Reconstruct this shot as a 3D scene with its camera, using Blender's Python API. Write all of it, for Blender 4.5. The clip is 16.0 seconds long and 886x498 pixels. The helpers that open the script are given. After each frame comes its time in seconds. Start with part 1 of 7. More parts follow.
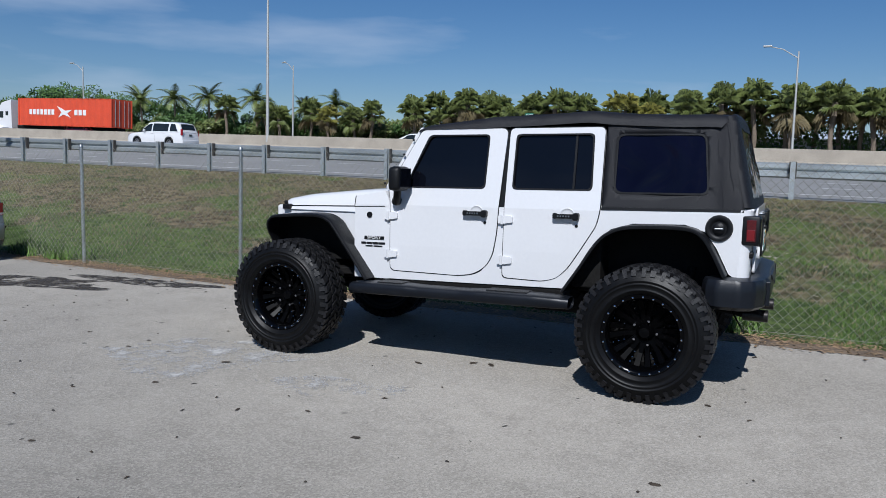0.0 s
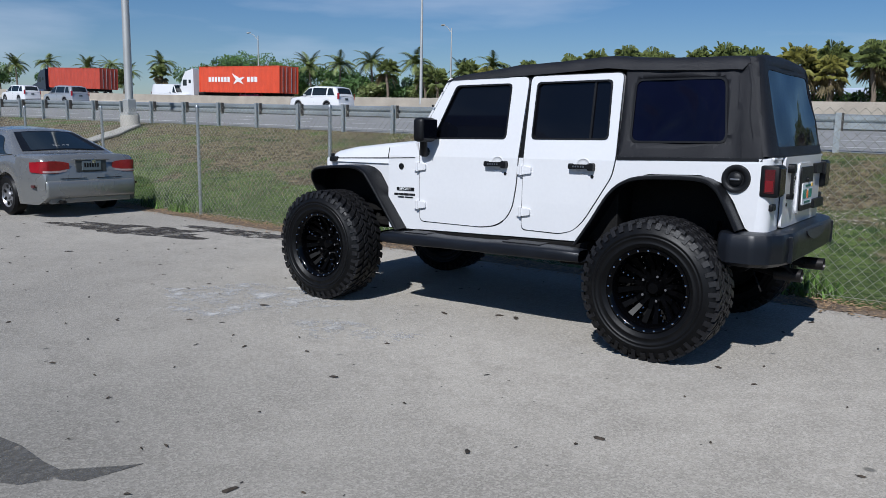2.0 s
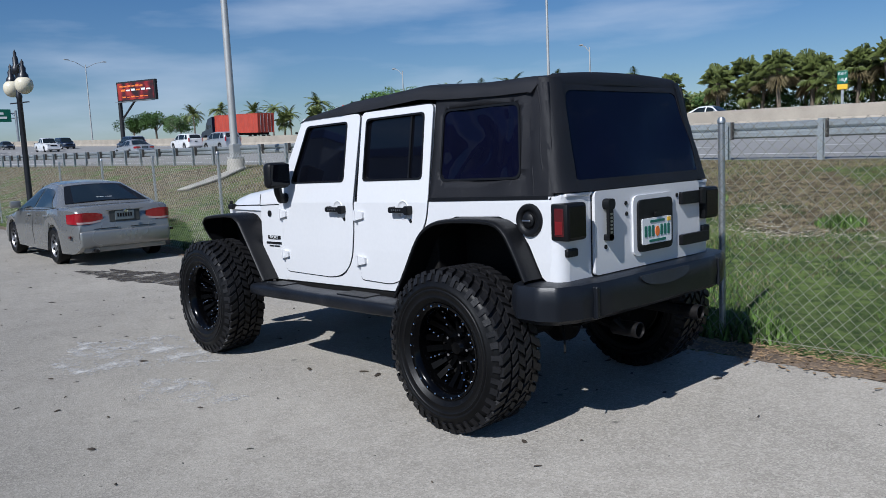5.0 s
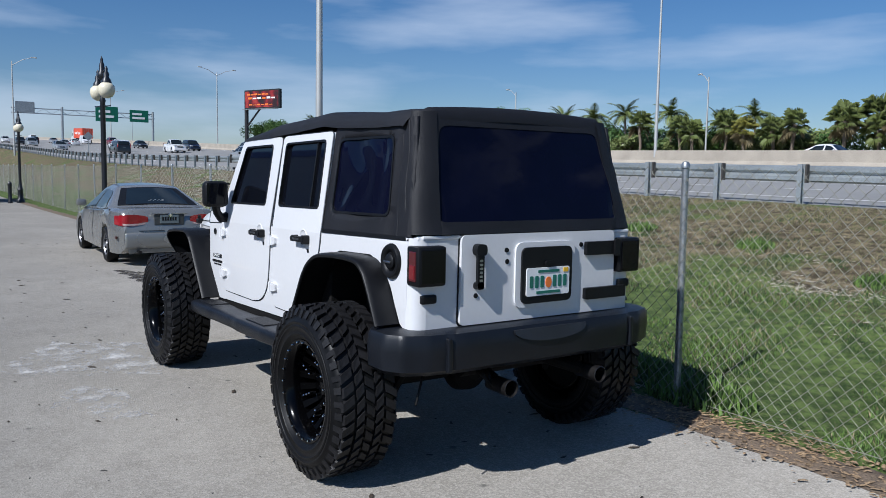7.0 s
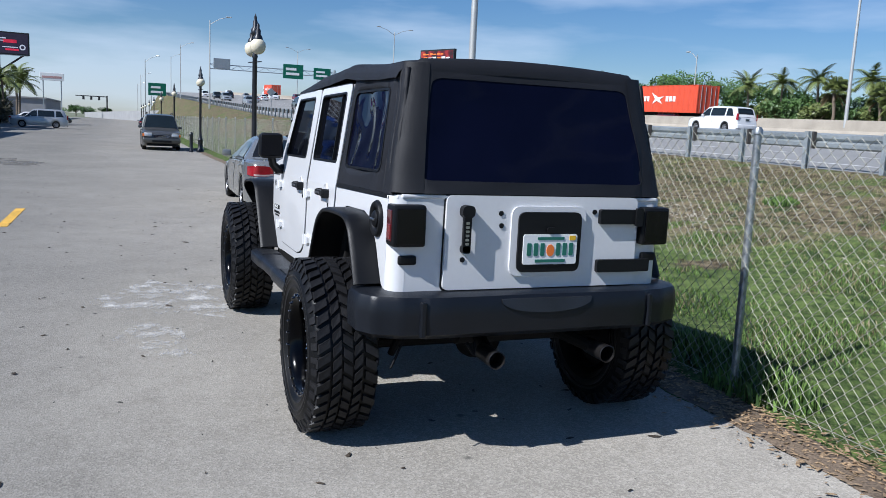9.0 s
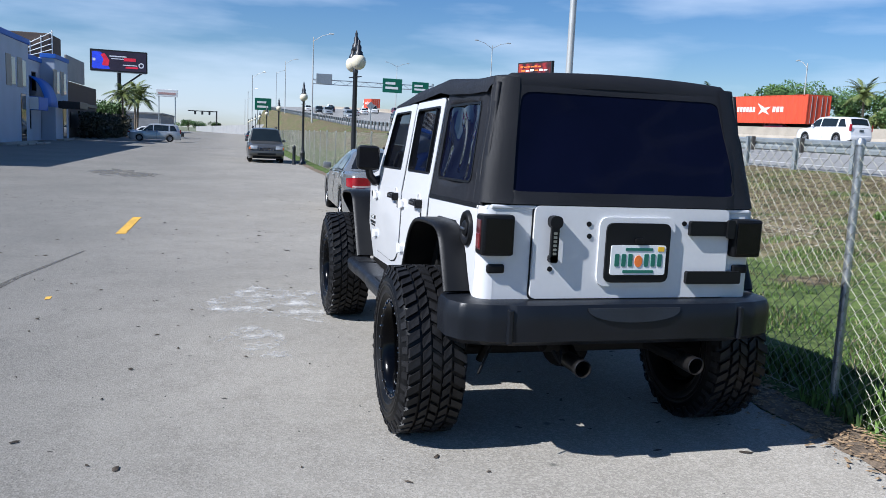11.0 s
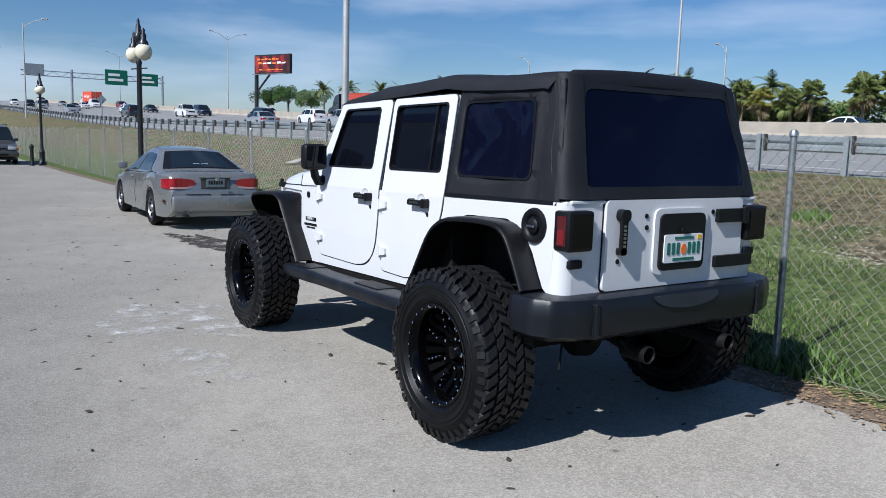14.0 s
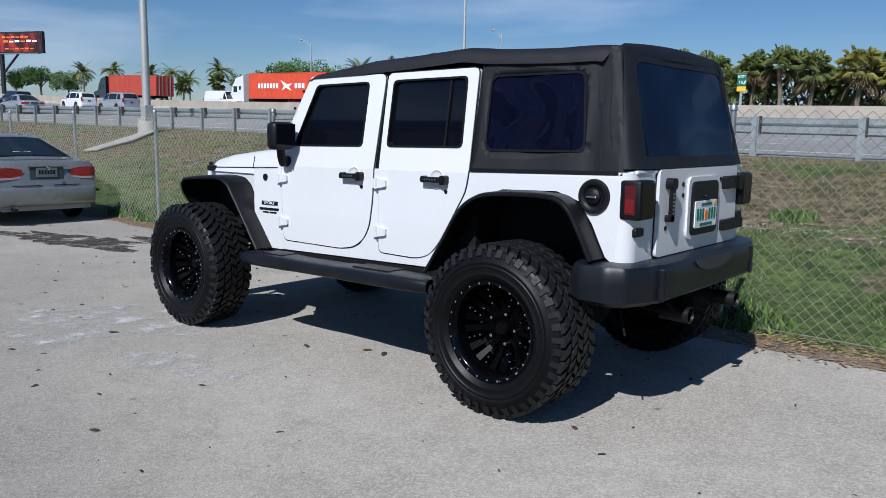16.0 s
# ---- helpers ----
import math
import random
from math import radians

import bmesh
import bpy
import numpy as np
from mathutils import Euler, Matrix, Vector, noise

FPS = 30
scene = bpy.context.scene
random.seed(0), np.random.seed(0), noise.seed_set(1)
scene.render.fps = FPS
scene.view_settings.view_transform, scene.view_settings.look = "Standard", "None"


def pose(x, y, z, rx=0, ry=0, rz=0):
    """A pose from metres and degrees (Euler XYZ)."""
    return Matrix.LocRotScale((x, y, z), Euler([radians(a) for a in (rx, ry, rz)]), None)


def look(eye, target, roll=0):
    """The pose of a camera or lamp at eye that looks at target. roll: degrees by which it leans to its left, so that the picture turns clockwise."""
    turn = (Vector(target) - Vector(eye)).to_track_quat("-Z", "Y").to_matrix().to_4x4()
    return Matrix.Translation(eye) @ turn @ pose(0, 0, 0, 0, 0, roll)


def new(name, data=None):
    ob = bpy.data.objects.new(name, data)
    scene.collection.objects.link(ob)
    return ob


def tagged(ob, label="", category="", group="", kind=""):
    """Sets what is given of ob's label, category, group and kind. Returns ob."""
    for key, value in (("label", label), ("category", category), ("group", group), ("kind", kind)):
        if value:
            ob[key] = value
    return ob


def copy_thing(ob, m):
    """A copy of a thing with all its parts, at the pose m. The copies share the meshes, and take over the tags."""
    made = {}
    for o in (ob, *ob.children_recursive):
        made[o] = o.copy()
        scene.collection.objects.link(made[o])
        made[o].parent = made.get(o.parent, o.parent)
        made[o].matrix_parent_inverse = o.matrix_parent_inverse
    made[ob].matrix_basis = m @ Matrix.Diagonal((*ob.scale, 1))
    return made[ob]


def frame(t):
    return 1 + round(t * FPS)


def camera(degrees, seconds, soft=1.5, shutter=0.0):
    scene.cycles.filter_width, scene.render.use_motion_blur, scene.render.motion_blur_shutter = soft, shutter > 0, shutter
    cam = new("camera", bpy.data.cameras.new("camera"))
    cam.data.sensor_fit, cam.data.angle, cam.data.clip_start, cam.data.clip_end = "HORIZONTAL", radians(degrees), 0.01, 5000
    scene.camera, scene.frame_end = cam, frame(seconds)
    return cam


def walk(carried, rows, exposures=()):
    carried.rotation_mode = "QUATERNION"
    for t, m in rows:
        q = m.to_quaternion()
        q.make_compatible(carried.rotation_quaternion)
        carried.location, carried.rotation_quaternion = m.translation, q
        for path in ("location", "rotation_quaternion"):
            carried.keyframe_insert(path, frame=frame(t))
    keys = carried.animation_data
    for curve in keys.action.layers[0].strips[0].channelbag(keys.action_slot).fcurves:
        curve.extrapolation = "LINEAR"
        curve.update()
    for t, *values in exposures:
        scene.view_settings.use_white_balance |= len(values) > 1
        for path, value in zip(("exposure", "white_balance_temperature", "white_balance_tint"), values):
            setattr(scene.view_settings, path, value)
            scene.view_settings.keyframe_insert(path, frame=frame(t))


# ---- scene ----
cam = camera(58.3, 16.0, soft=0.7)
PATH = [
    (0, (1.993, -5.642, 1.563), (1.18, -3.825, 1.358), 1.5),
    (0.5, (2.258, -5.67, 1.525), (1.422, -3.868, 1.295), 2.9),
    (1, (2.511, -5.545, 1.493), (1.543, -3.81, 1.263), 2.4),
    (1.5, (2.775, -5.395, 1.496), (1.663, -3.759, 1.202), 1.7),
    (2, (2.951, -5.124, 1.497), (1.793, -3.523, 1.191), 1.0),
    (2.5, (3.168, -4.821, 1.53), (2.009, -3.215, 1.25), -0.7),
    (3, (3.509, -4.564, 1.522), (2.231, -3.044, 1.285), 0.2),
    (3.5, (3.732, -4.258, 1.544), (2.476, -2.721, 1.298), -1.3),
    (4, (3.904, -3.927, 1.58), (2.546, -2.482, 1.319), -2.6),
    (4.5, (4.131, -3.581, 1.562), (2.72, -2.19, 1.291), -2.8),
    (5, (4.321, -3.204, 1.58), (2.853, -1.866, 1.339), -2.5),
    (5.2, (4.372, -3.019, 1.573), (2.882, -1.702, 1.361), -1.7),
    (7.3, (5.011, -1.858, 1.648), (3.335, -0.784, 1.453), 0.3),
    (7.5, (5.067, -1.723, 1.632), (3.364, -0.699, 1.411), -0.6),
    (8, (5.237, -1.481, 1.644), (3.479, -0.562, 1.389), 0.5),
    (8.5, (5.215, -1.256, 1.625), (3.404, -0.451, 1.354), 1.8),
    (8.7, (5.179, -1.194, 1.64), (3.36, -0.411, 1.357), 2.2),
    (10.8, (5.316, -1.106, 1.641), (3.411, -0.568, 1.359), 3.2),
    (11, (5.306, -1.17, 1.641), (3.396, -0.644, 1.365), 2.6),
    (11.5, (5.246, -1.296, 1.623), (3.332, -0.779, 1.366), 4.2),
    (12, (5.066, -1.488, 1.616), (3.146, -0.974, 1.392), 4.1),
    (12.5, (4.911, -1.742, 1.617), (2.979, -1.256, 1.441), 3.9),
    (13, (4.882, -2.073, 1.626), (3.051, -1.274, 1.519), 3.3),
    (13.5, (4.739, -2.349, 1.602), (2.996, -1.383, 1.426), 4.2),
    (14, (4.523, -2.588, 1.603), (2.881, -1.478, 1.335), 1.7),
    (14.5, (4.331, -2.913, 1.597), (2.783, -1.671, 1.343), 1.1),
    (15, (4.111, -3.169, 1.589), (2.661, -1.82, 1.31), 0.8),
    (15.5, (3.819, -3.366, 1.547), (2.47, -1.922, 1.241), -0.1),
    (16, (3.525, -3.579, 1.517), (2.249, -2.067, 1.223), 1.0),
]
walk(cam, [(t, look(eye, target, roll)) for t, eye, target, roll in PATH],
     [(0, -0.05, 5810, 10), (2.5, 0.02, 5810, 10), (5, 0.08, 5810, 10), (8, 0.34, 5810, 10), (11, 0.66, 5810, 10), (12.5, 0.6, 5810, 10), (14.5, 0.27, 5810, 10), (16, 0.14, 5810, 10)])

# world, sun and exposure
SUN = Vector((-0.26, 1.04, -1.0)).normalized()
world = bpy.data.worlds.new("sky")
scene.world = world
world.use_nodes = True
wn = world.node_tree.nodes
sky = wn.new("ShaderNodeTexSky")
sky.sky_type = "NISHITA"
sky.sun_disc = False
sky.sun_elevation = math.asin(-SUN.z)
sky.sun_rotation = math.atan2(-SUN.x, -SUN.y)
sky.air_density, sky.dust_density, sky.ozone_density = 1.0, 0.2, 1.2
wn["Background"].inputs[1].default_value = 0.054
wl = world.node_tree.links
deep = wn.new("ShaderNodeHueSaturation")
deep.inputs["Saturation"].default_value = 1.2
haze = wn.new("ShaderNodeMix")
haze.data_type, haze.blend_type = "RGBA", "MULTIPLY"
haze.inputs[0].default_value = 1.0
haze.inputs[7].default_value = (0.9, 0.98, 1.14, 1)
wl.new(sky.outputs[0], haze.inputs[6]), wl.new(haze.outputs[2], deep.inputs["Color"])
# thin high wisps of cloud
wtc, wmap, wnz, wrg, wmix = (wn.new("ShaderNode" + k) for k in ("TexCoord", "Mapping", "TexNoise", "MapRange", "Mix"))
wmap.inputs["Scale"].default_value = (1.6, 1.6, 9.0)
wnz.inputs["Scale"].default_value, wnz.inputs["Detail"].default_value = 1.7, 7
wrg.inputs[1].default_value, wrg.inputs[2].default_value, wrg.inputs[4].default_value = 0.57, 0.8, 0.48
wmix.data_type = "RGBA"
wmix.inputs[7].default_value = (10.5, 11.5, 13.0, 1)
wl.new(wtc.outputs["Generated"], wmap.inputs["Vector"]), wl.new(wmap.outputs[0], wnz.inputs["Vector"])
# more cloud down the street
wsep, wleft, wsum = (wn.new("ShaderNode" + k) for k in ("SeparateXYZ", "MapRange", "Math"))
wleft.inputs[1].default_value, wleft.inputs[2].default_value, wleft.inputs[4].default_value = -0.35, -1.0, 0.15
wl.new(wtc.outputs["Generated"], wsep.inputs[0]), wl.new(wsep.outputs[0], wleft.inputs[0])
wl.new(wnz.outputs[0], wsum.inputs[0]), wl.new(wleft.outputs[0], wsum.inputs[1])
wl.new(wsum.outputs[0], wrg.inputs[0]), wl.new(wrg.outputs[0], wmix.inputs[0])
wl.new(deep.outputs[0], wmix.inputs[6]), wl.new(wmix.outputs[2], wn["Background"].inputs[0])
sun = new("sun", bpy.data.lights.new("sun", "SUN"))
sun.data.energy, sun.data.angle, sun.data.color = 4.7, radians(0.53), (1.0, 0.955, 0.89)
sun.matrix_basis = look((0, 0, 30), Vector((0, 0, 30)) + SUN)


# ---- materials ----
def M(name, col, rough=0.5, metal=0.0, var=0.15, scale=6.0, fine=90.0, bump=0.0, col2=None, coat=0.0, spec=0.5, glass=0.0, glow=0.0, island=0.0):
    """A surface with coarse and fine variation of colour, gloss and relief, at sizes in metres."""
    m = bpy.data.materials.new(name)
    m.use_nodes = True
    n, k = m.node_tree.nodes, m.node_tree.links
    b = n["Principled BSDF"]
    tc = n.new("ShaderNodeTexCoord")
    n1, n2 = n.new("ShaderNodeTexNoise"), n.new("ShaderNodeTexNoise")
    n1.inputs["Scale"].default_value, n1.inputs["Detail"].default_value = scale, 5
    n2.inputs["Scale"].default_value, n2.inputs["Detail"].default_value = fine, 3
    for q in (n1, n2):
        k.new(tc.outputs["Object"], q.inputs["Vector"])
    add = n.new("ShaderNodeMath")
    add.operation = "ADD"
    k.new(n1.outputs[0], add.inputs[0]), k.new(n2.outputs[0], add.inputs[1])
    ramp = n.new("ShaderNodeMapRange")
    ramp.inputs[1].default_value, ramp.inputs[2].default_value = 0.7, 1.3
    k.new(add.outputs[0], ramp.inputs[0])
    if island:
        geo, sh = n.new("ShaderNodeNewGeometry"), n.new("ShaderNodeMath")
        sh.operation = "MULTIPLY_ADD"
        sh.inputs[1].default_value, sh.inputs[2].default_value = island, -island / 2
        k.new(geo.outputs["Random Per Island"], sh.inputs[0])
        more = n.new("ShaderNodeMath")
        k.new(add.outputs[0], more.inputs[0]), k.new(sh.outputs[0], more.inputs[1]), k.new(more.outputs[0], ramp.inputs[0])
    mix = n.new("ShaderNodeMix")
    mix.data_type = "RGBA"
    lo = [c * (1 - var) for c in col] if col2 is None else list(col2)
    hi = [min(1, c * (1 + var)) for c in col]
    mix.inputs[6].default_value, mix.inputs[7].default_value = (*lo, 1), (*hi, 1)
    k.new(ramp.outputs[0], mix.inputs[0])
    k.new(mix.outputs[2], b.inputs["Base Color"])
    rr = n.new("ShaderNodeMapRange")
    rr.inputs[3].default_value, rr.inputs[4].default_value = max(0.01, rough * 0.85), min(1, rough * 1.15)
    k.new(n1.outputs[0], rr.inputs[0]), k.new(rr.outputs[0], b.inputs["Roughness"])
    b.inputs["Metallic"].default_value = metal
    b.inputs["Specular IOR Level"].default_value = spec
    b.inputs["Coat Weight"].default_value = coat
    b.inputs["Coat Roughness"].default_value = 0.04
    b.inputs["Transmission Weight"].default_value = glass
    if glow:
        b.inputs["Emission Strength"].default_value = glow
        k.new(mix.outputs[2], b.inputs["Emission Color"])
    if bump:
        bp = n.new("ShaderNodeBump")
        bp.inputs["Strength"].default_value, bp.inputs["Distance"].default_value = bump, 0.01
        k.new(n2.outputs[0], bp.inputs["Height"]), k.new(bp.outputs[0], b.inputs["Normal"])
    return m


WHITE = M("white_paint", (0.69, 0.69, 0.695), 0.3, var=0.02, scale=2, fine=40, coat=0.7)
PLASTIC = M("black_plastic", (0.0055, 0.0058, 0.0068), 0.45, var=0.25, scale=5, fine=500, bump=0.12, spec=0.27)
GREYPL = M("worn_grey_plastic", (0.0075, 0.009, 0.0125), 0.36, var=0.3, scale=4, fine=400, bump=0.1, spec=0.35)
FABRIC = M("black_canvas", (0.0095, 0.0098, 0.0125), 0.58, var=0.35, scale=3, fine=700, bump=0.25, spec=0.35)
RUBBER = M("tyre_rubber", (0.0042, 0.0042, 0.0045), 0.42, var=0.4, scale=9, fine=300, bump=0.08, spec=0.22)
TREAD = M("tread_rubber", (0.009, 0.0088, 0.0098), 0.5, var=0.45, scale=14, fine=200, bump=0.2, spec=0.35)
GLOSSBLACK = M("gloss_black_alloy", (0.0012, 0.0012, 0.0015), 0.14, var=0.2, spec=0.18)
SPOKE = M("black_spoke", (0.0012, 0.0012, 0.0014), 0.3, var=0.2, spec=0.06)
DARKMETAL = M("dark_underbody", (0.008, 0.0076, 0.0073), 0.75, var=0.5, scale=12, bump=0.2, spec=0.2)
STEEL = M("steel", (0.45, 0.45, 0.46), 0.3, 1.0, var=0.15)
CHROME = M("chrome", (0.75, 0.75, 0.77), 0.1, 1.0, var=0.05)
TINT = M("tinted_glass", (0.003, 0.0035, 0.006), 0.03, var=0.1, scale=1.5, fine=3, spec=0.3)
VINYL = M("tinted_vinyl", (0.0026, 0.003, 0.011), 0.05, var=0.2, scale=2.0, fine=3, bump=0.3, spec=0.15)
CARGLASS = M("car_glass", (0.012, 0.017, 0.019), 0.04, var=0.1, scale=1.5, fine=3, spec=0.6)
REDLENS = M("red_lens", (0.07, 0.003, 0.005), 0.12, var=0.2, fine=200, coat=1.0)
SMOKE = M("smoked_lens", (0.003, 0.003, 0.0035), 0.25, var=0.2, spec=0.3)
LENS = M("clear_lens", (0.55, 0.57, 0.6), 0.12, 0.4, var=0.15, coat=1.0)
GALV = M("galvanised_steel", (0.4, 0.42, 0.43), 0.45, 0.85, var=0.25, scale=4, fine=60, bump=0.05)
RAILSTEEL = M("guardrail_steel", (0.36, 0.39, 0.4), 0.5, 0.6, var=0.25, scale=1.2, fine=25)
WOODBLOCK = M("dark_spacer_block", (0.06, 0.055, 0.05), 0.8, var=0.3)
CONCRETE = M("weathered_concrete", (0.34, 0.3, 0.245), 0.85, var=0.22, scale=0.8, fine=20, bump=0.2)
PALECON = M("pale_concrete", (0.36, 0.34, 0.3), 0.85, var=0.15, scale=2, fine=40, bump=0.2)
POLEALU = M("aluminium_pole", (0.5, 0.5, 0.48), 0.5, 0.5, var=0.1, scale=2)
IRON = M("black_iron", (0.012, 0.013, 0.016), 0.4, var=0.3, scale=10, coat=0.3)
GLOBE = M("cream_globe", (0.72, 0.66, 0.5), 0.3, var=0.06)
YELLOW = M("worn_yellow_paint", (0.62, 0.36, 0.05), 0.75, var=0.3, scale=5, fine=60)
HIGHROAD = M("highway_surface", (0.24, 0.235, 0.225), 0.9, var=0.15, scale=0.3, fine=14, bump=0.1)
WHITELINE = M("white_line_paint", (0.7, 0.7, 0.68), 0.7, var=0.12)
SIGNGREEN = M("sign_green", (0.0, 0.11, 0.065), 0.45, var=0.06)
SIGNWHITE = M("sign_white", (0.75, 0.76, 0.75), 0.5, var=0.05)
SIGNBLACK = M("sign_black", (0.015, 0.015, 0.016), 0.5, var=0.1)
SIGNYELLOW = M("sign_yellow", (0.75, 0.45, 0.02), 0.5, var=0.06)
BARK = M("palm_bark", (0.17, 0.135, 0.1), 0.9, var=0.35, scale=5, fine=30, bump=0.5)
FROND = M("palm_leaf", (0.13, 0.16, 0.045), 0.5, var=0.45, scale=0.8, fine=5)
DRYFROND = M("dry_palm_leaf", (0.17, 0.135, 0.065), 0.7, var=0.4, scale=0.8, fine=5)
YELFROND = M("yellowing_palm_leaf", (0.22, 0.21, 0.045), 0.55, var=0.4, scale=0.8, fine=5)
LEAF = M("tree_leaf", (0.065, 0.125, 0.03), 0.5, var=0.5, scale=0.7, fine=4)
REDBOX = M("red_container_paint", (0.42, 0.06, 0.035), 0.5, var=0.18, scale=1.2, fine=12)
ORANGEBOX = M("orange_red_container_paint", (0.62, 0.075, 0.03), 0.45, var=0.1, scale=1.2, fine=12)
STUCCO = M("pale_blue_stucco", (0.42, 0.48, 0.58), 0.9, var=0.1, scale=0.6, fine=20, bump=0.2)
GREYWALL = M("grey_block_wall", (0.3, 0.3, 0.3), 0.9, var=0.15, scale=0.5, fine=18, bump=0.2)
BROWNWALL = M("brown_wall", (0.1, 0.075, 0.062), 0.9, var=0.2, scale=0.6, fine=18)
BLUETRIM = M("blue_awning", (0.02, 0.12, 0.5), 0.6, var=0.12)
TWIG = M("dry_litter", (0.26, 0.18, 0.105), 0.9, var=0.5, scale=20, fine=80)
PLATEINK = M("plate_green_ink", (0.02, 0.14, 0.1), 0.5, var=0.1)
ORANGE = M("orange_print", (0.75, 0.18, 0.03), 0.5, var=0.1)


# ---- mesh helpers ----
def part(name, bm, material, parent=None, label="", smooth=False):
    me = bpy.data.meshes.new(name)
    bmesh.ops.recalc_face_normals(bm, faces=bm.faces)
    bm.to_mesh(me)
    bm.free()
    me.materials.append(material)
    if smooth:
        for p in me.polygons:
            p.use_smooth = True
        if smooth != "all":
            me.set_sharp_from_angle(angle=radians(smooth if smooth is not True else 35))
    ob = new(name, me)
    if parent is not None:
        ob.parent = parent
    if label:
        ob["label"] = label
    return ob


def raw(name, verts, faces, material, parent=None, label="", smooth=False):
    me = bpy.data.meshes.new(name)
    me.from_pydata([tuple(v) for v in verts], [], faces)
    me.materials.append(material)
    if smooth:
        for p in me.polygons:
            p.use_smooth = True
    ob = new(name, me)
    if parent is not None:
        ob.parent = parent
    if label:
        ob["label"] = label
    return ob


def thing(name, label, category, group="", kind="", at=None):
    ob = new(name)
    ob.empty_display_size = 0.2
    if at is not None:
        ob.matrix_basis = at
    return tagged(ob, label, category, group, kind)


def B(*boxes, bevel=0.0, seg=2):
    """A mesh of boxes x0 x1 y0 y1 z0 z1."""
    bm = bmesh.new()
    for x0, x1, y0, y1, z0, z1 in boxes:
        v = [bm.verts.new((x, y, z)) for x in (x0, x1) for y in (y0, y1) for z in (z0, z1)]
        for f in ((0, 1, 3, 2), (4, 6, 7, 5), (0, 4, 5, 1), (2, 3, 7, 6), (0, 2, 6, 4), (1, 5, 7, 3)):
            bm.faces.new([v[i] for i in f])
    if bevel:
        bmesh.ops.bevel(bm, geom=bm.edges[:], offset=bevel, segments=seg, affect="EDGES", profile=0.5)
    return bm


def tube(bm, pts, radii, seg=10, caps=True):
    """A tube through points, with a radius at each."""
    pts = [Vector(p) for p in pts]
    if not isinstance(radii, (list, tuple)):
        radii = [radii] * len(pts)
    rings = []
    for i, p in enumerate(pts):
        d = (pts[min(i + 1, len(pts) - 1)] - pts[max(i - 1, 0)]).normalized()
        a = d.orthogonal().normalized() if i == 0 else (a - d * a.dot(d)).normalized()
        b = d.cross(a)
        rings.append([bm.verts.new(p + radii[i] * (a * math.cos(q) + b * math.sin(q))) for q in (2 * math.pi * j / seg for j in range(seg))])
    for r0, r1 in zip(rings, rings[1:]):
        for j in range(seg):
            bm.faces.new((r0[j], r0[(j + 1) % seg], r1[(j + 1) % seg], r1[j]))
    if caps:
        bm.faces.new(rings[0][::-1])
        bm.faces.new(rings[-1])
    return bm


def T(pts, radii, seg=10):
    return tube(bmesh.new(), pts, radii, seg)


def lathe(profile, seg=32, axis="z", closed=False, bm=None, at=(0, 0, 0)):
    """Turns (radius, height) points about an axis through at."""
    bm = bm or bmesh.new()
    o = Vector(at)
    rings = []
    for r, h in profile:
        ring = []
        for j in range(seg):
            q = 2 * math.pi * j / seg
            c, s = r * math.cos(q), r * math.sin(q)
            ring.append(bm.verts.new(o + Vector({"z": (c, s, h), "y": (c, h, s), "x": (h, c, s)}[axis])))
        rings.append(ring)
    pairs = list(zip(rings, rings[1:])) + ([(rings[-1], rings[0])] if closed else [])
    for r0, r1 in pairs:
        for j in range(seg):
            bm.faces.new((r0[j], r0[(j + 1) % seg], r1[(j + 1) % seg], r1[j]))
    if not closed:
        for ring, (r, h) in ((rings[0], profile[0]), (rings[-1], profile[-1])):
            if r > 1e-4:
                bm.faces.new(ring)
    return bm


def slab(loops, put, d0, d1, cv=(), cu=()):
    """A plate: the first outline with the others as holes, from depth d0 to d1; put(u, v, d) gives its place. cv, cu: lines where it may bend."""
    bm = bmesh.new()
    sides = []
    for d in (d0, d1):
        edges, rings = [], []
        for loop in loops:
            vs = [bm.verts.new((u, v, d)) for u, v in loop]
            rings.append(vs)
            edges += [bm.edges.new((a, b)) for a, b in zip(vs, vs[1:] + vs[:1])]
        bmesh.ops.triangle_fill(bm, use_beauty=True, use_dissolve=False, edges=edges)
        sides.append(rings)
    for ra, rb in zip(*sides):
        for i in range(len(ra)):
            j = (i + 1) % len(ra)
            bm.faces.new((ra[i], ra[j], rb[j], rb[i]))
    if put in BENT:
        cv = tuple(cv) + (0.95, 1.27)
    for n, cuts in (((0, 1, 0), cv), ((1, 0, 0), cu)):
        for c in cuts:
            bmesh.ops.bisect_plane(bm, geom=bm.verts[:] + bm.edges[:] + bm.faces[:], dist=1e-5, plane_co=[c * q for q in n], plane_no=n)
    for v in bm.verts:
        v.co = put(v.co.x, v.co.y, v.co.z)
    return bm


BENT = []


def rounded(pts, r, n=4):
    """An outline with its corners rounded by about r."""
    out = []
    for i, p in enumerate(pts):
        p = Vector(p)
        a, b = Vector(pts[i - 1]) - p, Vector(pts[(i + 1) % len(pts)]) - p
        ra, rb = min(r, a.length * 0.48), min(r, b.length * 0.48)
        a, b = p + a.normalized() * ra, p + b.normalized() * rb
        for k in range(n + 1):
            t = k / n
            q = a * (1 - t) ** 2 + p * 2 * t * (1 - t) + b * t * t
            out.append((q.x, q.y))
    return out


def rect(u0, u1, v0, v1, r=0.03, n=4):
    return rounded([(u0, v0), (u1, v0), (u1, v1), (u0, v1)], r, n)


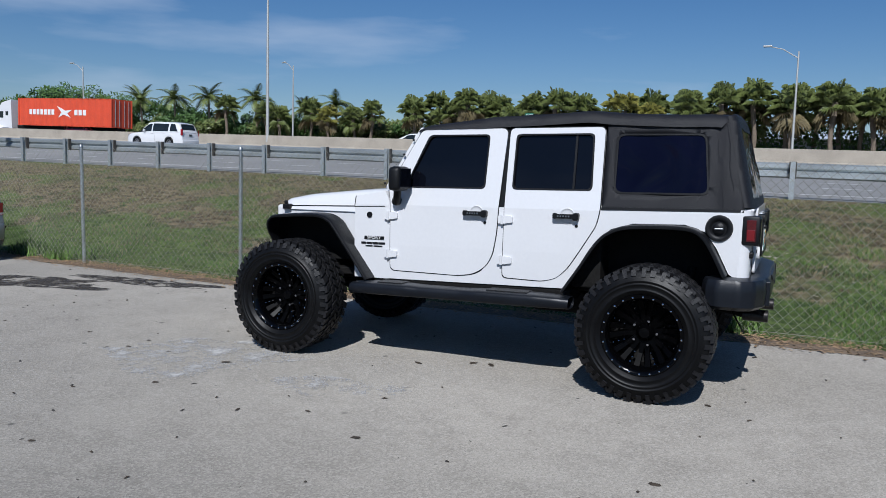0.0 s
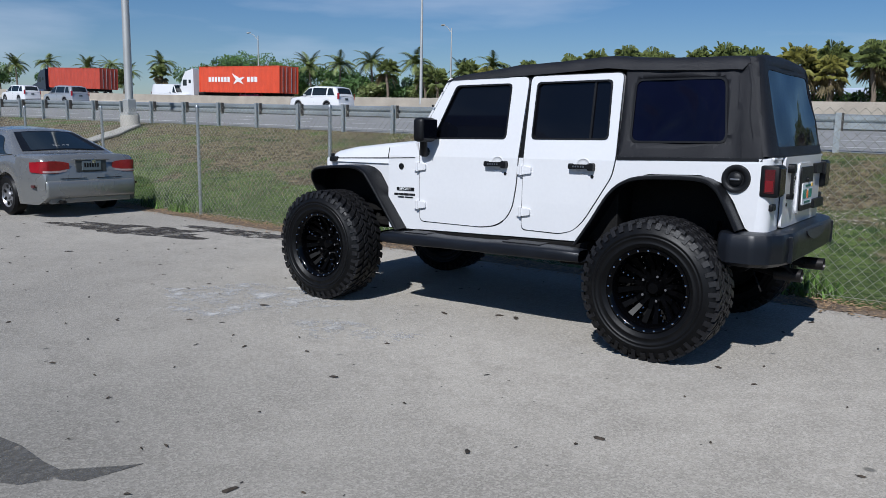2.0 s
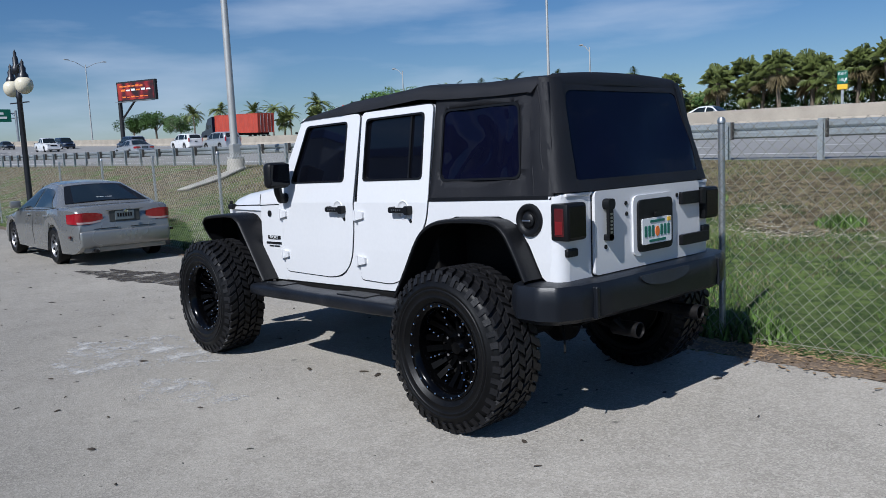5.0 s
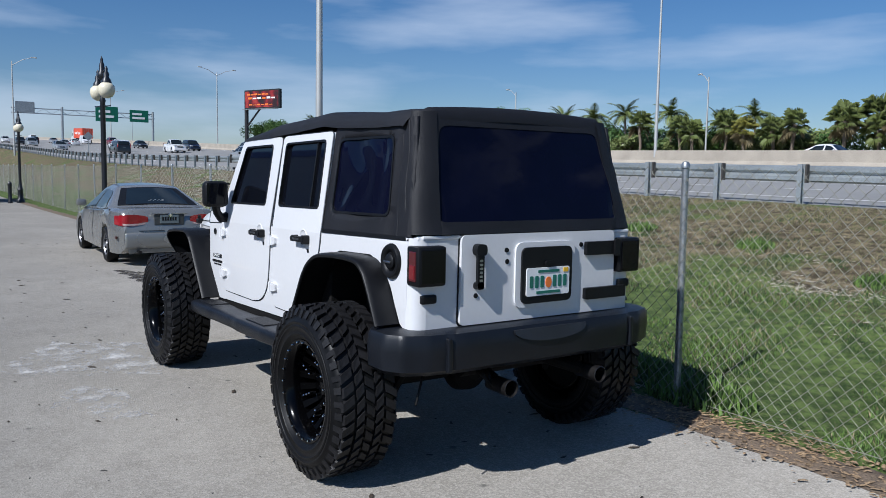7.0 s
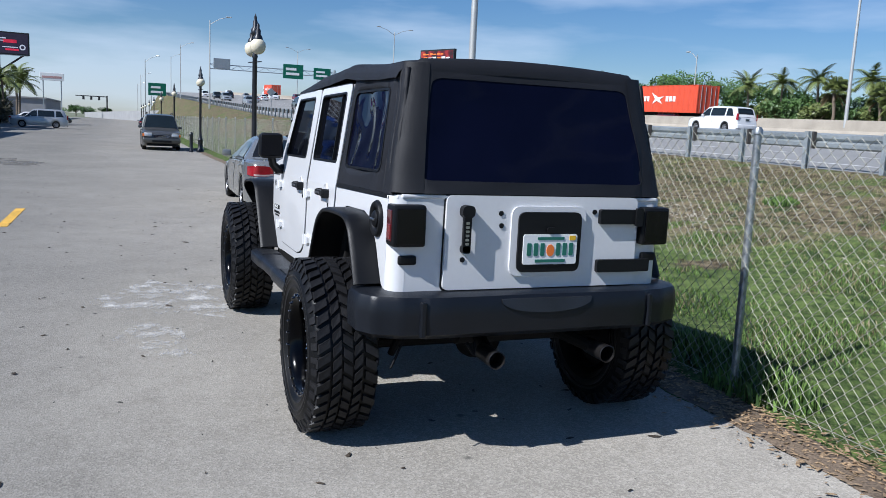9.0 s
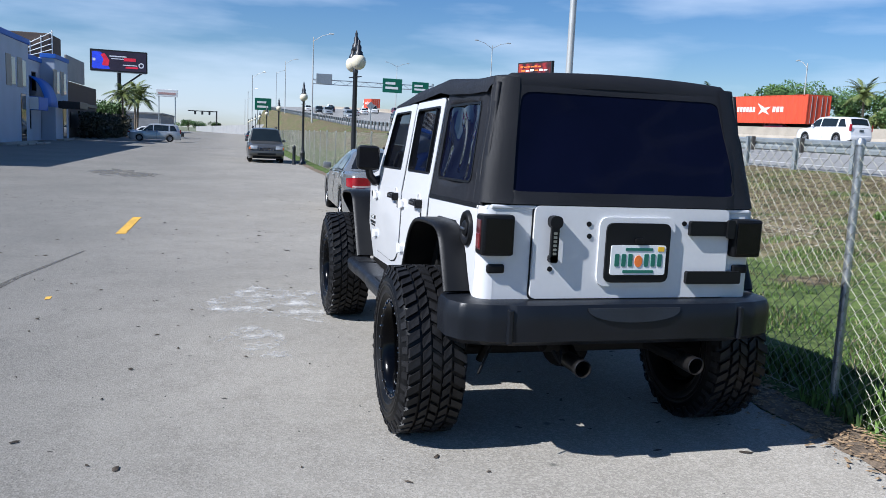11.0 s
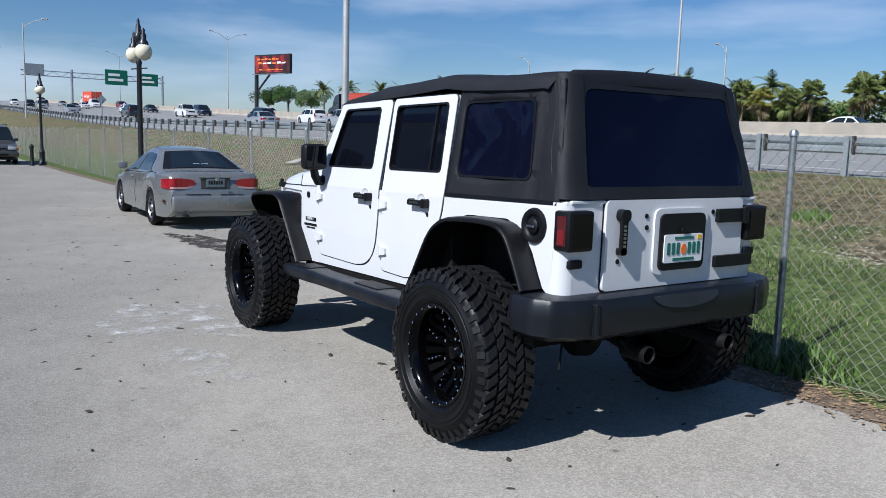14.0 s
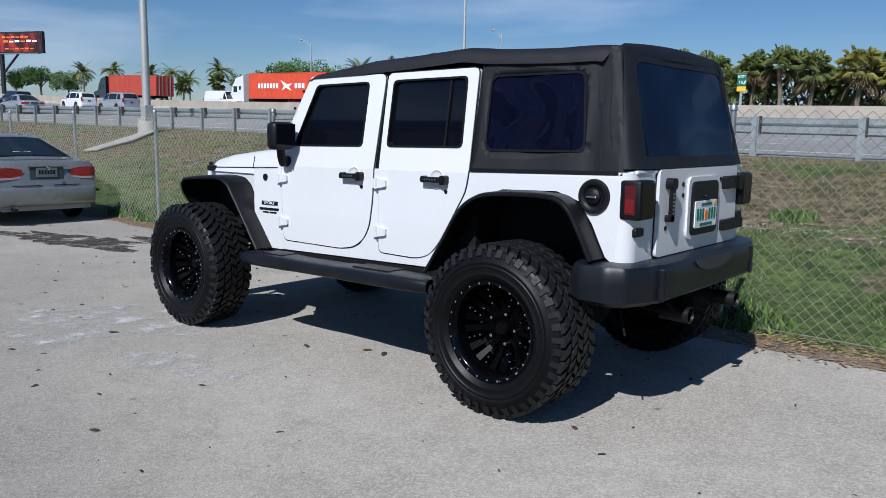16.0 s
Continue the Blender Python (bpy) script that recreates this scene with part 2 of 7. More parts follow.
def grid_mesh(nu, nv, put, bm=None):
    bm = bm or bmesh.new()
    g = [[bm.verts.new(put(i / nu, j / nv)) for j in range(nv + 1)] for i in range(nu + 1)]
    for i in range(nu):
        for j in range(nv):
            bm.faces.new((g[i][j], g[i + 1][j], g[i + 1][j + 1], g[i][j + 1]))
    return bm


def curve_at(table, x):
    """A value from rows of (x, value)."""
    if x <= table[0][0]:
        return table[0][1]
    for (x0, v0), (x1, v1) in zip(table, table[1:]):
        if x <= x1:
            return v0 + (v1 - v0) * (x - x0) / (x1 - x0)
    return table[-1][1]


def lettering(name, text, size, m, material, parent, align="CENTER"):
    """Flat raised writing, as a mesh."""
    cu = bpy.data.curves.new(name, "FONT")
    cu.body, cu.size, cu.extrude, cu.align_x, cu.align_y = text, size, 0.002, align, "CENTER"
    tmp = new("tmp", cu)
    me = bpy.data.meshes.new_from_object(tmp.evaluated_get(bpy.context.evaluated_depsgraph_get()))
    bpy.data.objects.remove(tmp)
    me.transform(m)
    me.materials.clear()
    me.materials.append(material)
    ob = new(name, me)
    ob.parent = parent
    return ob

# ---- ground, road, embankment, highway ----
EDGE = [(-300, 4.5), (-60, 2.6), (-30, 2.45), (-12, 2.75), (-9, 2.75), (-4.6, 2.42), (2.5, 2.2), (12, 2.2), (80, 2.2)]
FENCE = [(-300, 6.5), (-60, 3.6), (-36, 3.25), (-12, 3.15), (-7.6, 2.9), (1.2, 2.6), (14, 2.45), (80, 2.45)]


def deck(x):
    """Height of the highway's near edge."""
    z = 1.12 - 0.0135 * x
    if x < -50:
        z += 0.00022 * min(-x - 50, 45) ** 2 + max(0, -x - 95) * 0.0198
    return max(z, 0.5)


def highway_z(x, y):
    return deck(x) + 0.032 * (y - 13)


def bank_z(x, y):
    f = curve_at(FENCE, x)
    t = max(0.0, min(1.0, (y - f - 0.4) / (12.0 - f)))
    s = t * t * (3 - 2 * t) * 0.55 + t * 0.45
    n = noise.noise((x * 0.35, y * 0.5, 0)) * 0.1 + noise.noise((x * 1.4, y * 1.7, 3)) * 0.03
    return 0.03 + s * (deck(x) - 0.04) + n * min(1, max(0, y - f) * 0.5) * min(1, max(0, 12.6 - y))


def asphalt():
    """Worn pale asphalt: aggregate, patches, stains and hairline cracks."""
    m = bpy.data.materials.new("worn_asphalt")
    m.use_nodes = True
    n, k = m.node_tree.nodes, m.node_tree.links
    b = n["Principled BSDF"]
    tc = n.new("ShaderNodeTexCoord")

    def nz(scale, detail=4, rough=0.55):
        q = n.new("ShaderNodeTexNoise")
        q.inputs["Scale"].default_value, q.inputs["Detail"].default_value, q.inputs["Roughness"].default_value = scale, detail, rough
        k.new(tc.outputs["Object"], q.inputs["Vector"])
        return q.outputs[0]

    def mr(src, a, bb, c=0.0, d=1.0):
        q = n.new("ShaderNodeMapRange")
        for i, v in enumerate((a, bb, c, d)):
            q.inputs[i + 1].default_value = v
        k.new(src, q.inputs[0])
        return q.outputs[0]

    def mix(f, a, c):
        q = n.new("ShaderNodeMix")
        q.data_type = "RGBA"
        k.new(f, q.inputs[0])
        for s, v in ((6, a), (7, c)):
            if isinstance(v, tuple):
                q.inputs[s].default_value = (*v, 1)
            else:
                k.new(v, q.inputs[s])
        return q.outputs[2]

    big = mix(mr(nz(0.35, 6), 0.35, 0.65), (0.2, 0.185, 0.16), (0.28, 0.258, 0.222))
    mid = mix(mr(nz(2.6, 6, 0.7), 0.45, 0.68, 0, 0.6), big, (0.165, 0.15, 0.128))
    grit = n.new("ShaderNodeTexVoronoi")
    grit.inputs["Scale"].default_value = 85
    k.new(tc.outputs["Object"], grit.inputs["Vector"])
    gm = mr(grit.outputs["Color"], 0.0, 1.0)
    fine = mix(mr(gm, 0.3, 0.95, 0.0, 0.52), mid, (0.44, 0.41, 0.36))
    dark = mix(mr(nz(120, 3), 0.52, 0.66, 0, 0.6), fine, (0.105, 0.097, 0.086))
    # dark drips and chips
    spots = n.new("ShaderNodeTexVoronoi")
    spots.inputs["Scale"].default_value = 1.7
    k.new(tc.outputs["Object"], spots.inputs["Vector"])
    sp = mix(mr(spots.outputs["Distance"], 0.03, 0.055, 0.75, 0.0), dark, (0.06, 0.057, 0.052))
    # the asphalt gets a little darker from y = -1 to y = -3.8
    sep = n.new("ShaderNodeSeparateXYZ")
    k.new(tc.outputs["Object"], sep.inputs[0])
    lane = n.new("ShaderNodeMix")
    lane.data_type, lane.blend_type = "RGBA", "MULTIPLY"
    lane.inputs[7].default_value = (0.8, 0.81, 0.82, 1)
    k.new(mr(sep.outputs[1], -1.0, -3.8, 0.0, 1.0), lane.inputs[0]), k.new(sp, lane.inputs[6])
    k.new(lane.outputs[2], b.inputs["Base Color"])
    b.inputs["Roughness"].default_value = 0.88
    b.inputs["Diffuse Roughness"].default_value = 1.0
    bp = n.new("ShaderNodeBump")
    bp.inputs["Strength"].default_value, bp.inputs["Distance"].default_value = 0.5, 0.006
    k.new(grit.outputs["Distance"], bp.inputs["Height"]), k.new(bp.outputs[0], b.inputs["Normal"])
    return m


def turf():
    """Thin grass over dry earth: greener low on the bank, brown and bare in patches."""
    m = bpy.data.materials.new("thin_grass_and_earth")
    m.use_nodes = True
    n, k = m.node_tree.nodes, m.node_tree.links
    b = n["Principled BSDF"]
    tc = n.new("ShaderNodeTexCoord")
    sep = n.new("ShaderNodeSeparateXYZ")
    k.new(tc.outputs["Object"], sep.inputs[0])

    def nz(scale, detail=5):
        q = n.new("ShaderNodeTexNoise")
        q.inputs["Scale"].default_value, q.inputs["Detail"].default_value = scale, detail
        k.new(tc.outputs["Object"], q.inputs["Vector"])
        return q.outputs[0]

    def math2(op, a, c):
        q = n.new("ShaderNodeMath")
        q.operation = op
        for i, v in enumerate((a, c)):
            if isinstance(v, (int, float)):
                q.inputs[i].default_value = v
            else:
                k.new(v, q.inputs[i])
        return q.outputs[0]

    def mix(f, a, c):
        q = n.new("ShaderNodeMix")
        q.data_type = "RGBA"
        k.new(f, q.inputs[0])
        for s, v in ((6, a), (7, c)):
            if isinstance(v, tuple):
                q.inputs[s].default_value = (*v, 1)
            else:
                k.new(v, q.inputs[s])
        return q.outputs[2]

    def mr(src, a, bb, c=0.0, d=1.0):
        q = n.new("ShaderNodeMapRange")
        for i, v in enumerate((a, bb, c, d)):
            q.inputs[i + 1].default_value = v
        k.new(src, q.inputs[0])
        return q.outputs[0]

    green = mix(mr(nz(9, 6), 0.38, 0.62), (0.032, 0.06, 0.012), (0.115, 0.165, 0.042))
    brown = mix(mr(nz(6, 8), 0.4, 0.64), (0.05, 0.038, 0.022), (0.225, 0.18, 0.11))
    high = mr(sep.outputs[1], 3.8, 7.5, -0.2, 0.06)
    f = math2("ADD", nz(0.7, 5), high)
    cover = mix(mr(f, 0.46, 0.54), green, brown)
    straw = mix(mr(nz(60, 3), 0.52, 0.7, 0, 0.5), cover, (0.25, 0.21, 0.13))
    straw = mix(mr(nz(34, 4), 0.54, 0.68, 0, 0.5), straw, (0.022, 0.024, 0.012))
    k.new(straw, b.inputs["Base Color"])
    b.inputs["Roughness"].default_value = 0.95
    b.inputs["Specular IOR Level"].default_value = 0.2
    bp = n.new("ShaderNodeBump")
    bp.inputs["Strength"].default_value, bp.inputs["Distance"].default_value = 0.7, 0.03
    k.new(nz(40, 6), bp.inputs["Height"]), k.new(bp.outputs[0], b.inputs["Normal"])
    return m


ASPHALT, TURF = asphalt(), turf()
raw("ground", [(x, y, -0.05) for x in (-3000, 3000) for y in (-3000, 3000)], [(0, 2, 3, 1)], M("far_ground", (0.14, 0.15, 0.09), 0.95, var=0.3, scale=0.02, fine=0.3))
tagged(bpy.data.objects["ground"], "flat grey-green land reaching to the horizon", "ground", kind="structure")

# the lot and street: one sheet with a ragged far edge
xs = [-300 + i * 4 for i in range(66)] + [-36 + i * 0.12 for i in range(int(52 / 0.12))] + [17 + i * 4 for i in range(16)]
vs, fs = [], []
for x in xs:
    e = curve_at(EDGE, x) + 0.09 * noise.noise((x * 1.3, 0, 0)) + 0.05 * noise.noise((x * 5, 0, 7))
    for y in (-60, -12, -5, -1, e - 0.02, e + 0.02):
        vs.append((x, y, 0 if y < e else -0.04))
fs = [(i * 6 + j, i * 6 + 6 + j, i * 6 + 7 + j, i * 6 + 1 + j) for i in range(len(xs) - 1) for j in range(5)]
tagged(raw("pavement", vs, fs, ASPHALT), "worn pale grey asphalt lot and street", "pavement", kind="structure")

# the bank: one sheet from under the lot's edge up to the highway
xs = [-300 + i * 4 for i in range(66)] + [-36 + i * 0.3 for i in range(int(52 / 0.3))] + [16 + i * 4 for i in range(16)]
ys = [i / 40 for i in range(41)]
vs = []
for x in xs:
    e = curve_at(EDGE, x) - 0.5
    for t in ys:
        y = e + t * (12.75 - e)
        z = bank_z(x, y)
        if y < e + 0.45:
            z = -0.03
        elif y < e + 0.9:
            z = -0.03 + (z + 0.03) * (y - e - 0.45) / 0.45 + 0.02 * noise.noise((x * 3, y * 3, 1))
        vs.append((x, y, z))
m = len(ys)
fs = [(i * m + j, i * m + m + j, i * m + m + j + 1, i * m + j + 1) for i in range(len(xs) - 1) for j in range(m - 1)]
tagged(raw("embankment", vs, fs, TURF, smooth=True), "grassy bank with brown bare patches up to the highway", "embankment", kind="structure")

# the highway deck, the verge beyond it
def strip(name, x0, x1, step, ys, zf, material):
    n = int((x1 - x0) / step) + 1
    vs = [(x0 + i * step, y, zf(x0 + i * step, y)) for i in range(n) for y in ys]
    k = len(ys)
    return raw(name, vs, [(i * k + j, i * k + k + j, i * k + k + j + 1, i * k + j + 1) for i in range(n - 1) for j in range(k - 1)], material, smooth=True)


tagged(strip("road", -420, 130, 5, (12.7, 20, 30, 45, 58, 74), highway_z, HIGHROAD), "wide pale grey multi-lane highway on a bank", "road", kind="structure")
tagged(strip("verge", -420, 130, 5, (73.9, 80, 140, 400), lambda x, y: highway_z(x, 74) - 0.02 - (y - 74) * 0.008, TURF), "grass strip beyond the highway", "ground", kind="structure")
lines = thing("lane_marking", "white painted edge and lane lines on the highway", "lane marking", kind="structure")
for y, dash in ((14.6, 0), (18.2, 1), (21.8, 1), (25.4, 1), (29, 1), (43, 0), (47, 0)):
    vs, fs = [], []
    for i in range(150 if dash else 110):
        x0 = -400 + i * (3.5 if dash else 5)
        x1 = x0 + (1.2 if dash else 5)
        j = len(vs)
        for x in (x0, x1):
            for q in (y, y + 0.14):
                vs.append((x, q, highway_z(x, q) + 0.006))
        fs.append((j, j + 2, j + 3, j + 1))
    raw("painted_line", vs, fs, WHITELINE, lines)

# guardrail: W-beam on steel posts with dark spacer blocks
rail = thing("guardrail", "galvanised W-beam guardrail on steel posts along the highway", "guardrail", kind="structure")
prof = [(0, 0), (0.06, 0.03), (0.06, 0.1), (0.0, 0.14), (0.0, 0.17), (0.06, 0.21), (0.06, 0.28), (0, 0.31)]
xs = [-0.1 - 1.905 * k + 0.0 for k in range(-30, 150)]
vs = []
for x in xs:
    for dy, dz in prof:
        vs.append((x, 12.62 - dy, deck(x) + 0.43 + dz))
n = len(prof)
fs = [(i * n + j, i * n + n + j, i * n + n + j + 1, i * n + j + 1) for i in range(len(xs) - 1) for j in range(n - 1)]
beam = raw("beam", vs, fs, RAILSTEEL, rail)
so = beam.modifiers.new("thick", "SOLIDIFY")
so.thickness = 0.006
pm = B((-0.05, 0.05, -0.004, 0.004, -1.1, 0), (-0.05, 0.05, 0.096, 0.104, -1.1, 0), (-0.004, 0.004, 0, 0.1, -1.1, 0))
sm = B((-0.075, 0.075, -0.11, 0.0, -0.36, -0.0), bevel=0.008, seg=1)
post0 = part("post", pm, RAILSTEEL, rail)
block0 = part("spacer_block", sm, WOODBLOCK, rail)
for i, x in enumerate(xs):
    z = deck(x) + 0.77
    p = post0 if i == 0 else new("post", post0.data)
    q = block0 if i == 0 else new("spacer_block", block0.data)
    p.parent = q.parent = rail
    p.location, q.location = (x, 12.34, z), (x, 12.56, z)

# concrete median wall
xs = [-420 + i * 5 for i in range(111)]
vs = [(x, 45 + dy, highway_z(x, 45) + dz) for x in xs for dy, dz in ((-0.3, 0), (-0.28, 0.1), (-0.12, 0.3), (-0.08, 1.02), (0.08, 1.02), (0.12, 0.3), (0.3, 0))]
fs = [(i * 7 + j, i * 7 + 7 + j, i * 7 + 8 + j, i * 7 + 1 + j) for i in range(110) for j in range(6)]
tagged(raw("median_wall", vs, fs, CONCRETE), "long weathered concrete median barrier", "barrier", kind="structure")

# strip of bare dirt between pavement and grass
xs = [-40 + i * 0.1 for i in range(560)]
vs = []
for x in xs:
    e = curve_at(EDGE, x)
    w = 0.34 + 0.16 * noise.noise((x * 1.1, 2, 0)) + 0.1 * noise.noise((x * 4, 5, 0))
    for k, dz in ((-0.12, 0.003), (0.0, 0.008), (0.3, 0.02), (0.7, 0.018), (1.0, -0.01)):
        y = e + k * w + (0.05 * noise.noise((x * 6, k, 0)) if k < 0 else 0)
        vs.append((x, y, max(0, bank_z(x, y) - 0.03) * (1 if k > 0 else 0) + dz + 0.012 * noise.noise((x * 8, y * 8, 0)) * (1 if 0 < k < 1 else 0)))
fs = [(i * 5 + j, i * 5 + 5 + j, i * 5 + 6 + j, i * 5 + 1 + j) for i in range(len(xs) - 1) for j in range(4)]
tagged(raw("dirt_strip", vs, fs, M("bare_dirt", (0.15, 0.11, 0.075), 0.95, var=0.55, scale=7, fine=70, bump=0.8), smooth=True), "bare brown dirt along the pavement's edge", "ground", kind="structure")

# ---- the lifted off-road vehicle ----
YC, RAKE = 0.765, 0.017


def tumble(z):
    return 0.145 * max(0, z - 1.27) + 0.03 * max(0, 0.95 - z)


def near(x, z, d):
    """A place on the near flank: along, up, depth inwards."""
    return Vector((x, 0.0 + tumble(z) + d, z + RAKE * x))


def far(x, z, d):
    p = near(x, z, d)
    return Vector((p.x, 2 * YC - p.y, p.z))


BENT += [near, far]


def raked(bm):
    for v in bm.verts:
        v.co.z += RAKE * v.co.x
    return bm


def mirror(bm):
    """Adds the far side's half to a near half."""
    g = bmesh.ops.duplicate(bm, geom=bm.verts[:] + bm.edges[:] + bm.faces[:])["geom"]
    for v in g:
        if isinstance(v, bmesh.types.BMVert):
            v.co.y = 2 * YC - v.co.y
    return bm


def flip(bm):
    for v in bm.verts:
        v.co.y = 2 * YC - v.co.y
    return bm


R_TYRE, W_TYRE = 0.468, 0.335


def build_wheel(at, out):
    """A mud tyre on a deep black alloy; out is -1 for the near side (outer face towards -y)."""
    w = part("wheel", B((-0.02, 0.02, -0.03, 0.03, -0.02, 0.02)), DARKMETAL, jeep, "mud-terrain tyre on a gloss black alloy rim")
    w.location = at
    R, hw = R_TYRE - 0.016, W_TYRE / 2
    prof = [(0.27, -hw + 0.034), (0.281, -hw + 0.014), (0.305, -hw + 0.001), (0.309, -hw - 0.004), (0.316, -hw - 0.004), (0.32, -hw - 0.001), (0.345, -hw - 0.004), (0.349, -hw - 0.009), (0.357, -hw - 0.009), (0.361, -hw - 0.005), (0.367, -hw - 0.006), (0.371, -hw - 0.01), (0.378, -hw - 0.01), (0.382, -hw - 0.006), (0.415, -hw + 0.004), (0.437, -hw + 0.014), (R - 0.004, -hw + 0.035), (R, -hw + 0.07), (R + 0.001, 0)]
    prof = prof + [(r, -h) for r, h in prof[-2::-1]]
    bm = lathe(prof + [(0.262, hw - 0.05), (0.262, -hw + 0.05)], 72, "y", closed=True)
    part("tyre", bm, RUBBER, w, smooth=50)
    # tread lugs: two zigzag centre rows and two shoulder rows that wrap onto the side wall
    bm = bmesh.new()
    N = 42

    def lug(a0, a1, y0, y1, r0, r1, skew, rs=None):
        c = []
        for r, k in ((r0, 1.0), (r1, 0.88)):
            for a, y in ((a0, y0), (a1, y0), (a1, y1), (a0, y1)):
                am, ym = (a0 + a1) / 2, (y0 + y1) / 2
                aa, yy = am + (a - am) * k, ym + (y - ym) * k
                aa += skew * (yy - ym)
                c.append(bm.verts.new((r * math.cos(aa), yy, r * math.sin(aa))))
        for f in ((4, 5, 6, 7), (0, 1, 5, 4), (1, 2, 6, 5), (2, 3, 7, 6), (3, 0, 4, 7)):
            bm.faces.new([c[i] for i in f])

    st = 2 * math.pi / N
    for i in range(N):
        a = i * st
        j = (i % 2) * 0.008
        for row, (y0, y1) in enumerate(((-0.077, -0.031), (-0.025, 0.025), (0.031, 0.077))):
            q = a + (0.5 * st if row == 1 else 0)
            lug(q, q + st * 0.74, y0, y1, R - 0.008, R_TYRE, (1.9, -1.5, 1.9)[row])
        for s in (-1, 1):
            o = a + (0.25 if s < 0 else 0.75) * st
            lug(o, o + st * 0.7, min(s * 0.086, s * (hw - 0.01 - j)), max(s * 0.086, s * (hw - 0.01 - j)), R - 0.008, R_TYRE - 0.002, -1.2 * s)
            # side biters
            y0 = s * (hw + 0.006)
            c = []
            for r, y in ((0.455 - j, s * (hw - 0.022)), (0.40 + j, s * (hw - 0.002))):
                for q in (o + st * 0.06, o + st * (0.6 if i % 2 else 0.5)):
                    c.append((r, y, q))
            lo = [bm.verts.new((r * math.cos(q), y, r * math.sin(q))) for r, y, q in c]
            hi = [bm.verts.new(((r + 0.004) * math.cos(q), y + s * 0.009, (r + 0.003) * math.sin(q))) for r, y, q in c]
            for f in ((0, 1, 3, 2),):
                bm.faces.new([hi[t] for t in f])
            for p, q in ((0, 1), (1, 3), (3, 2), (2, 0)):
                bm.faces.new((lo[p], lo[q], hi[q], hi[p]))
    part("tread", bm, TREAD, w)
    # rim: barrel, lip, spokes
    o = out
    bm = lathe([(0.279, o * (hw - 0.012)), (0.281, o * (hw - 0.03)), (0.256, o * (hw - 0.05)), (0.24, o * 0.02), (0.24, -o * 0.13), (0.23, -o * 0.13), (0.23, o * 0.02), (0.232, o * (hw - 0.055)), (0.25, o * (hw - 0.024)), (0.266, o * (hw - 0.012))], 64, "y", closed=True)
    rim = part("rim", bm, GLOSSBLACK, w, "gloss black deep-dish alloy rim", smooth=40)
    bm = bmesh.new()
    for k in range(8):
        for side in (-1, 1):
            q = 2 * math.pi * k / 8 + side * 0.16
            pts = []
            for r, y, hw2 in ((0.06, 0.0, 0.018), (0.15, 0.012, 0.014), (0.24, 0.075, 0.02)):
                for e in (-1, 1):
                    for dy in (0.0, 0.03):
                        v = Vector((r * math.cos(q) - e * hw2 * math.sin(q), o * (y - dy), r * math.sin(q) + e * hw2 * math.cos(q)))
                        pts.append(bm.verts.new(v))
            for s in (0, 4):
                a = pts[s:s + 8]
                for f in ((0, 2, 6, 4), (1, 5, 7, 3), (0, 4, 5, 1), (2, 3, 7, 6)):
                    bm.faces.new([a[t] for t in f])
    part("spokes", bm, SPOKE, rim)
    part("back_disc", lathe([(0.0, -o * 0.06), (0.23, -o * 0.06), (0.23, -o * 0.08), (0.0, -o * 0.08)], 32, "y"), DARKMETAL, rim, "dark brake disc")
    part("hub_cap", lathe([(0.0, o * 0.05), (0.035, o * 0.047), (0.05, o * 0.03), (0.062, o * 0.01), (0.07, -o * 0.02)], 32, "y"), GLOSSBLACK, rim, smooth=40)
    bm = bmesh.new()
    for k in range(24):
        q = 2 * math.pi * k / 24
        lathe([(0.0, o * (hw - 0.002)), (0.0065, o * (hw - 0.005)), (0.007, o * (hw - 0.02))], 6, "y", bm=bm, at=(0.263 * math.cos(q), 0, 0.263 * math.sin(q)))
    for k in range(8):
        q = 2 * math.pi * (k + 0.5) / 8
        for r in (0.145, 0.185, 0.222):
            lathe([(0.0, o * 0.066), (0.007, o * 0.06), (0.008, o * 0.02)], 6, "y", bm=bm, at=(r * math.cos(q), 0, r * math.sin(q)))
    tagged(part("rivets", bm, CHROME, rim, "small bright rim bolts"), kind="stuff")
    for k in range(5):
        q = 2 * math.pi * k / 5
        part("lug_nut", lathe([(0.0, o * 0.045), (0.009, o * 0.045), (0.01, o * 0.0)], 6, "y", at=(0.085 * math.cos(q), 0, 0.085 * math.sin(q))), CHROME, rim)
    return w


jeep = thing("off_road_vehicle", "white lifted four-door off-road vehicle with black canvas top and mud tyres", "car")
HX = (1.075, -1.87)
for hx in HX:
    build_wheel((hx, -0.30 + W_TYRE / 2, R_TYRE), -1)
    build_wheel((hx, 2 * YC + 0.30 - W_TYRE / 2, R_TYRE), 1)

# tub sides with the rear arch cut out
arch = [(0.44, 0.69), (0.56, 0.875), (0.67, 1.05), (0.775, 1.142), (0.93, 1.187), (1.28, 1.192), (1.415, 1.147), (1.497, 1.035), (1.58, 0.868)]
tub = [(-1.25, 0.67)] + arch + [(1.64, 0.825), (1.655, 1.30), (0.66, 1.275), (-1.03, 1.275), (-1.25, 1.25)]
for put, s in ((near, 0), (far, 1)):
    part("tub_side", slab([tub], put, 0.001, 0.05), WHITE, jeep)
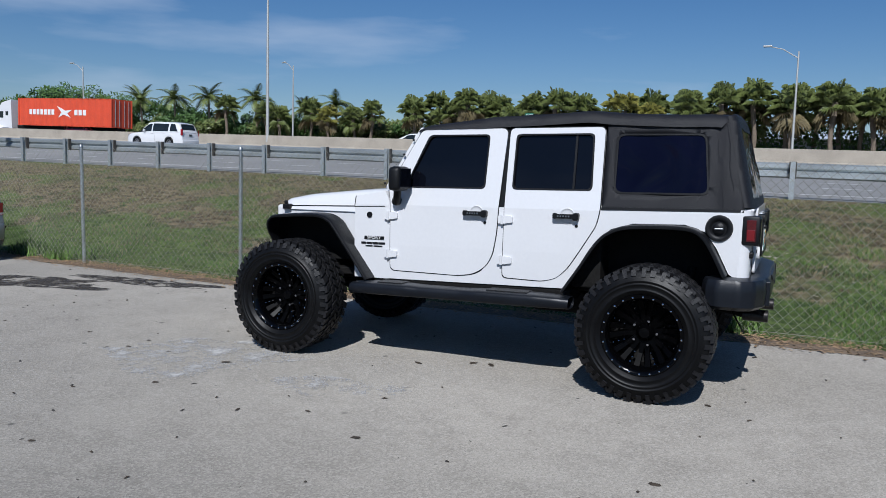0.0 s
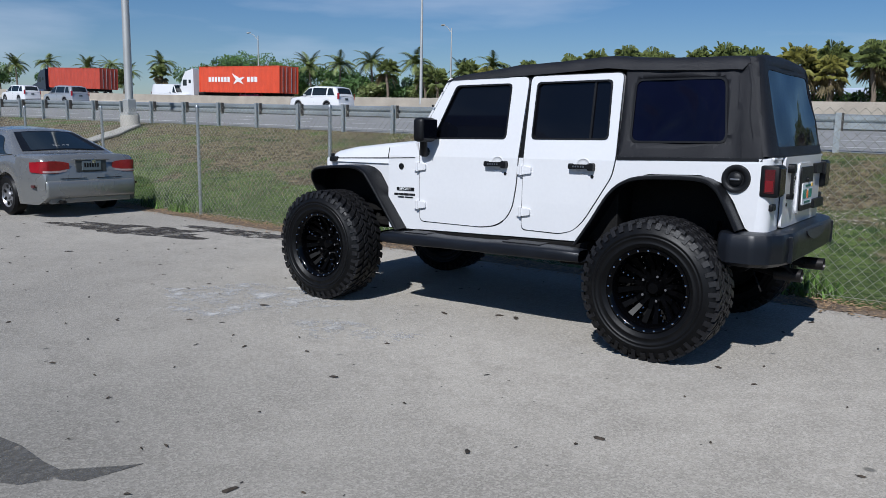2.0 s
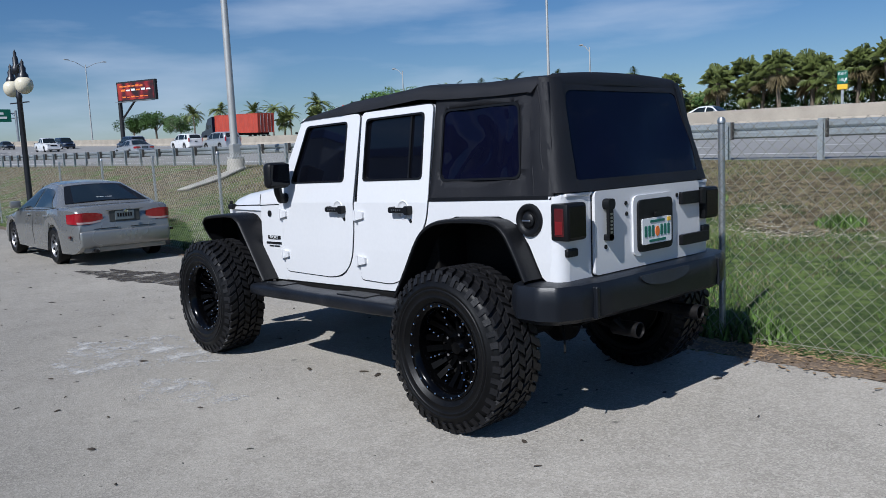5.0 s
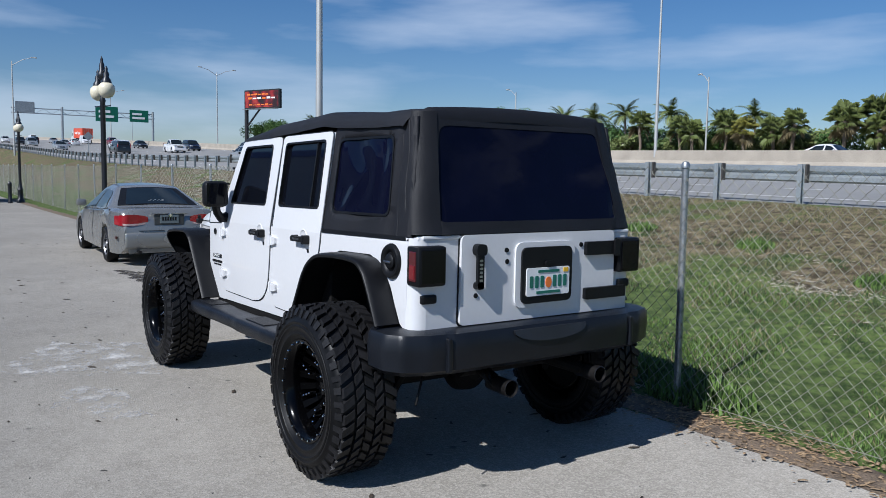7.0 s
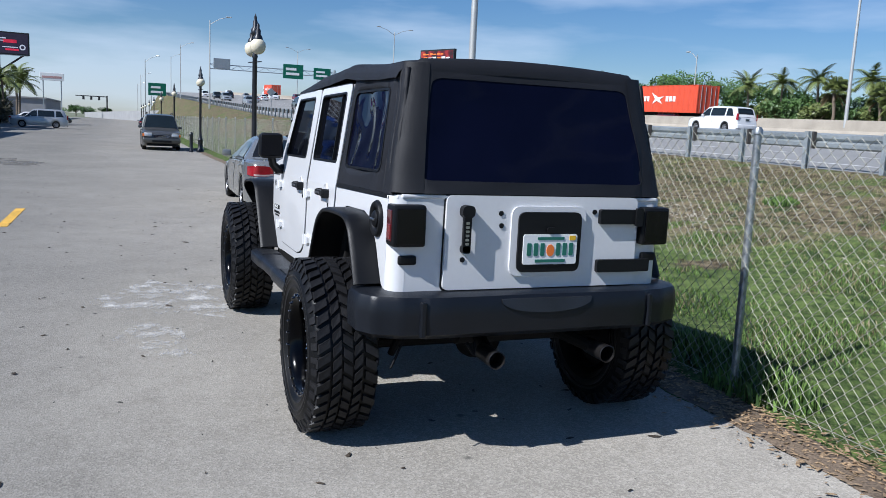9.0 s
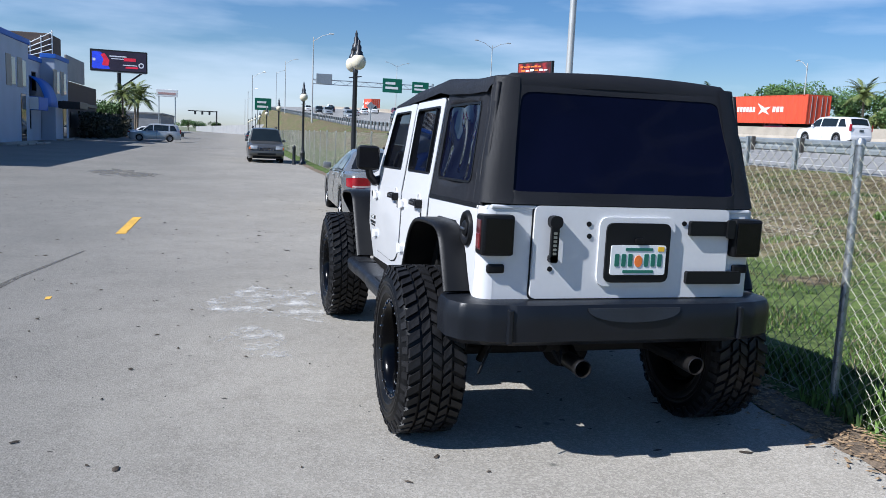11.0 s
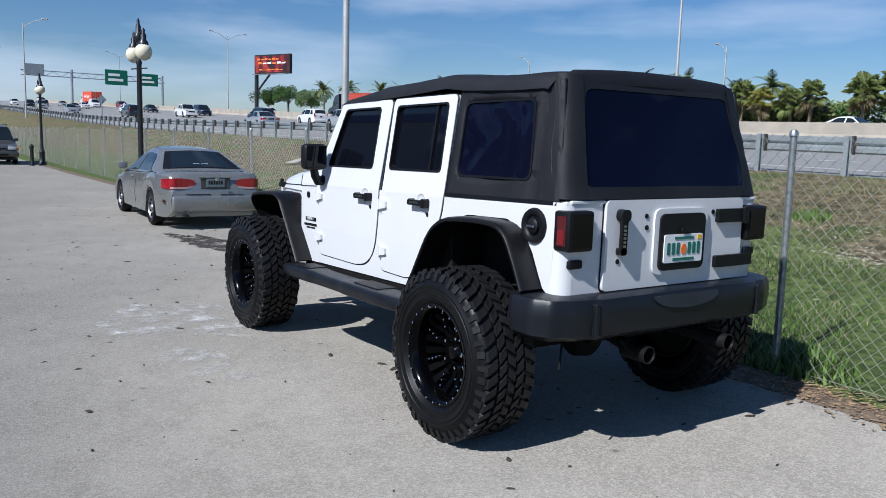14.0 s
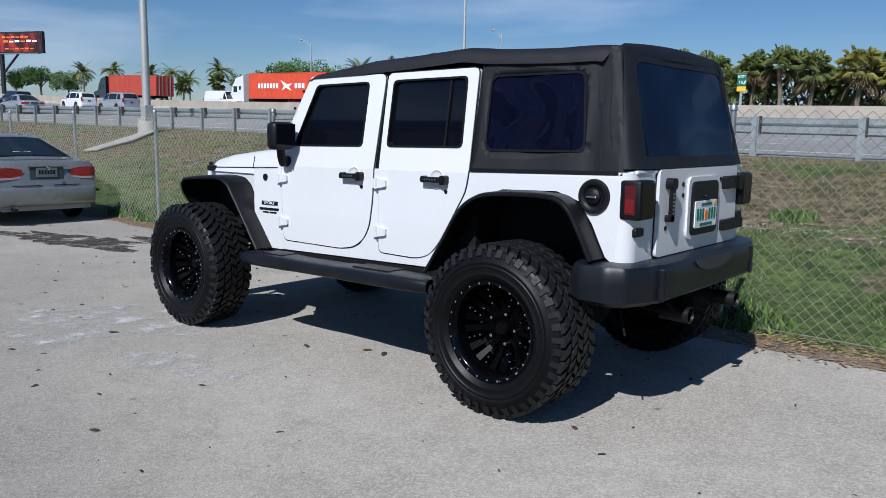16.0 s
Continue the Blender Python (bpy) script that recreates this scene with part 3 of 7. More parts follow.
# rear corners and rear panel
for s in (0, 1):
    bm = bmesh.new()
    g = [[], []]
    for k, zz in enumerate((0.825, 1.30)):
        for i in range(7):
            q = math.pi / 2 * i / 6
            x, y = 1.635 + 0.075 * math.sin(q), 0.001 + 0.075 - 0.075 * math.cos(q)
            y = y if not s else 2 * YC - y
            g[k].append(bm.verts.new((x, y, zz + RAKE * x)))
    for i in range(6):
        bm.faces.new((g[0][i], g[0][i + 1], g[1][i + 1], g[1][i]))
    part("corner_panel", bm, WHITE, jeep, smooth="all")


def rear(y, z, d):
    """A place on the tail: across, up, depth forwards."""
    return Vector((1.71 - d, y, z + RAKE * 1.71))


part("rear_panel", slab([[(0.074, 0.825), (2 * YC - 0.074, 0.825), (2 * YC - 0.074, 1.30), (0.074, 1.30)]], rear, 0.0005, 0.03), WHITE, jeep)
part("body_ledge", raked(B((0.66, 1.70, 0.03, 0.13, 1.285, 1.305), (0.66, 1.70, 1.40, 1.50, 1.285, 1.305), (1.60, 1.715, 0.05, 1.48, 1.29, 1.31), bevel=0.006)), WHITE, jeep)

# floor, inner wells and cabin floor
for nm, bx in (("floor_pan", (-2.05, 1.66, 0.16, 1.37, 0.66, 0.72)), ("engine_bay", (-2.0, -1.2, 0.42, 1.18, 0.6, 1.18)), ("cargo_well", (0.3, 1.62, 0.3, 1.3, 0.72, 1.16)), ("cabin_tub", (-1.05, 0.7, 0.06, 1.47, 0.70, 1.24))):
    part(nm, raked(B(bx, bevel=0.01)), DARKMETAL, jeep)

# doors: panel with window opening
wf = rounded([(-0.885, 1.41), (-0.20, 1.41), (-0.19, 1.825), (-0.70, 1.825)], 0.035)
wr = rounded([(0.015, 1.41), (0.625, 1.41), (0.615, 1.825), (0.02, 1.825)], 0.035)
df = rounded([(-0.995, 0.745), (-0.40, 0.737), (-0.27, 0.757), (-0.175, 0.815), (-0.12, 0.91), (-0.092, 1.08), (-0.05, 1.868), (-0.765, 1.868), (-1.03, 1.40), (-1.0, 1.30)], 0.05)
dr = rounded([(-0.035, 0.745), (0.28, 0.737), (0.385, 0.763), (0.465, 0.84), (0.54, 0.955), (0.665, 1.16), (0.69, 1.28), (0.688, 1.868), (-0.03, 1.868)], 0.04)


def door(outer, win, put, hx, hinge_x, split):
    cup = [(hx + 0.012 + 0.052 * math.cos(q), 1.225 + 0.052 * math.sin(q)) for q in (2 * math.pi * i / 20 for i in range(20))]
    d = part("door", slab([outer, win, cup], put, -0.006, 0.035), WHITE, jeep)
    cx, cz = sum(q[0] for q in outer) / len(outer), sum(q[1] for q in outer) / len(outer)
    ring = [(u + 0.007 * (1 if u > cx else -1) * (0.3 if abs(v - cz) > 0.52 else 1), v + (0.007 if v > cz + 0.4 else (-0.007 if v < cz - 0.35 else 0))) for u, v in outer]
    # added dark ring draws the shaded gap line round the door
    part("door_gap_ring", slab([ring, win, cup], put, -0.0012, 0.0005), PLASTIC, d, "dark ring standing in for the shaded door gap")
    part("door_glass", slab([win], put, 0.012, 0.018), TINT, d, "dark tinted window glass")
    inner = [(u + (0.012 if u < sum(q[0] for q in win) / len(win) else -0.012), v + (0.012 if v < 1.6 else -0.012)) for u, v in win]
    part("window_seal", slab([win, inner], put, -0.009, 0.02), PLASTIC, d, "black rubber window seal")
    if split:
        part("window_divider", slab([rect(0.475, 0.49, 1.415, 1.82, 0.002, 1)], put, 0.0, 0.014), PLASTIC, d)
    # handle: recess cup, bar, end button
    rings = [(0.060, -0.006), (0.057, -0.011), (0.052, -0.006), (0.046, -0.002), (0.034, 0.0), (0.018, 0.0005), (0.004, 0.0006)]
    part("handle_cup", grid_mesh(len(rings) - 1, 24, lambda u, v: put(hx + 0.012 + rings[int(round(u * (len(rings) - 1)))][0] * math.cos(2 * math.pi * v), 1.225 + rings[int(round(u * (len(rings) - 1)))][0] * math.sin(2 * math.pi * v), rings[int(round(u * (len(rings) - 1)))][1])), WHITE, d, smooth="all")
    bar = part("door_handle", slab([rect(hx - 0.085, hx + 0.1, 1.208, 1.24, 0.012, 3)], put, -0.05, -0.022), PLASTIC, d, "black grab handle with slotted bar")
    part("handle_mount", slab([rect(hx + 0.062, hx + 0.105, 1.195, 1.25, 0.015, 3)], put, -0.046, -0.004), PLASTIC, bar)
    part("handle_mount", slab([rect(hx - 0.088, hx - 0.06, 1.205, 1.245, 0.01, 3)], put, -0.04, -0.004), PLASTIC, bar)
    for i in range(5):
        u = hx - 0.05 + i * 0.02
        part("handle_slot", slab([rect(u, u + 0.011, 1.219, 1.231, 0.003, 2)], put, -0.053, -0.049), STEEL, bar)
    lock = [(hx + 0.085 + 0.012 * math.cos(q), 1.155 + 0.012 * math.sin(q)) for q in (2 * math.pi * i / 12 for i in range(12))]
    part("lock", slab([lock], put, -0.01, 0.0), PLASTIC, d)
    # hinges
    for hz in (1.184, 0.876):
        h = part("hinge", slab([rounded([(hinge_x - 0.045, hz - 0.03), (hinge_x + 0.005, hz - 0.03), (hinge_x + 0.07, hz - 0.02), (hinge_x + 0.07, hz + 0.024), (hinge_x + 0.005, hz + 0.03), (hinge_x - 0.045, hz + 0.03)], 0.006, 2)], put, -0.024, -0.004), WHITE, d)
        p0 = put(hinge_x - 0.012, hz - 0.034, -0.024)
        p1 = put(hinge_x - 0.012, hz + 0.034, -0.024)
        part("hinge_pin", T((p0, p1), 0.011, 8), WHITE, h, smooth=True)
    return d


door_nf = door(df, wf, near, -0.27, -1.0, False)
door_nr = door(dr, wr, near, 0.44, -0.03, True)
door(df, wf, far, -0.27, -1.0, False)
door(dr, wr, far, 0.44, -0.03, True)

# pillars coloured black so the gap between the doors looks shaded
for put in (near, far):
    part("door_pillar", slab([[(-0.12, 1.26), (0.02, 1.26), (0.02, 1.865), (-0.1, 1.865)]], put, 0.012, 0.04), PLASTIC, jeep)
# mirrors
for put, s in ((near, 1), (far, -1)):
    bm = B((-0.93, -0.825, -0.195, -0.02, 1.385, 1.575), bevel=0.036, seg=3)
    for v in bm.verts:
        v.co.x += 0.12 * (v.co.y + 0.13)
    mi = part("wing_mirror", raked(bm if s > 0 else flip(bm)), PLASTIC, jeep, "square black wing mirror", smooth=True)
    bm = B((-0.826, -0.818, -0.185, -0.035, 1.405, 1.56), bevel=0.003)
    for v in bm.verts:
        v.co.x += 0.12 * (v.co.y + 0.13)
    part("mirror_glass", raked(bm if s > 0 else flip(bm)), TINT, mi)
    bm = T(((-0.94, 0.0, 1.305), (-0.93, -0.045, 1.30), (-0.9, -0.085, 1.34), (-0.89, -0.1, 1.40)), [0.04, 0.036, 0.03, 0.03], 10)
    part("mirror_arm", raked(bm if s > 0 else flip(bm)), PLASTIC, mi, smooth=True)

# hood, cowl, front wings, grille, windscreen
def hood_w(x):
    return 0.76 - 0.17 * (-1.05 - x) / 1.1


def hood_top(x):
    return curve_at([(-2.22, 1.205), (-2.2, 1.245), (-2.15, 1.283), (-1.9, 1.325), (-1.5, 1.36), (-1.25, 1.378), (-1.05, 1.388)], x)


def hood_pt(u, v):
    x = -2.22 + 1.19 * u
    s = 2 * v - 1
    w = hood_w(x) - 0.03 * max(0, (-2.12 - x) / 0.1) ** 2
    e = abs(s)
    y = YC + s * w
    z = hood_top(x) + 0.02 * (1 - s * s) - (0.16 + 0.0 * x) * max(0, (e - 0.86) / 0.14) ** 1.6 * (hood_top(x) - 1.2) / 0.16
    return Vector((x, y, z + RAKE * x))


part("hood", grid_mesh(40, 40, hood_pt), WHITE, jeep, smooth="all")
for put in (near, far):
    # wing side below the hood, set in towards the front
    def wing(u, v, d, put=put):
        p = put(u, v, d)
        k = (0.76 - hood_w(u)) * (1 if put is near else -1)
        p.y += k + (0.02 if put is near else -0.02)
        return p
    part("front_wing", slab([[(-2.19, 1.155), (-1.68, 1.17), (-1.54, 1.135), (-1.46, 1.06), (-1.25, 0.78), (-1.24, 1.25), (-2.19, 1.225)]], wing, 0.0, 0.03), WHITE, jeep)
    part("cowl_side", slab([rounded([(-1.33, 0.67), (-1.008, 0.67), (-1.012, 1.30), (-1.06, 1.38), (-1.33, 1.335)], 0.01, 2)], put, 0.0, 0.05), WHITE, jeep)
    sg = 1 if put is near else -1
    ys = sorted((YC - sg * 0.555, YC - sg * 0.535))
    part("inner_fender", raked(B((-2.17, -1.3, ys[0], ys[1], 0.78, 1.2), bevel=0.005)), DARKMETAL, jeep)
    b1 = [(-1.19 + 0.024 * math.cos(q), 1.185 + 0.024 * math.sin(q)) for q in (2 * math.pi * i / 20 for i in range(20))]
    part("round_badge", slab([b1], put, -0.008, 0.002), PLASTIC, jeep)
    part("hood_seam", slab([[(-2.12, 1.226), (-1.34, 1.246), (-1.34, 1.252), (-2.12, 1.233)]], wing, -0.004, 0.01), PLASTIC, jeep)
    part("cowl_seam", slab([[(-1.335, 1.246), (-1.05, 1.254), (-1.05, 1.26), (-1.329, 1.252), (-1.322, 1.335), (-1.329, 1.335)]], put, -0.003, 0.01), PLASTIC, jeep)
for y in (0.14, 1.34):
    part("hood_latch", raked(B((-2.15, -2.07, y, y + 0.05, 1.2, 1.245), (-2.14, -2.11, y + 0.01, y + 0.04, 1.24, 1.275), bevel=0.01)), PLASTIC, jeep)
part("grille", raked(B((-2.245, -2.17, 0.2, 1.33, 0.82, 1.235), bevel=0.02)), WHITE, jeep)
part("front_bumper", raked(B((-2.46, -2.28, 0.06, 1.47, 0.68, 0.83), (-2.3, -2.1, 0.4, 1.2, 0.66, 0.8), bevel=0.035)), PLASTIC, jeep, smooth=True)
for y in (0.34, 1.19):
    part("headlight", lathe([(0.0, -2.27), (0.07, -2.265), (0.09, -2.24)], 24, "x", at=(0, y, 1.08)), LENS, jeep, smooth=True)
# windscreen frame and glass
def screen(y, v, d):
    x = -1.05 + 0.285 * v - d * 0.85
    z = 1.385 + 0.485 * v + d * 0.5
    return Vector((x, YC + (y - 0.8) * 0.956, z + RAKE * x))


part("windscreen_frame", slab([rounded([(0.05, 0), (1.55, 0), (1.49, 1.0), (0.11, 1.0)], 0.03), rounded([(0.13, 0.1), (1.47, 0.1), (1.42, 0.9), (0.18, 0.9)], 0.06)], screen, -0.03, 0.035), WHITE, jeep)
part("windscreen", slab([rounded([(0.12, 0.08), (1.48, 0.08), (1.43, 0.92), (0.17, 0.92)], 0.06)], screen, 0.0, 0.006), TINT, jeep)
for i in range(4):
    p = near(-1.035 + 0.075 * i, 1.44 + 0.115 * i, -0.008)
    part("frame_bolt", T(((p.x - 0.03, p.y + 0.008, p.z), (p.x - 0.03, p.y - 0.004, p.z)), 0.009, 8), PLASTIC, jeep)
# interior: dash, seats, hoops
part("dashboard", raked(B((-1.0, -0.78, 0.1, 1.43, 1.1, 1.4), bevel=0.03)), PLASTIC, jeep)
for x, y in ((-0.35, 0.4), (-0.35, 1.13), (0.5, 0.4), (0.5, 1.13)):
    part("seat", raked(B((x - 0.02, x + 0.12, y - 0.25, y + 0.25, 1.0, 1.6), (x - 0.0, x + 0.1, y - 0.13, y + 0.13, 1.62, 1.8), (x - 0.5, x, y - 0.25, y + 0.25, 1.0, 1.16), bevel=0.03)), PLASTIC, jeep)
for x in (-0.08, 1.25):
    bm = tube(bmesh.new(), ((x, 0.16, 1.25), (x, 0.18, 1.75), (x, 0.26, 1.86), (x, 1.27, 1.86), (x, 1.35, 1.75), (x, 1.37, 1.25)), 0.035, 8)
    part("roll_bar", raked(bm), PLASTIC, jeep, smooth=True)

# flares
def end_scale(x, z):
    """The front flare narrows to a rounded tip."""
    return 1 - 0.7 * min(1, max(0, 1.12 - z) / 0.19) ** 1.3 if x < -1.95 else 1.0


def flare(path, put, inset=0.0):
    out = put is near
    bm = bmesh.new()
    rows = []
    n = len(path)
    for i, (x, z) in enumerate(path):
        a, b = Vector(path[max(0, i - 1)]), Vector(path[min(n - 1, i + 1)])
        t = (b - a).normalized()
        nrm = Vector((t.y, -t.x))
        w = -0.128
        sec = [(0, 0.06), (0, -0.05), (0.001, -0.1), (0.006, w + 0.006), (0.012, w), (0.024, w + 0.001), (0.028, w + 0.008), (0.022, w + 0.013), (0.016, -0.09), (0.014, 0.06)]
        k_end = end_scale(x, z)
        sec = [(k * (0.6 + 0.4 * k_end), y if y > 0 else y * k_end) for k, y in sec]
        row = []
        for k, y in sec:
            p = put(x + nrm.x * k, z + nrm.y * k, 0)
            row.append(bm.verts.new((p.x, y if out else 2 * YC - y, p.z)))
        rows.append(row)
    m = len(rows[0])
    for r0, r1 in zip(rows, rows[1:]):
        for j in range(m):
            bm.faces.new((r0[j], r0[(j + 1) % m], r1[(j + 1) % m], r1[j]))
    bm.faces.new(rows[0]), bm.faces.new(rows[-1][::-1])
    return bm


def smooth_path(p, n=4):
    p = [Vector(q) for q in p]
    out = []
    for i in range(len(p) - 1):
        p0, p1, p2, p3 = p[max(0, i - 1)], p[i], p[i + 1], p[min(len(p) - 1, i + 2)]
        for k in range(n):
            t = k / n
            out.append(0.5 * (2 * p1 + (p2 - p0) * t + (2 * p0 - 5 * p1 + 4 * p2 - p3) * t * t + (3 * p1 - p0 - 3 * p2 + p3) * t ** 3))
    return [(q.x, q.y) for q in out] + [(p[-1].x, p[-1].y)]


rear_path = smooth_path([(0.45, 0.69), (0.57, 0.87), (0.68, 1.045), (0.78, 1.135), (0.93, 1.18), (1.28, 1.185), (1.41, 1.14), (1.49, 1.03), (1.575, 0.865)])
front_path = smooth_path([(-2.125, 0.93), (-2.145, 1.02), (-2.135, 1.09), (-2.10, 1.14), (-2.02, 1.168), (-1.66, 1.185), (-1.52, 1.15), (-1.43, 1.06), (-1.14, 0.675)])
for put in (near, far):
    for path in (rear_path, front_path):
        part("fender_flare", flare(path, put), PLASTIC, jeep, "wide matt black fender flare", smooth=40)
    # inner liner of the rear well and the front well
    for path in (rear_path, front_path):
        bm = bmesh.new()
        rows = []
        for x, z in path:
            rows.append([bm.verts.new((put(x, z - 0.012, 0).x, y if put is near else 2 * YC - y, put(x, z - 0.012, 0).z)) for y in (0.03, 0.36)])
        for r0, r1 in zip(rows, rows[1:]):
            bm.faces.new((r0[0], r0[1], r1[1], r1[0]))
        part("wheel_well", bm, DARKMETAL, jeep)

# rocker undersides
for y0, y1 in ((0.02, 0.3), (1.23, 1.51)):
    part("rocker_panel", raked(B((-1.22, 0.5, y0, y1, 0.585, 0.69), bevel=0.02)), DARKMETAL, jeep)
# side steps
def step_pt(u, v):
    x = -1.27 + 1.80 * u
    k = curve_at([(0, 0.2), (0.05, 0.7), (0.12, 1), (0.28, 1), (0.34, 0.72), (0.55, 0.72), (0.61, 1), (0.86, 1), (0.95, 0.7), (1, 0.25)], u)
    a = 2 * math.pi * v
    c, s = math.cos(a), math.sin(a)
    y = -0.09 + 0.105 * math.copysign(abs(c) ** 0.6, c) * (0.75 + 0.25 * k) - 0.02 * k
    z = 0.602 + 0.04 * math.copysign(abs(s) ** 0.55, s) + (0.02 * k if s > 0 else 0)
    return Vector((x, y, z + RAKE * x))


for f in (0, 1):
    bm = grid_mesh(48, 20, step_pt)
    st = part("side_step", flip(bm) if f else bm, GREYPL, jeep, "dark grey moulded plastic side step", smooth=50)
    for x0, x1 in ((-1.02, -0.8), (-0.1, 0.22)):
        bm = B((x0, x1, -0.17, -0.03, 0.655, 0.668), bevel=0.005)
        part("tread_pad", raked(flip(bm) if f else bm), PLASTIC, st)
    for x in (-0.95, -0.2, 0.35):
        bm = T(((x, -0.05, 0.56), (x, 0.25, 0.66)), 0.018, 6)
        part("bracket", raked(flip(bm) if f else bm), DARKMETAL, st)

# rear bumper
def bumper_sec(u, v):
    pts = [(1.42, 0.0), (1.455, -0.10), (1.52, -0.14), (1.665, -0.14), (1.755, -0.09), (1.812, 0.04), (1.822, 0.13), (1.838, 0.17), (1.842, 0.8)]
    pts = pts + [(x, 2 * YC - y) for x, y in pts[-2::-1]]
    t = u * (len(pts) - 1)
    i = min(int(t), len(pts) - 2)
    a, b = Vector(pts[i]), Vector(pts[i + 1])
    p = a.lerp(b, t - i)
    c = Vector((1.58, YC))
    c.y = min(max(p.y, 0.05), 2 * YC - 0.05)
    inn = (c - p).normalized() if (c - p).length > 1e-6 else Vector((-1, 0))
    zs = [(0.0, 0.66), (0.0, 0.69), (-0.006, 0.75), (0.0, 0.815), (0.012, 0.836), (0.05, 0.844), (0.16, 0.846), (0.16, 0.63), (0.03, 0.635)]
    s = v * len(zs)
    j = int(round(s)) % len(zs)
    o, z = zs[j]
    mid = max(0, 1 - ((p.y - YC) / 0.36) ** 2)
    if j in (3, 4, 5):
        o += 0.012 * mid
    q = p + inn * o
    return Vector((q.x, q.y, z + RAKE * 1.8))


bump = part("rear_bumper", grid_mesh(16 * 5, 9, bumper_sec), GREYPL, jeep, "dark grey plastic rear bumper", smooth=38)
for y in (0.135, 2 * YC - 0.135):
    part("bumper_seam", B((1.815, 1.846, y - 0.013, y + 0.013, 0.68, 0.85), bevel=0.006), GREYPL, bump)
# lighter grey paints the sun caught on the bumper's dipped top edge
part("bumper_step", slab([[(YC - 0.23 + 0.5 * i / 16, 0.851) for i in range(17)] + [(YC + 0.02 + 0.25 * math.cos(math.pi * i / 16), 0.842 - 0.06 * math.sin(math.pi * i / 16)) for i in range(17)]], lambda u, v, d: Vector((1.832 + d - 0.25 * max(0, v - 0.803), u, v)), 0.0, 0.022), M("sun_lightened_plastic", (0.015, 0.017, 0.021), 0.42, var=0.35, scale=8, fine=200, bump=0.1), bump)
part("bumper_bar", B((1.55, 1.72, 0.1, 1.43, 0.66, 0.84), bevel=0.01), DARKMETAL, bump)

# tailgate
gate_o = rounded([(0.265, 0.852), (1.355, 0.852), (1.345, 1.31), (0.27, 1.31)], 0.03)
gate = part("tailgate", slab([gate_o], rear, -0.022, 0.0), WHITE, jeep, "white swing tailgate without spare wheel")
gate_r = rounded([(0.257, 0.845), (1.363, 0.845), (1.353, 1.318), (0.262, 1.318)], 0.03)
# added dark ring draws the shaded gap line round the tailgate
part("gate_gap_ring", slab([gate_r], rear, -0.004, -0.001), PLASTIC, gate, "dark ring standing in for the shaded tailgate gap")
part("plate_bulge", slab([rect(0.61, 1.03, 0.915, 1.262, 0.05)], rear, -0.034, -0.02), WHITE, gate)
fr = part("plate_holder", slab([rect(0.645, 1.0, 0.935, 1.235, 0.04)], rear, -0.046, -0.03), PLASTIC, gate)
pl = part("number_plate", slab([rect(0.672, 0.976, 0.975, 1.125, 0.012)], rear, -0.052, -0.044), SIGNWHITE, fr, "white plate with green characters and orange fruit")
for i, y in enumerate((0.705, 0.742, 0.779, 0.868, 0.905, 0.942)):
    part("plate_character", slab([rect(y - 0.012, y + 0.012, 1.018, 1.082, 0.006, 2)], rear, -0.0545, -0.051), PLATEINK, pl)
part("plate_fruit", slab([[(0.824 + 0.022 * math.cos(q), 1.045 + 0.03 * math.sin(q)) for q in (2 * math.pi * i / 14 for i in range(14))]], rear, -0.0548, -0.051), ORANGE, pl)
part("plate_bar", slab([rect(0.74, 0.91, 0.985, 1.0, 0.003, 2)], rear, -0.0545, -0.051), PLATEINK, pl)
part("plate_bar", slab([rect(0.75, 0.90, 1.098, 1.112, 0.003, 2)], rear, -0.0545, -0.051), PLATEINK, pl)
part("plate_sticker", slab([rect(0.93, 0.965, 1.095, 1.118, 0.003, 2)], rear, -0.0545, -0.051), SIGNYELLOW, pl)
part("plate_lamp", slab([rect(0.80, 0.85, 1.135, 1.16, 0.01, 2)], rear, -0.06, -0.04), PLASTIC, fr)
# tailgate handle
hd = part("gate_handle", slab([rect(0.345, 0.385, 1.04, 1.25, 0.015)], rear, -0.06, -0.042), PLASTIC, gate, "black upright tailgate handle")
part("handle_end", slab([rect(0.335, 0.40, 1.205, 1.265, 0.028)], rear, -0.064, -0.02), PLASTIC, hd)
part("handle_end", slab([rect(0.345, 0.385, 1.035, 1.07, 0.012)], rear, -0.06, -0.02), PLASTIC, hd)
for i in range(6):
    part("handle_slot", slab([rect(0.356, 0.374, 1.075 + i * 0.02, 1.087 + i * 0.02, 0.003, 2)], rear, -0.0625, -0.059), STEEL, hd)
for y, z in ((0.555, 1.225), (0.56, 1.165), (1.085, 1.235), (0.36, 1.0)):
    part("plug", slab([[(y + 0.013 * math.cos(q), z + 0.013 * math.sin(q)) for q in (2 * math.pi * i / 12 for i in range(12))]], rear, -0.026, -0.02), PLASTIC, gate)
for z0, z1, y0, y1 in ((1.175, 1.25, 1.11, 1.50), (0.925, 0.99, 1.11, 1.43)):
    part("gate_hinge", slab([rect(y0, y1, z0, z1, 0.012)], rear, -0.046, -0.02), PLASTIC, gate, "matt black tailgate hinge")
part("hinge_bolt", slab([rect(1.32, 1.36, 1.165, 1.26, 0.01)], rear, -0.06, -0.044), PLASTIC, gate)
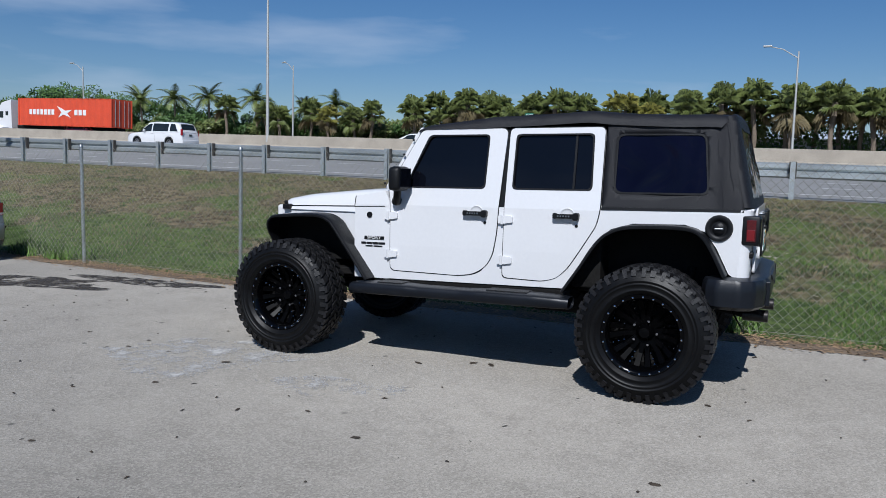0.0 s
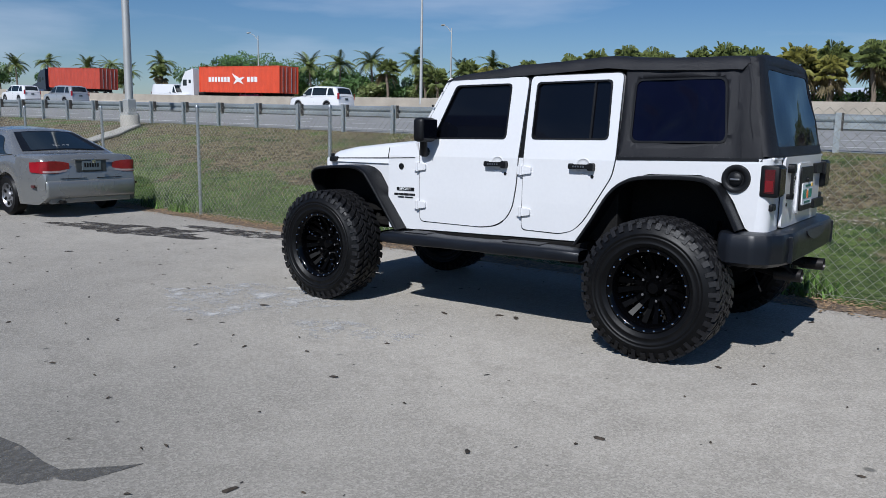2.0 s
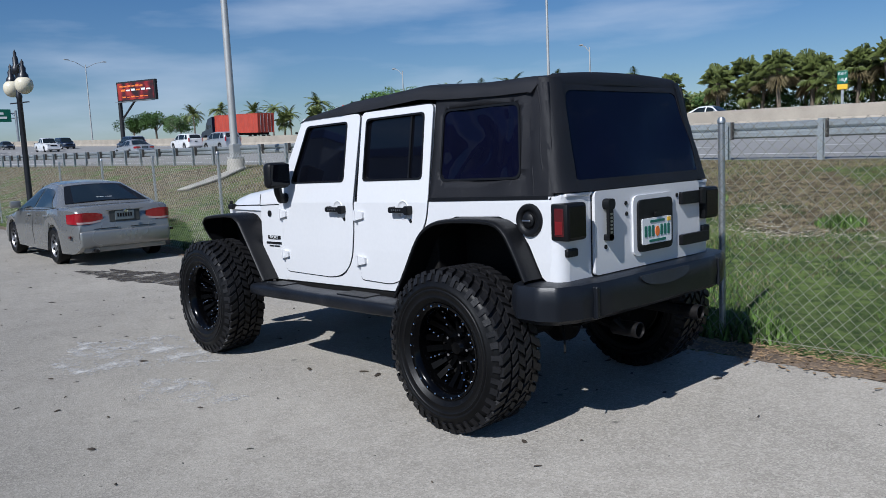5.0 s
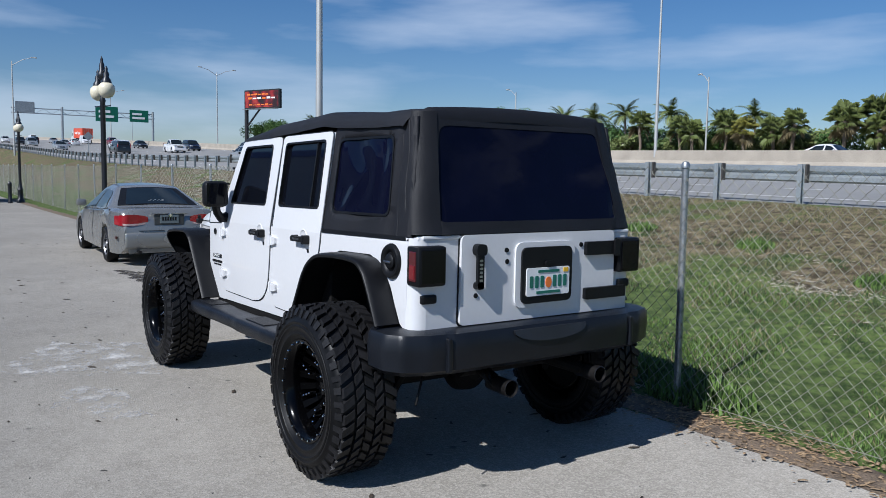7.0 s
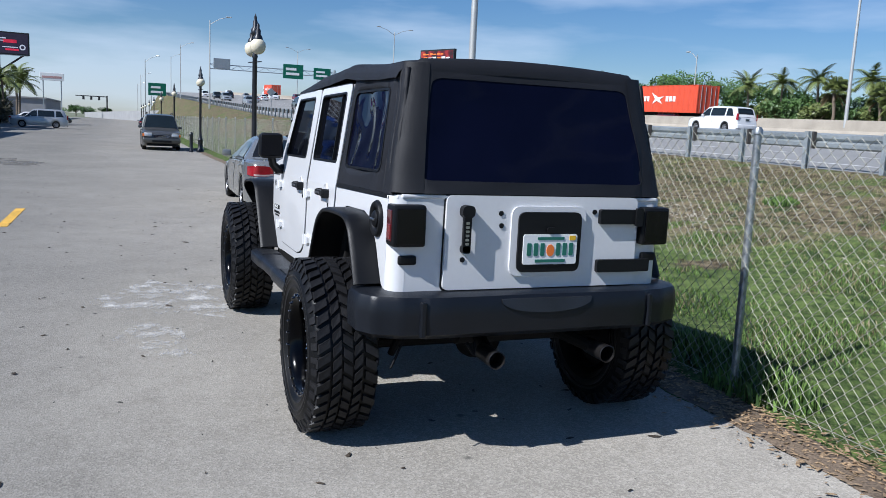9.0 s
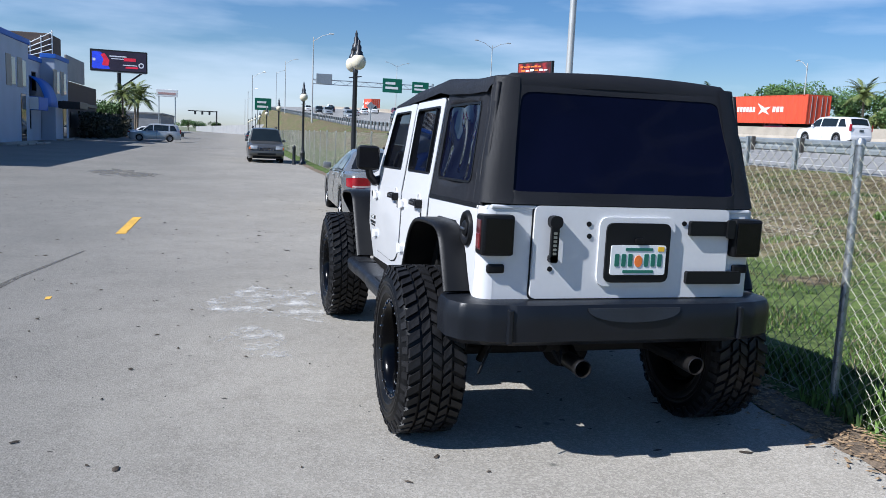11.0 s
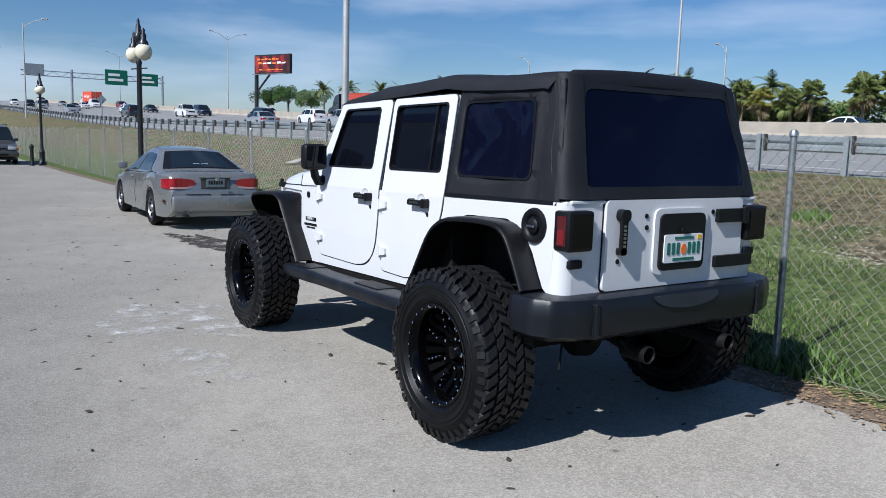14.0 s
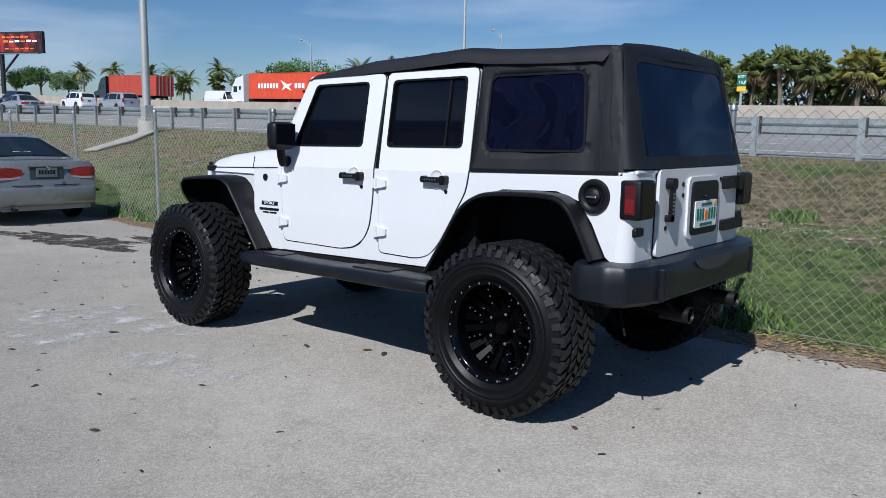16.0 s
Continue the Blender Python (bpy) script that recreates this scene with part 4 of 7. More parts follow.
# tail lights and markers
for s in (0, 1):
    bm = B((1.648, 1.762, -0.004, 0.16, 1.095, 1.292), bevel=0.014)
    tl = part("tail_light", flip(bm) if s else bm, PLASTIC, jeep, "black-framed tail light with red side lens", smooth=True)
    bm = B((1.678, 1.738, -0.0085, 0.0, 1.12, 1.267), bevel=0.003)
    part("red_lens", flip(bm) if s else bm, REDLENS, tl)
    bm = B((1.684, 1.73, -0.0115, 0.0, 1.13, 1.2), bevel=0.002)
    part("lower_lens", flip(bm) if s else bm, M("bright_red_lens", (0.15, 0.004, 0.007), 0.15, var=0.1, coat=1.0), tl)
    bm = B((1.757, 1.767, 0.01, 0.148, 1.11, 1.277), bevel=0.003)
    part("smoked_lens", flip(bm) if s else bm, SMOKE, tl)
    bm = B((1.70, 1.728, 0.04, 0.13, 1.005, 1.05), bevel=0.01)
    part("side_marker", flip(bm) if s else bm, PLASTIC, jeep)
# fuel filler
fc = lathe([(0.0, -0.004), (0.05, -0.004), (0.055, -0.012), (0.07, -0.02), (0.083, -0.018), (0.09, -0.006), (0.092, 0.02)], 36, "y", at=(1.505, 0.0, 1.20))
fc = part("fuel_filler", fc, PLASTIC, jeep, "round black fuel filler surround", smooth=40)
part("filler_cap", lathe([(0.0, -0.026), (0.03, -0.024), (0.04, -0.016), (0.042, 0.0)], 24, "y", at=(1.505, 0.0, 1.20)), PLASTIC, fc, smooth=40)
part("filler_grip", B((1.475, 1.535, -0.034, -0.02, 1.192, 1.204), bevel=0.004), STEEL, fc)

# canvas top
def roof_z(x):
    return curve_at([(-0.80, 1.875), (-0.74, 1.90), (-0.25, 1.95), (-0.2, 1.958), (0.15, 1.968), (0.52, 1.985), (0.57, 1.987), (0.75, 1.967), (1.2, 1.945), (1.46, 1.943), (1.53, 1.936), (1.57, 1.918)], x)


def roof_pt(u, v):
    s = 2 * v - 1
    e = abs(s)
    x = -0.80 + (2.36 - 0.085 * max(0, (e - 0.72) / 0.28) ** 2) * u
    zt = roof_z(x)
    w = YC - 0.085
    if e < 0.86:
        y, z = s / 0.86 * (w - 0.05), zt + 0.03 * (1 - (s / 0.86) ** 2) + 0.006 * noise.noise((x * 5, s * 3, 2))
    else:
        k = (e - 0.86) / 0.14
        y = math.copysign(w - 0.05 + 0.06 * math.sin(k * math.pi / 2) + 0.004 * noise.noise((x * 9, 0, s)), s)
        z = zt - 0.085 * (k ** 1.4) * (0.35 + 0.65 * min(1, max(0, (x + 0.8) / 0.6)))
    z -= 0.03 * max(0, (x - 1.42) / 0.15) ** 2 * max(0, (e - 0.6) / 0.4)
    return Vector((x, YC + y, z + RAKE * x))


top = part("canvas_top", grid_mesh(70, 44, roof_pt), FABRIC, jeep, "black canvas soft top over bows", smooth="all")
# quarter panels with vinyl windows
qo = [(0.70, 1.282), (1.66, 1.292), (1.655, 1.36), (1.565, 1.90), (0.70, 1.915)]
qw = rounded([(0.775, 1.395), (1.425, 1.395), (1.385, 1.815), (0.775, 1.82)], 0.05)


def nearc(x, z, d):
    p = near(x, z, d)
    p.y += 0.012 * noise.noise((x * 5, z * 2.5, 4)) + 0.012 * max(0, math.sin((x - 1.42) * 40)) * (1 if 1.42 < x < 1.6 else 0)
    return p


def farc(x, z, d):
    p = nearc(x, z, d)
    return Vector((p.x, 2 * YC - p.y, p.z))


for put in (nearc, farc):
    q = part("canvas_quarter", slab([qo, qw], put, 0.008, 0.028, [1.3 + 0.05 * i for i in range(12)], [0.74 + 0.04 * i for i in range(23)]), FABRIC, top, smooth="all")
    def ripple(x, z, d, put=put):
        p = put(x, z, d)
        k = min(1, (x - 0.77) / 0.1, (1.42 - x) / 0.1) * min(1, (z - 1.39) / 0.1, (1.82 - z) / 0.1)
        p.y += 0.006 * max(0, k) * math.sin(26 * x + 5 * noise.noise((x * 3, z * 3.5, 1))) * (0.5 + noise.noise((x * 4, z * 5, 7)))
        return p
    part("quarter_window", slab([qw], ripple, 0.012, 0.016, [1.41 + 0.025 * i for i in range(17)], [0.79 + 0.018 * i for i in range(36)]), VINYL, q, "dark tinted vinyl window", smooth=60)
    inner = [(u + (0.012 if u < 1.1 else -0.012), v + (0.012 if v < 1.6 else -0.012)) for u, v in qw]
    part("window_binding", slab([qw, inner], put, 0.004, 0.014), PLASTIC, q)
    part("belt_strip", slab([[(0.70, 1.276), (1.655, 1.284), (1.655, 1.305), (0.70, 1.298)]], put, 0.002, 0.03), PLASTIC, q)
    # folded seam near the rear corner
    bm = bmesh.new()
    for x0, dz in ((1.46, 0), (1.535, 0)):
        pts = [put(x0 + 0.09 * (1 - k / 8) - 0.03 + 0.008 * math.sin(k * 1.3), 1.30 + 0.6 * k / 8, 0.012) for k in range(9)]
        tube(bm, pts, 0.006, 6)
    part("canvas_fold", bm, FABRIC, q, smooth=True)


# rear canvas with the big window
def back(y, v, d):
    x = 1.722 - 0.155 * v - d
    y = YC + (y - 0.8) * 0.956
    s = (y - YC) / 0.746
    x += 0.012 * noise.noise((y * 2.5, v * 2.5, 9)) * (1 if 0.05 < v < 0.95 else 0)
    x -= 0.07 * max(0, abs(s) - 0.8) ** 1.0 / 0.2 * 1.0
    return Vector((x, y, 1.318 + 0.6 * v + 0.026))


NB = 14
bo = [(0.03 + (1.54) * i / NB, 0.0) for i in range(NB + 1)]
bo += [(1.52, 0.5), (1.475, 0.9), (1.43, 0.97)]
bo += [(1.43 - 1.26 * i / NB, 0.985 + 0.02 * math.sin(math.pi * i / NB)) for i in range(1, NB)]
bo += [(0.17, 0.97), (0.125, 0.9), (0.08, 0.5)]
bw = rounded([(0.145, 0.10), (1.455, 0.10), (1.37, 0.905), (0.23, 0.905)], 0.07, 6)
rc = part("canvas_rear", slab([bo, bw], back, -0.004, 0.014, [0.1 * i for i in range(1, 10)], [0.1 + 0.07 * i for i in range(21)]), FABRIC, top, smooth=30)
part("rear_window", slab([bw], back, 0.0, 0.004, [0.1 * i for i in range(2, 9)], [0.2 + 0.07 * i for i in range(18)]), VINYL, rc, "large dark tinted vinyl rear window", smooth=60)
for s in (0, 1):
    # soft corner between flank and tail
    def corner(u, v, s=s):
        a, b = nearc(1.60 - 0.09 * v + (0.055 * (1 - v)), 1.30 + 0.63 * v, 0.006), back(0.16 + 0.06 * v, v, -0.006)
        c = Vector((max(a.x, b.x) - 0.006, a.y - 0.0, a.z))
        p = a * (1 - u) ** 2 + c * 2 * u * (1 - u) + b * u * u
        p.z = 1.325 + 0.02 * (1 - v) + 0.63 * v
        if s:
            p.y = 2 * YC - p.y
        return p
    part("canvas_corner", grid_mesh(8, 12, corner), FABRIC, top, smooth="all")
# roof's rear rounded edge
def edge(u, v):
    y = 0.09 + 1.35 * u
    a = v * math.pi / 2
    s = abs(2 * u - 1)
    r = 0.05
    zt = roof_z(1.5) + 0.03 * (1 - s * s) + RAKE * 1.55 - 0.05 * max(0, s - 0.88) / 0.12
    return Vector((1.535 + 0.045 * math.sin(a) - 0.03 * max(0, s - 0.9) / 0.1, y, zt - 0.075 + 0.078 * math.cos(a)))


part("canvas_edge", grid_mesh(30, 8, edge), FABRIC, top, smooth="all")

# badges on the wing
bd = part("sport_badge", slab([rect(-1.235, -1.055, 0.985, 1.012, 0.003, 1)], near, -0.006, 0.004), PLASTIC, jeep, "black badge with white letters")
lettering("badge_letters", "SPORT", 0.03, Matrix.Translation(near(-1.145, 0.9985, -0.0062)) @ Matrix.Rotation(radians(90), 4, "X") @ Matrix.Diagonal((1.4, 1, 1, 1)), SIGNWHITE, bd)
for x0, x1, z0, z1 in ((-1.265, -1.22, 0.945, 0.963), (-1.215, -1.165, 0.945, 0.963), (-1.16, -1.11, 0.945, 0.963), (-1.105, -1.045, 0.945, 0.963), (-1.225, -1.16, 0.925, 0.936), (-1.15, -1.07, 0.925, 0.936)):
    part("badge_bar", slab([rect(x0, x1, z0, z1, 0.003, 1)], near, -0.004, 0.004), PLASTIC, jeep)

# chassis
bm = bmesh.new()
for y in (0.38, 1.15):
    tube(bm, ((-2.3, y, 0.72), (-1.2, y, 0.66), (0.5, y, 0.66), (1.0, y, 0.74), (1.75, y, 0.70)), 0.05, 6)
for hx in HX:
    tube(bm, ((hx, -0.05, R_TYRE), (hx, 1.58, R_TYRE)), 0.045, 10)
part("chassis", bm, DARKMETAL, jeep, smooth=True)
for hx, y in ((HX[0], 0.765), (HX[1], 1.0)):
    part("differential", lathe([(0.0, -0.14), (0.09, -0.12), (0.14, 0), (0.12, 0.08), (0.05, 0.13), (0.0, 0.13)], 20, "x", at=(hx, y, R_TYRE)), DARKMETAL, jeep, smooth=True)
for hx in HX:
    for y in (0.2, 1.33):
        part("shock_absorber", T(((hx + 0.12, y, 0.42), (hx + 0.2, y + (0.06 if y < 0.8 else -0.06), 0.62), (hx + 0.24, y + (0.09 if y < 0.8 else -0.09), 0.9)), [0.02, 0.03, 0.03], 8), DARKMETAL, jeep, smooth=True)
        bm = bmesh.new()
        pts = [(hx - 0.02 + 0.06 * math.cos(a), y + 0.12 * (1 if y < 0.8 else -1) + 0.06 * math.sin(a), 0.5 + 0.32 * a / (10 * math.pi)) for a in (math.pi * i / 6 for i in range(61))]
        part("coil_spring", tube(bm, pts, 0.009, 5), DARKMETAL, jeep, smooth=True)
part("fuel_tank", raked(B((0.1, 0.75, 0.3, 0.75, 0.46, 0.66), (-0.6, 0.1, 0.9, 1.2, 0.5, 0.66), bevel=0.04)), DARKMETAL, jeep)
for y, x1 in ((0.53, 1.86), (1.15, 1.88)):
    bm = lathe([(0.043, 0.0), (0.046, 0.17), (0.042, 0.173), (0.04, 0.16), (0.04, 0.02)], 24, "x", closed=True, at=(x1 - 0.2, y, 0.545))
    ex = part("exhaust_tip", bm, M("dark_steel", (0.045, 0.042, 0.042), 0.4, 0.8, var=0.4), jeep, smooth=40)
    part("exhaust_pipe", T(((x1 - 0.12, y, 0.545), (x1 - 0.6, 0.8 + (y - 0.8) * 0.6, 0.6)), [0.035, 0.035], 10), DARKMETAL, ex, smooth=True)
part("muffler", raked(lathe([(0.0, 0.45), (0.1, 0.47), (0.1, 1.13), (0.0, 1.15)], 18, "y", at=(1.42, 0, 0.60))), DARKMETAL, jeep, smooth=40)
part("link_rod", T(((1.60, 0.14, 0.64), (1.7, 0.03, 0.5)), 0.006, 6), DARKMETAL, jeep)
part("tow_loop", T(((1.75, 0.4, 0.62), (1.8, 0.42, 0.57), (1.75, 0.44, 0.62)), 0.01, 6), DARKMETAL, jeep)

ALLOY = M("brushed_alloy", (0.3, 0.3, 0.31), 0.42, 0.7, var=0.15)
CARRED = M("car_tail_lens", (0.27, 0.008, 0.014), 0.15, var=0.3, scale=8, coat=1.0)


# ---- other vehicles: front towards -x, on z = 0, about the middle ----
def car(name, label, paint, at, L=4.6, W=1.78, H=1.42, style="sedan", group="", bars=True):
    root = thing(name, label, "car", group)
    hl, hw = L / 2, W / 2
    r = {"sedan": 0.31, "suv": 0.35, "van": 0.34, "pickup": 0.38}[style]
    xf, xr = -hl + 0.2 * L, hl - 0.215 * L
    if style == "sedan":
        zt = [(-hl, 0.52), (-hl + 0.05, 0.62), (-hl + 0.25, 0.70), (-hl * 0.42, 0.88), (hl * 0.35, 0.93), (hl * 0.62, 0.97), (hl - 0.12, 0.95), (hl - 0.03, 0.88), (hl, 0.72)]
        roof = [(-hl * 0.43, 0.87), (-hl * 0.12, H - 0.06), (0.02 * L, H), (hl * 0.3, H - 0.03), (hl * 0.36, H - 0.07), (hl * 0.70, 0.965)]
        wins = ((-0.30, 0.02, 0.17, 0.0), (0.04, 0.29, 0.0, 0.10))
    elif style == "suv":
        zt = [(-hl, 0.6), (-hl + 0.05, 0.78), (-hl + 0.3, 0.9), (-hl * 0.5, 1.02), (hl * 0.9, 1.06), (hl - 0.02, 1.0), (hl, 0.7)]
        roof = [(-hl * 0.52, 1.01), (-hl * 0.22, H - 0.06), (0, H), (hl * 0.7, H - 0.03), (hl * 0.86, H - 0.1), (hl * 0.97, 1.04)]
        wins = ((-0.37, -0.04, 0.16, 0.0), (-0.02, 0.26, 0.0, 0.0), (0.29, 0.43, 0.0, 0.06))
    elif style == "van":
        zt = [(-hl, 0.6), (-hl + 0.05, 0.85), (-hl + 0.5, 1.05), (-hl * 0.62, 1.15), (hl - 0.02, 1.15), (hl, 0.7)]
        roof = [(-hl * 0.66, 1.13), (-hl * 0.42, H - 0.08), (-hl * 0.3, H), (hl * 0.92, H), (hl * 0.99, H - 0.12)]
        wins = ((-0.42, -0.2, 0.12, 0.0),)
    else:
        zt = [(-hl, 0.65), (-hl + 0.05, 0.95), (-hl * 0.45, 1.12), (hl - 0.02, 1.15), (hl, 0.75)]
        roof = [(-hl * 0.46, 1.1), (-hl * 0.2, H - 0.05), (0, H), (hl * 0.22, H - 0.03), (hl * 0.3, 1.14)]
        wins = ((-0.33, -0.04, 0.15, 0.0), (-0.02, 0.12, 0.0, 0.02))

    def width(x):
        e = abs(x) / hl
        return hw * (1 - 0.16 * max(0, (e - 0.72) / 0.28) ** 2.2)

    n = 72
    rows = []
    for i in range(n + 1):
        x = -hl + L * i / n
        w, zb, z1 = width(x), 0.21, curve_at(zt, x)
        e = abs(x) / hl
        zb += 0.1 * max(0, (e - 0.94) / 0.06) if style == "sedan" else 0.14 * max(0, (e - 0.9) / 0.1)
        za = zb
        for wx in (xf, xr):
            if abs(x - wx) < r + 0.05:
                za = max(za, r + math.sqrt((r + 0.05) ** 2 - (x - wx) ** 2))
        za = min(za, z1 - 0.1)
        half = [(0.0, zb), (w * 0.66, zb), (w * 0.66, za), (w * 0.975, za), (w, za + (z1 - za) * 0.42), (w * 0.985, za + (z1 - za) * 0.62), (w * 0.955, z1 - 0.05), (w * 0.9, z1 - 0.012), (w * 0.55, z1 + 0.012), (0, z1 + 0.02)]
        rows.append([(x, y, z) for y, z in half] + [(x, -y, z) for y, z in half[-2:0:-1]])
    bm = bmesh.new()
    vr = [[bm.verts.new(p) for p in row] for row in rows]
    m = len(vr[0])
    for a, b in zip(vr, vr[1:]):
        for j in range(m):
            bm.faces.new((a[j], a[(j + 1) % m], b[(j + 1) % m], b[j]))
    bm.faces.new(vr[0]), bm.faces.new(vr[-1][::-1])
    part("body", bm, paint, root, smooth=38)
    # cabin
    x0, x1 = roof[0][0], roof[-1][0]

    def rz(x):
        return curve_at(roof, x)

    def side(x, f):
        b, t = curve_at(zt, x) - 0.02, rz(x) - 0.055
        y = width(x) * 0.93 - (0.36 if style == "sedan" else 0.24) * hw * f * min(1, (t - b) / (H - 0.9))
        return y, b + (t - b) * f

    rows = []
    for i in range(49):
        x = x0 + (x1 - x0) * i / 48
        y0, zb = side(x, 0)
        y1, z1 = side(x, 1)
        half = [(y0, zb), ((y0 + y1) / 2 + 0.012, (zb + z1) / 2), (y1, z1), (y1 - 0.05, rz(x) - 0.018), (y1 - 0.16, rz(x)), (0, rz(x) + 0.02)]
        rows.append([(x, y, z) for y, z in half] + [(x, -y, z) for y, z in half[-2::-1]])
    bm = bmesh.new()
    vr = [[bm.verts.new(p) for p in row] for row in rows]
    m = len(vr[0])
    for a, b in zip(vr, vr[1:]):
        for j in range(m - 1):
            bm.faces.new((a[j], a[j + 1], b[j + 1], b[j]))
    part("cabin", bm, paint, root, smooth=40)
    # side glass, screens
    for s in (1, -1):
        for a, b, ta, tb in wins:
            def pane(u, v, a=a, b=b, ta=ta, tb=tb, s=s):
                xx = (a + (b - a) * u + (ta * (1 - u) - tb * u) * v) * L
                y, z = side(xx, 0.1 + 0.8 * v)
                return Vector((xx, s * (y + 0.010 + 0.012 * math.sin(math.pi * v)), z))
            part("side_window", grid_mesh(6, 4, pane), CARGLASS, root, smooth="all")
    def screen_pt(xa, xb, off, k=0.97):
        def f(u, v):
            x = xa + (xb - xa) * v
            y1 = side(x, 1)[0] - 0.045
            return Vector((x + off * 0.6, (2 * u - 1) * y1 * k, rz(x) + 0.02 * (1 - (2 * u - 1) ** 2) + 0.008 - 0.006 * abs(2 * u - 1)))
        return f
    fr = [p for p in roof]
    part("windscreen", grid_mesh(10, 5, screen_pt(fr[0][0] + 0.07, fr[1][0] - 0.03, -0.012)), CARGLASS, root, smooth="all")
    if style != "van":
        part("window_seal", grid_mesh(10, 5, screen_pt(fr[-1][0] - 0.07, fr[-2][0] + 0.02, 0.002, 0.88)), PLASTIC, root, smooth="all")
        part("rear_window", grid_mesh(10, 5, screen_pt(fr[-1][0] - 0.10, fr[-2][0] + 0.05, 0.012, 0.82)), CARGLASS, root, smooth="all")
    # wheels
    for wx in (xf, xr):
        for s in (1, -1):
            w = part("wheel", lathe([(r * 0.62, -0.09), (r * 0.9, -0.1), (r, -0.07), (r, 0.07), (r * 0.9, 0.1), (r * 0.62, 0.09)], 28, "y", closed=True), RUBBER, root, smooth=40)
            w.location = (wx, s * (hw - 0.115), r)
            rim = part("rim", lathe([(0.0, s * 0.075), (r * 0.16, s * 0.08), (r * 0.2, s * 0.06), (r * 0.52, s * 0.055), (r * 0.6, s * 0.09), (r * 0.64, s * 0.085), (r * 0.62, -s * 0.05), (0, -s * 0.05)], 28, "y"), ALLOY, w, smooth=40)
            bm = bmesh.new()
            for k in range(7):
                q = 2 * math.pi * k / 7
                tube(bm, ((r * 0.34 * math.cos(q), s * 0.062, r * 0.34 * math.sin(q)), (r * 0.5 * math.cos(q), s * 0.062, r * 0.5 * math.sin(q))), r * 0.07, 6)
            tagged(part("rim_slots", bm, RUBBER, rim), kind="stuff")
    # lights, plate, bumpers, mirrors, handles
    e = hl
    zl = curve_at(zt, hl - 0.12)
    for s in (1, -1):
        def tail(u, v, s=s):
            y = s * (hw * 0.965 - 0.5 * u)
            a = max(0, 1 - u * 3.0)
            x = e + 0.006 - 0.26 * a * a - 0.015 * u
            if style != "sedan":
                y, x = s * (hw * 0.93 - 0.16 * u), e + 0.004 - 0.1 * a
            k = 1 - 0.3 * abs(2 * u - 0.9) ** 2.5
            z = (zl - 0.175 + 0.19 * (v - 0.5) * k) if style == "sedan" else (0.85 + 0.4 * v)
            w = width(min(x, hl))
            return Vector((x + 0.004, max(-w - 0.004, min(w + 0.004, y)), z))
        lamp = part("tail_light", grid_mesh(12, 4, tail), CARRED, root, "red tail light", smooth="all")
        if style == "sedan":
            part("clear_lens", grid_mesh(10, 2, lambda u, v: tail(0.2 + 0.72 * u, 0.06 + 0.16 * v) + Vector((0.006, 0, 0))), M("pinkish_lens", (0.5, 0.36, 0.35), 0.2, var=0.2, coat=1.0), lamp, smooth="all")
            part("bumper_crease", T([(e + 0.008 - 0.30 * max(0, 1 - q / 5) ** 2, s * min(width(min(e, e + 0.0 - 0.30 * max(0, 1 - q / 5) ** 2)) * 0.99, hw * 0.95 * (1 - q / 10)), 0.60) for q in range(10)], 0.006, 5), PLASTIC, root)
        def head(u, v, s=s):
            y = s * (hw * 0.9 - 0.36 * u)
            a = max(0, 1 - u * 2.2)
            return Vector((-e - 0.004 + 0.2 * a * a, y, curve_at(zt, -e + 0.05) - 0.02 + 0.12 * v - 0.02))
        part("headlight", grid_mesh(8, 3, head), LENS, root, smooth="all")
        zz = curve_at(zt, -hl * 0.35)
        part("mirror", B((-hl * 0.32, -hl * 0.32 + 0.1, s * (hw + 0.05) - 0.09, s * (hw + 0.05) + 0.09, zz + 0.02, zz + 0.15), bevel=0.03), paint, root, smooth=True)
        for hx in (-0.02, 0.2):
            y = width(hx * L) * 0.975
            part("door_handle", B((hx * L - 0.09, hx * L + 0.09, s * y - 0.02, s * y + 0.025, zz - 0.1, zz - 0.07), bevel=0.008), paint, root)
        for hx in (-0.29, 0.03, 0.27 if style != "sedan" else 0.25):
            w, z1 = width(hx * L) + 0.001, curve_at(zt, hx * L)
            part("door_seam", T(((hx * L, s * w * 0.978, 0.28), (hx * L, s * w, 0.21 + (z1 - 0.21) * 0.42), (hx * L, s * w * 0.985, 0.21 + (z1 - 0.21) * 0.62), (hx * L, s * w * 0.955, z1 - 0.05)), 0.004, 5), PLASTIC, root)
    part("rear_bumper", B((e - 0.12, e + 0.03, -hw * 0.83, hw * 0.83, 0.3, 0.575), bevel=0.045, seg=3), paint, root, smooth=True)
    if style == "sedan":
        # dark grey box paints the shade of a body-coloured plate recess
        part("plate_recess", B((e - 0.02, e + 0.005, -0.25, 0.25, zl - 0.26, zl - 0.07), bevel=0.01), M("shaded_recess_paint", (0.07, 0.075, 0.075), 0.4, 0.3, var=0.1), root)
        part("boot_trim", B((e - 0.02, e + 0.02, -0.3, 0.3, zl - 0.075, zl - 0.05), bevel=0.008), paint, root)
    for x in (e - 0.1, -e + 0.02):
        part("valance", B((x, x + 0.08, -hw * 0.75, hw * 0.75, 0.22, 0.31), bevel=0.02), paint if style == "sedan" else PLASTIC, root)
    part("grille", B((-e - 0.012, -e + 0.06, -hw * 0.42, hw * 0.42, curve_at(zt, -e + 0.05) - 0.2, curve_at(zt, -e + 0.05) - 0.03), bevel=0.02), PLASTIC, root)
    pz = zl - 0.22 if style == "sedan" else 0.8
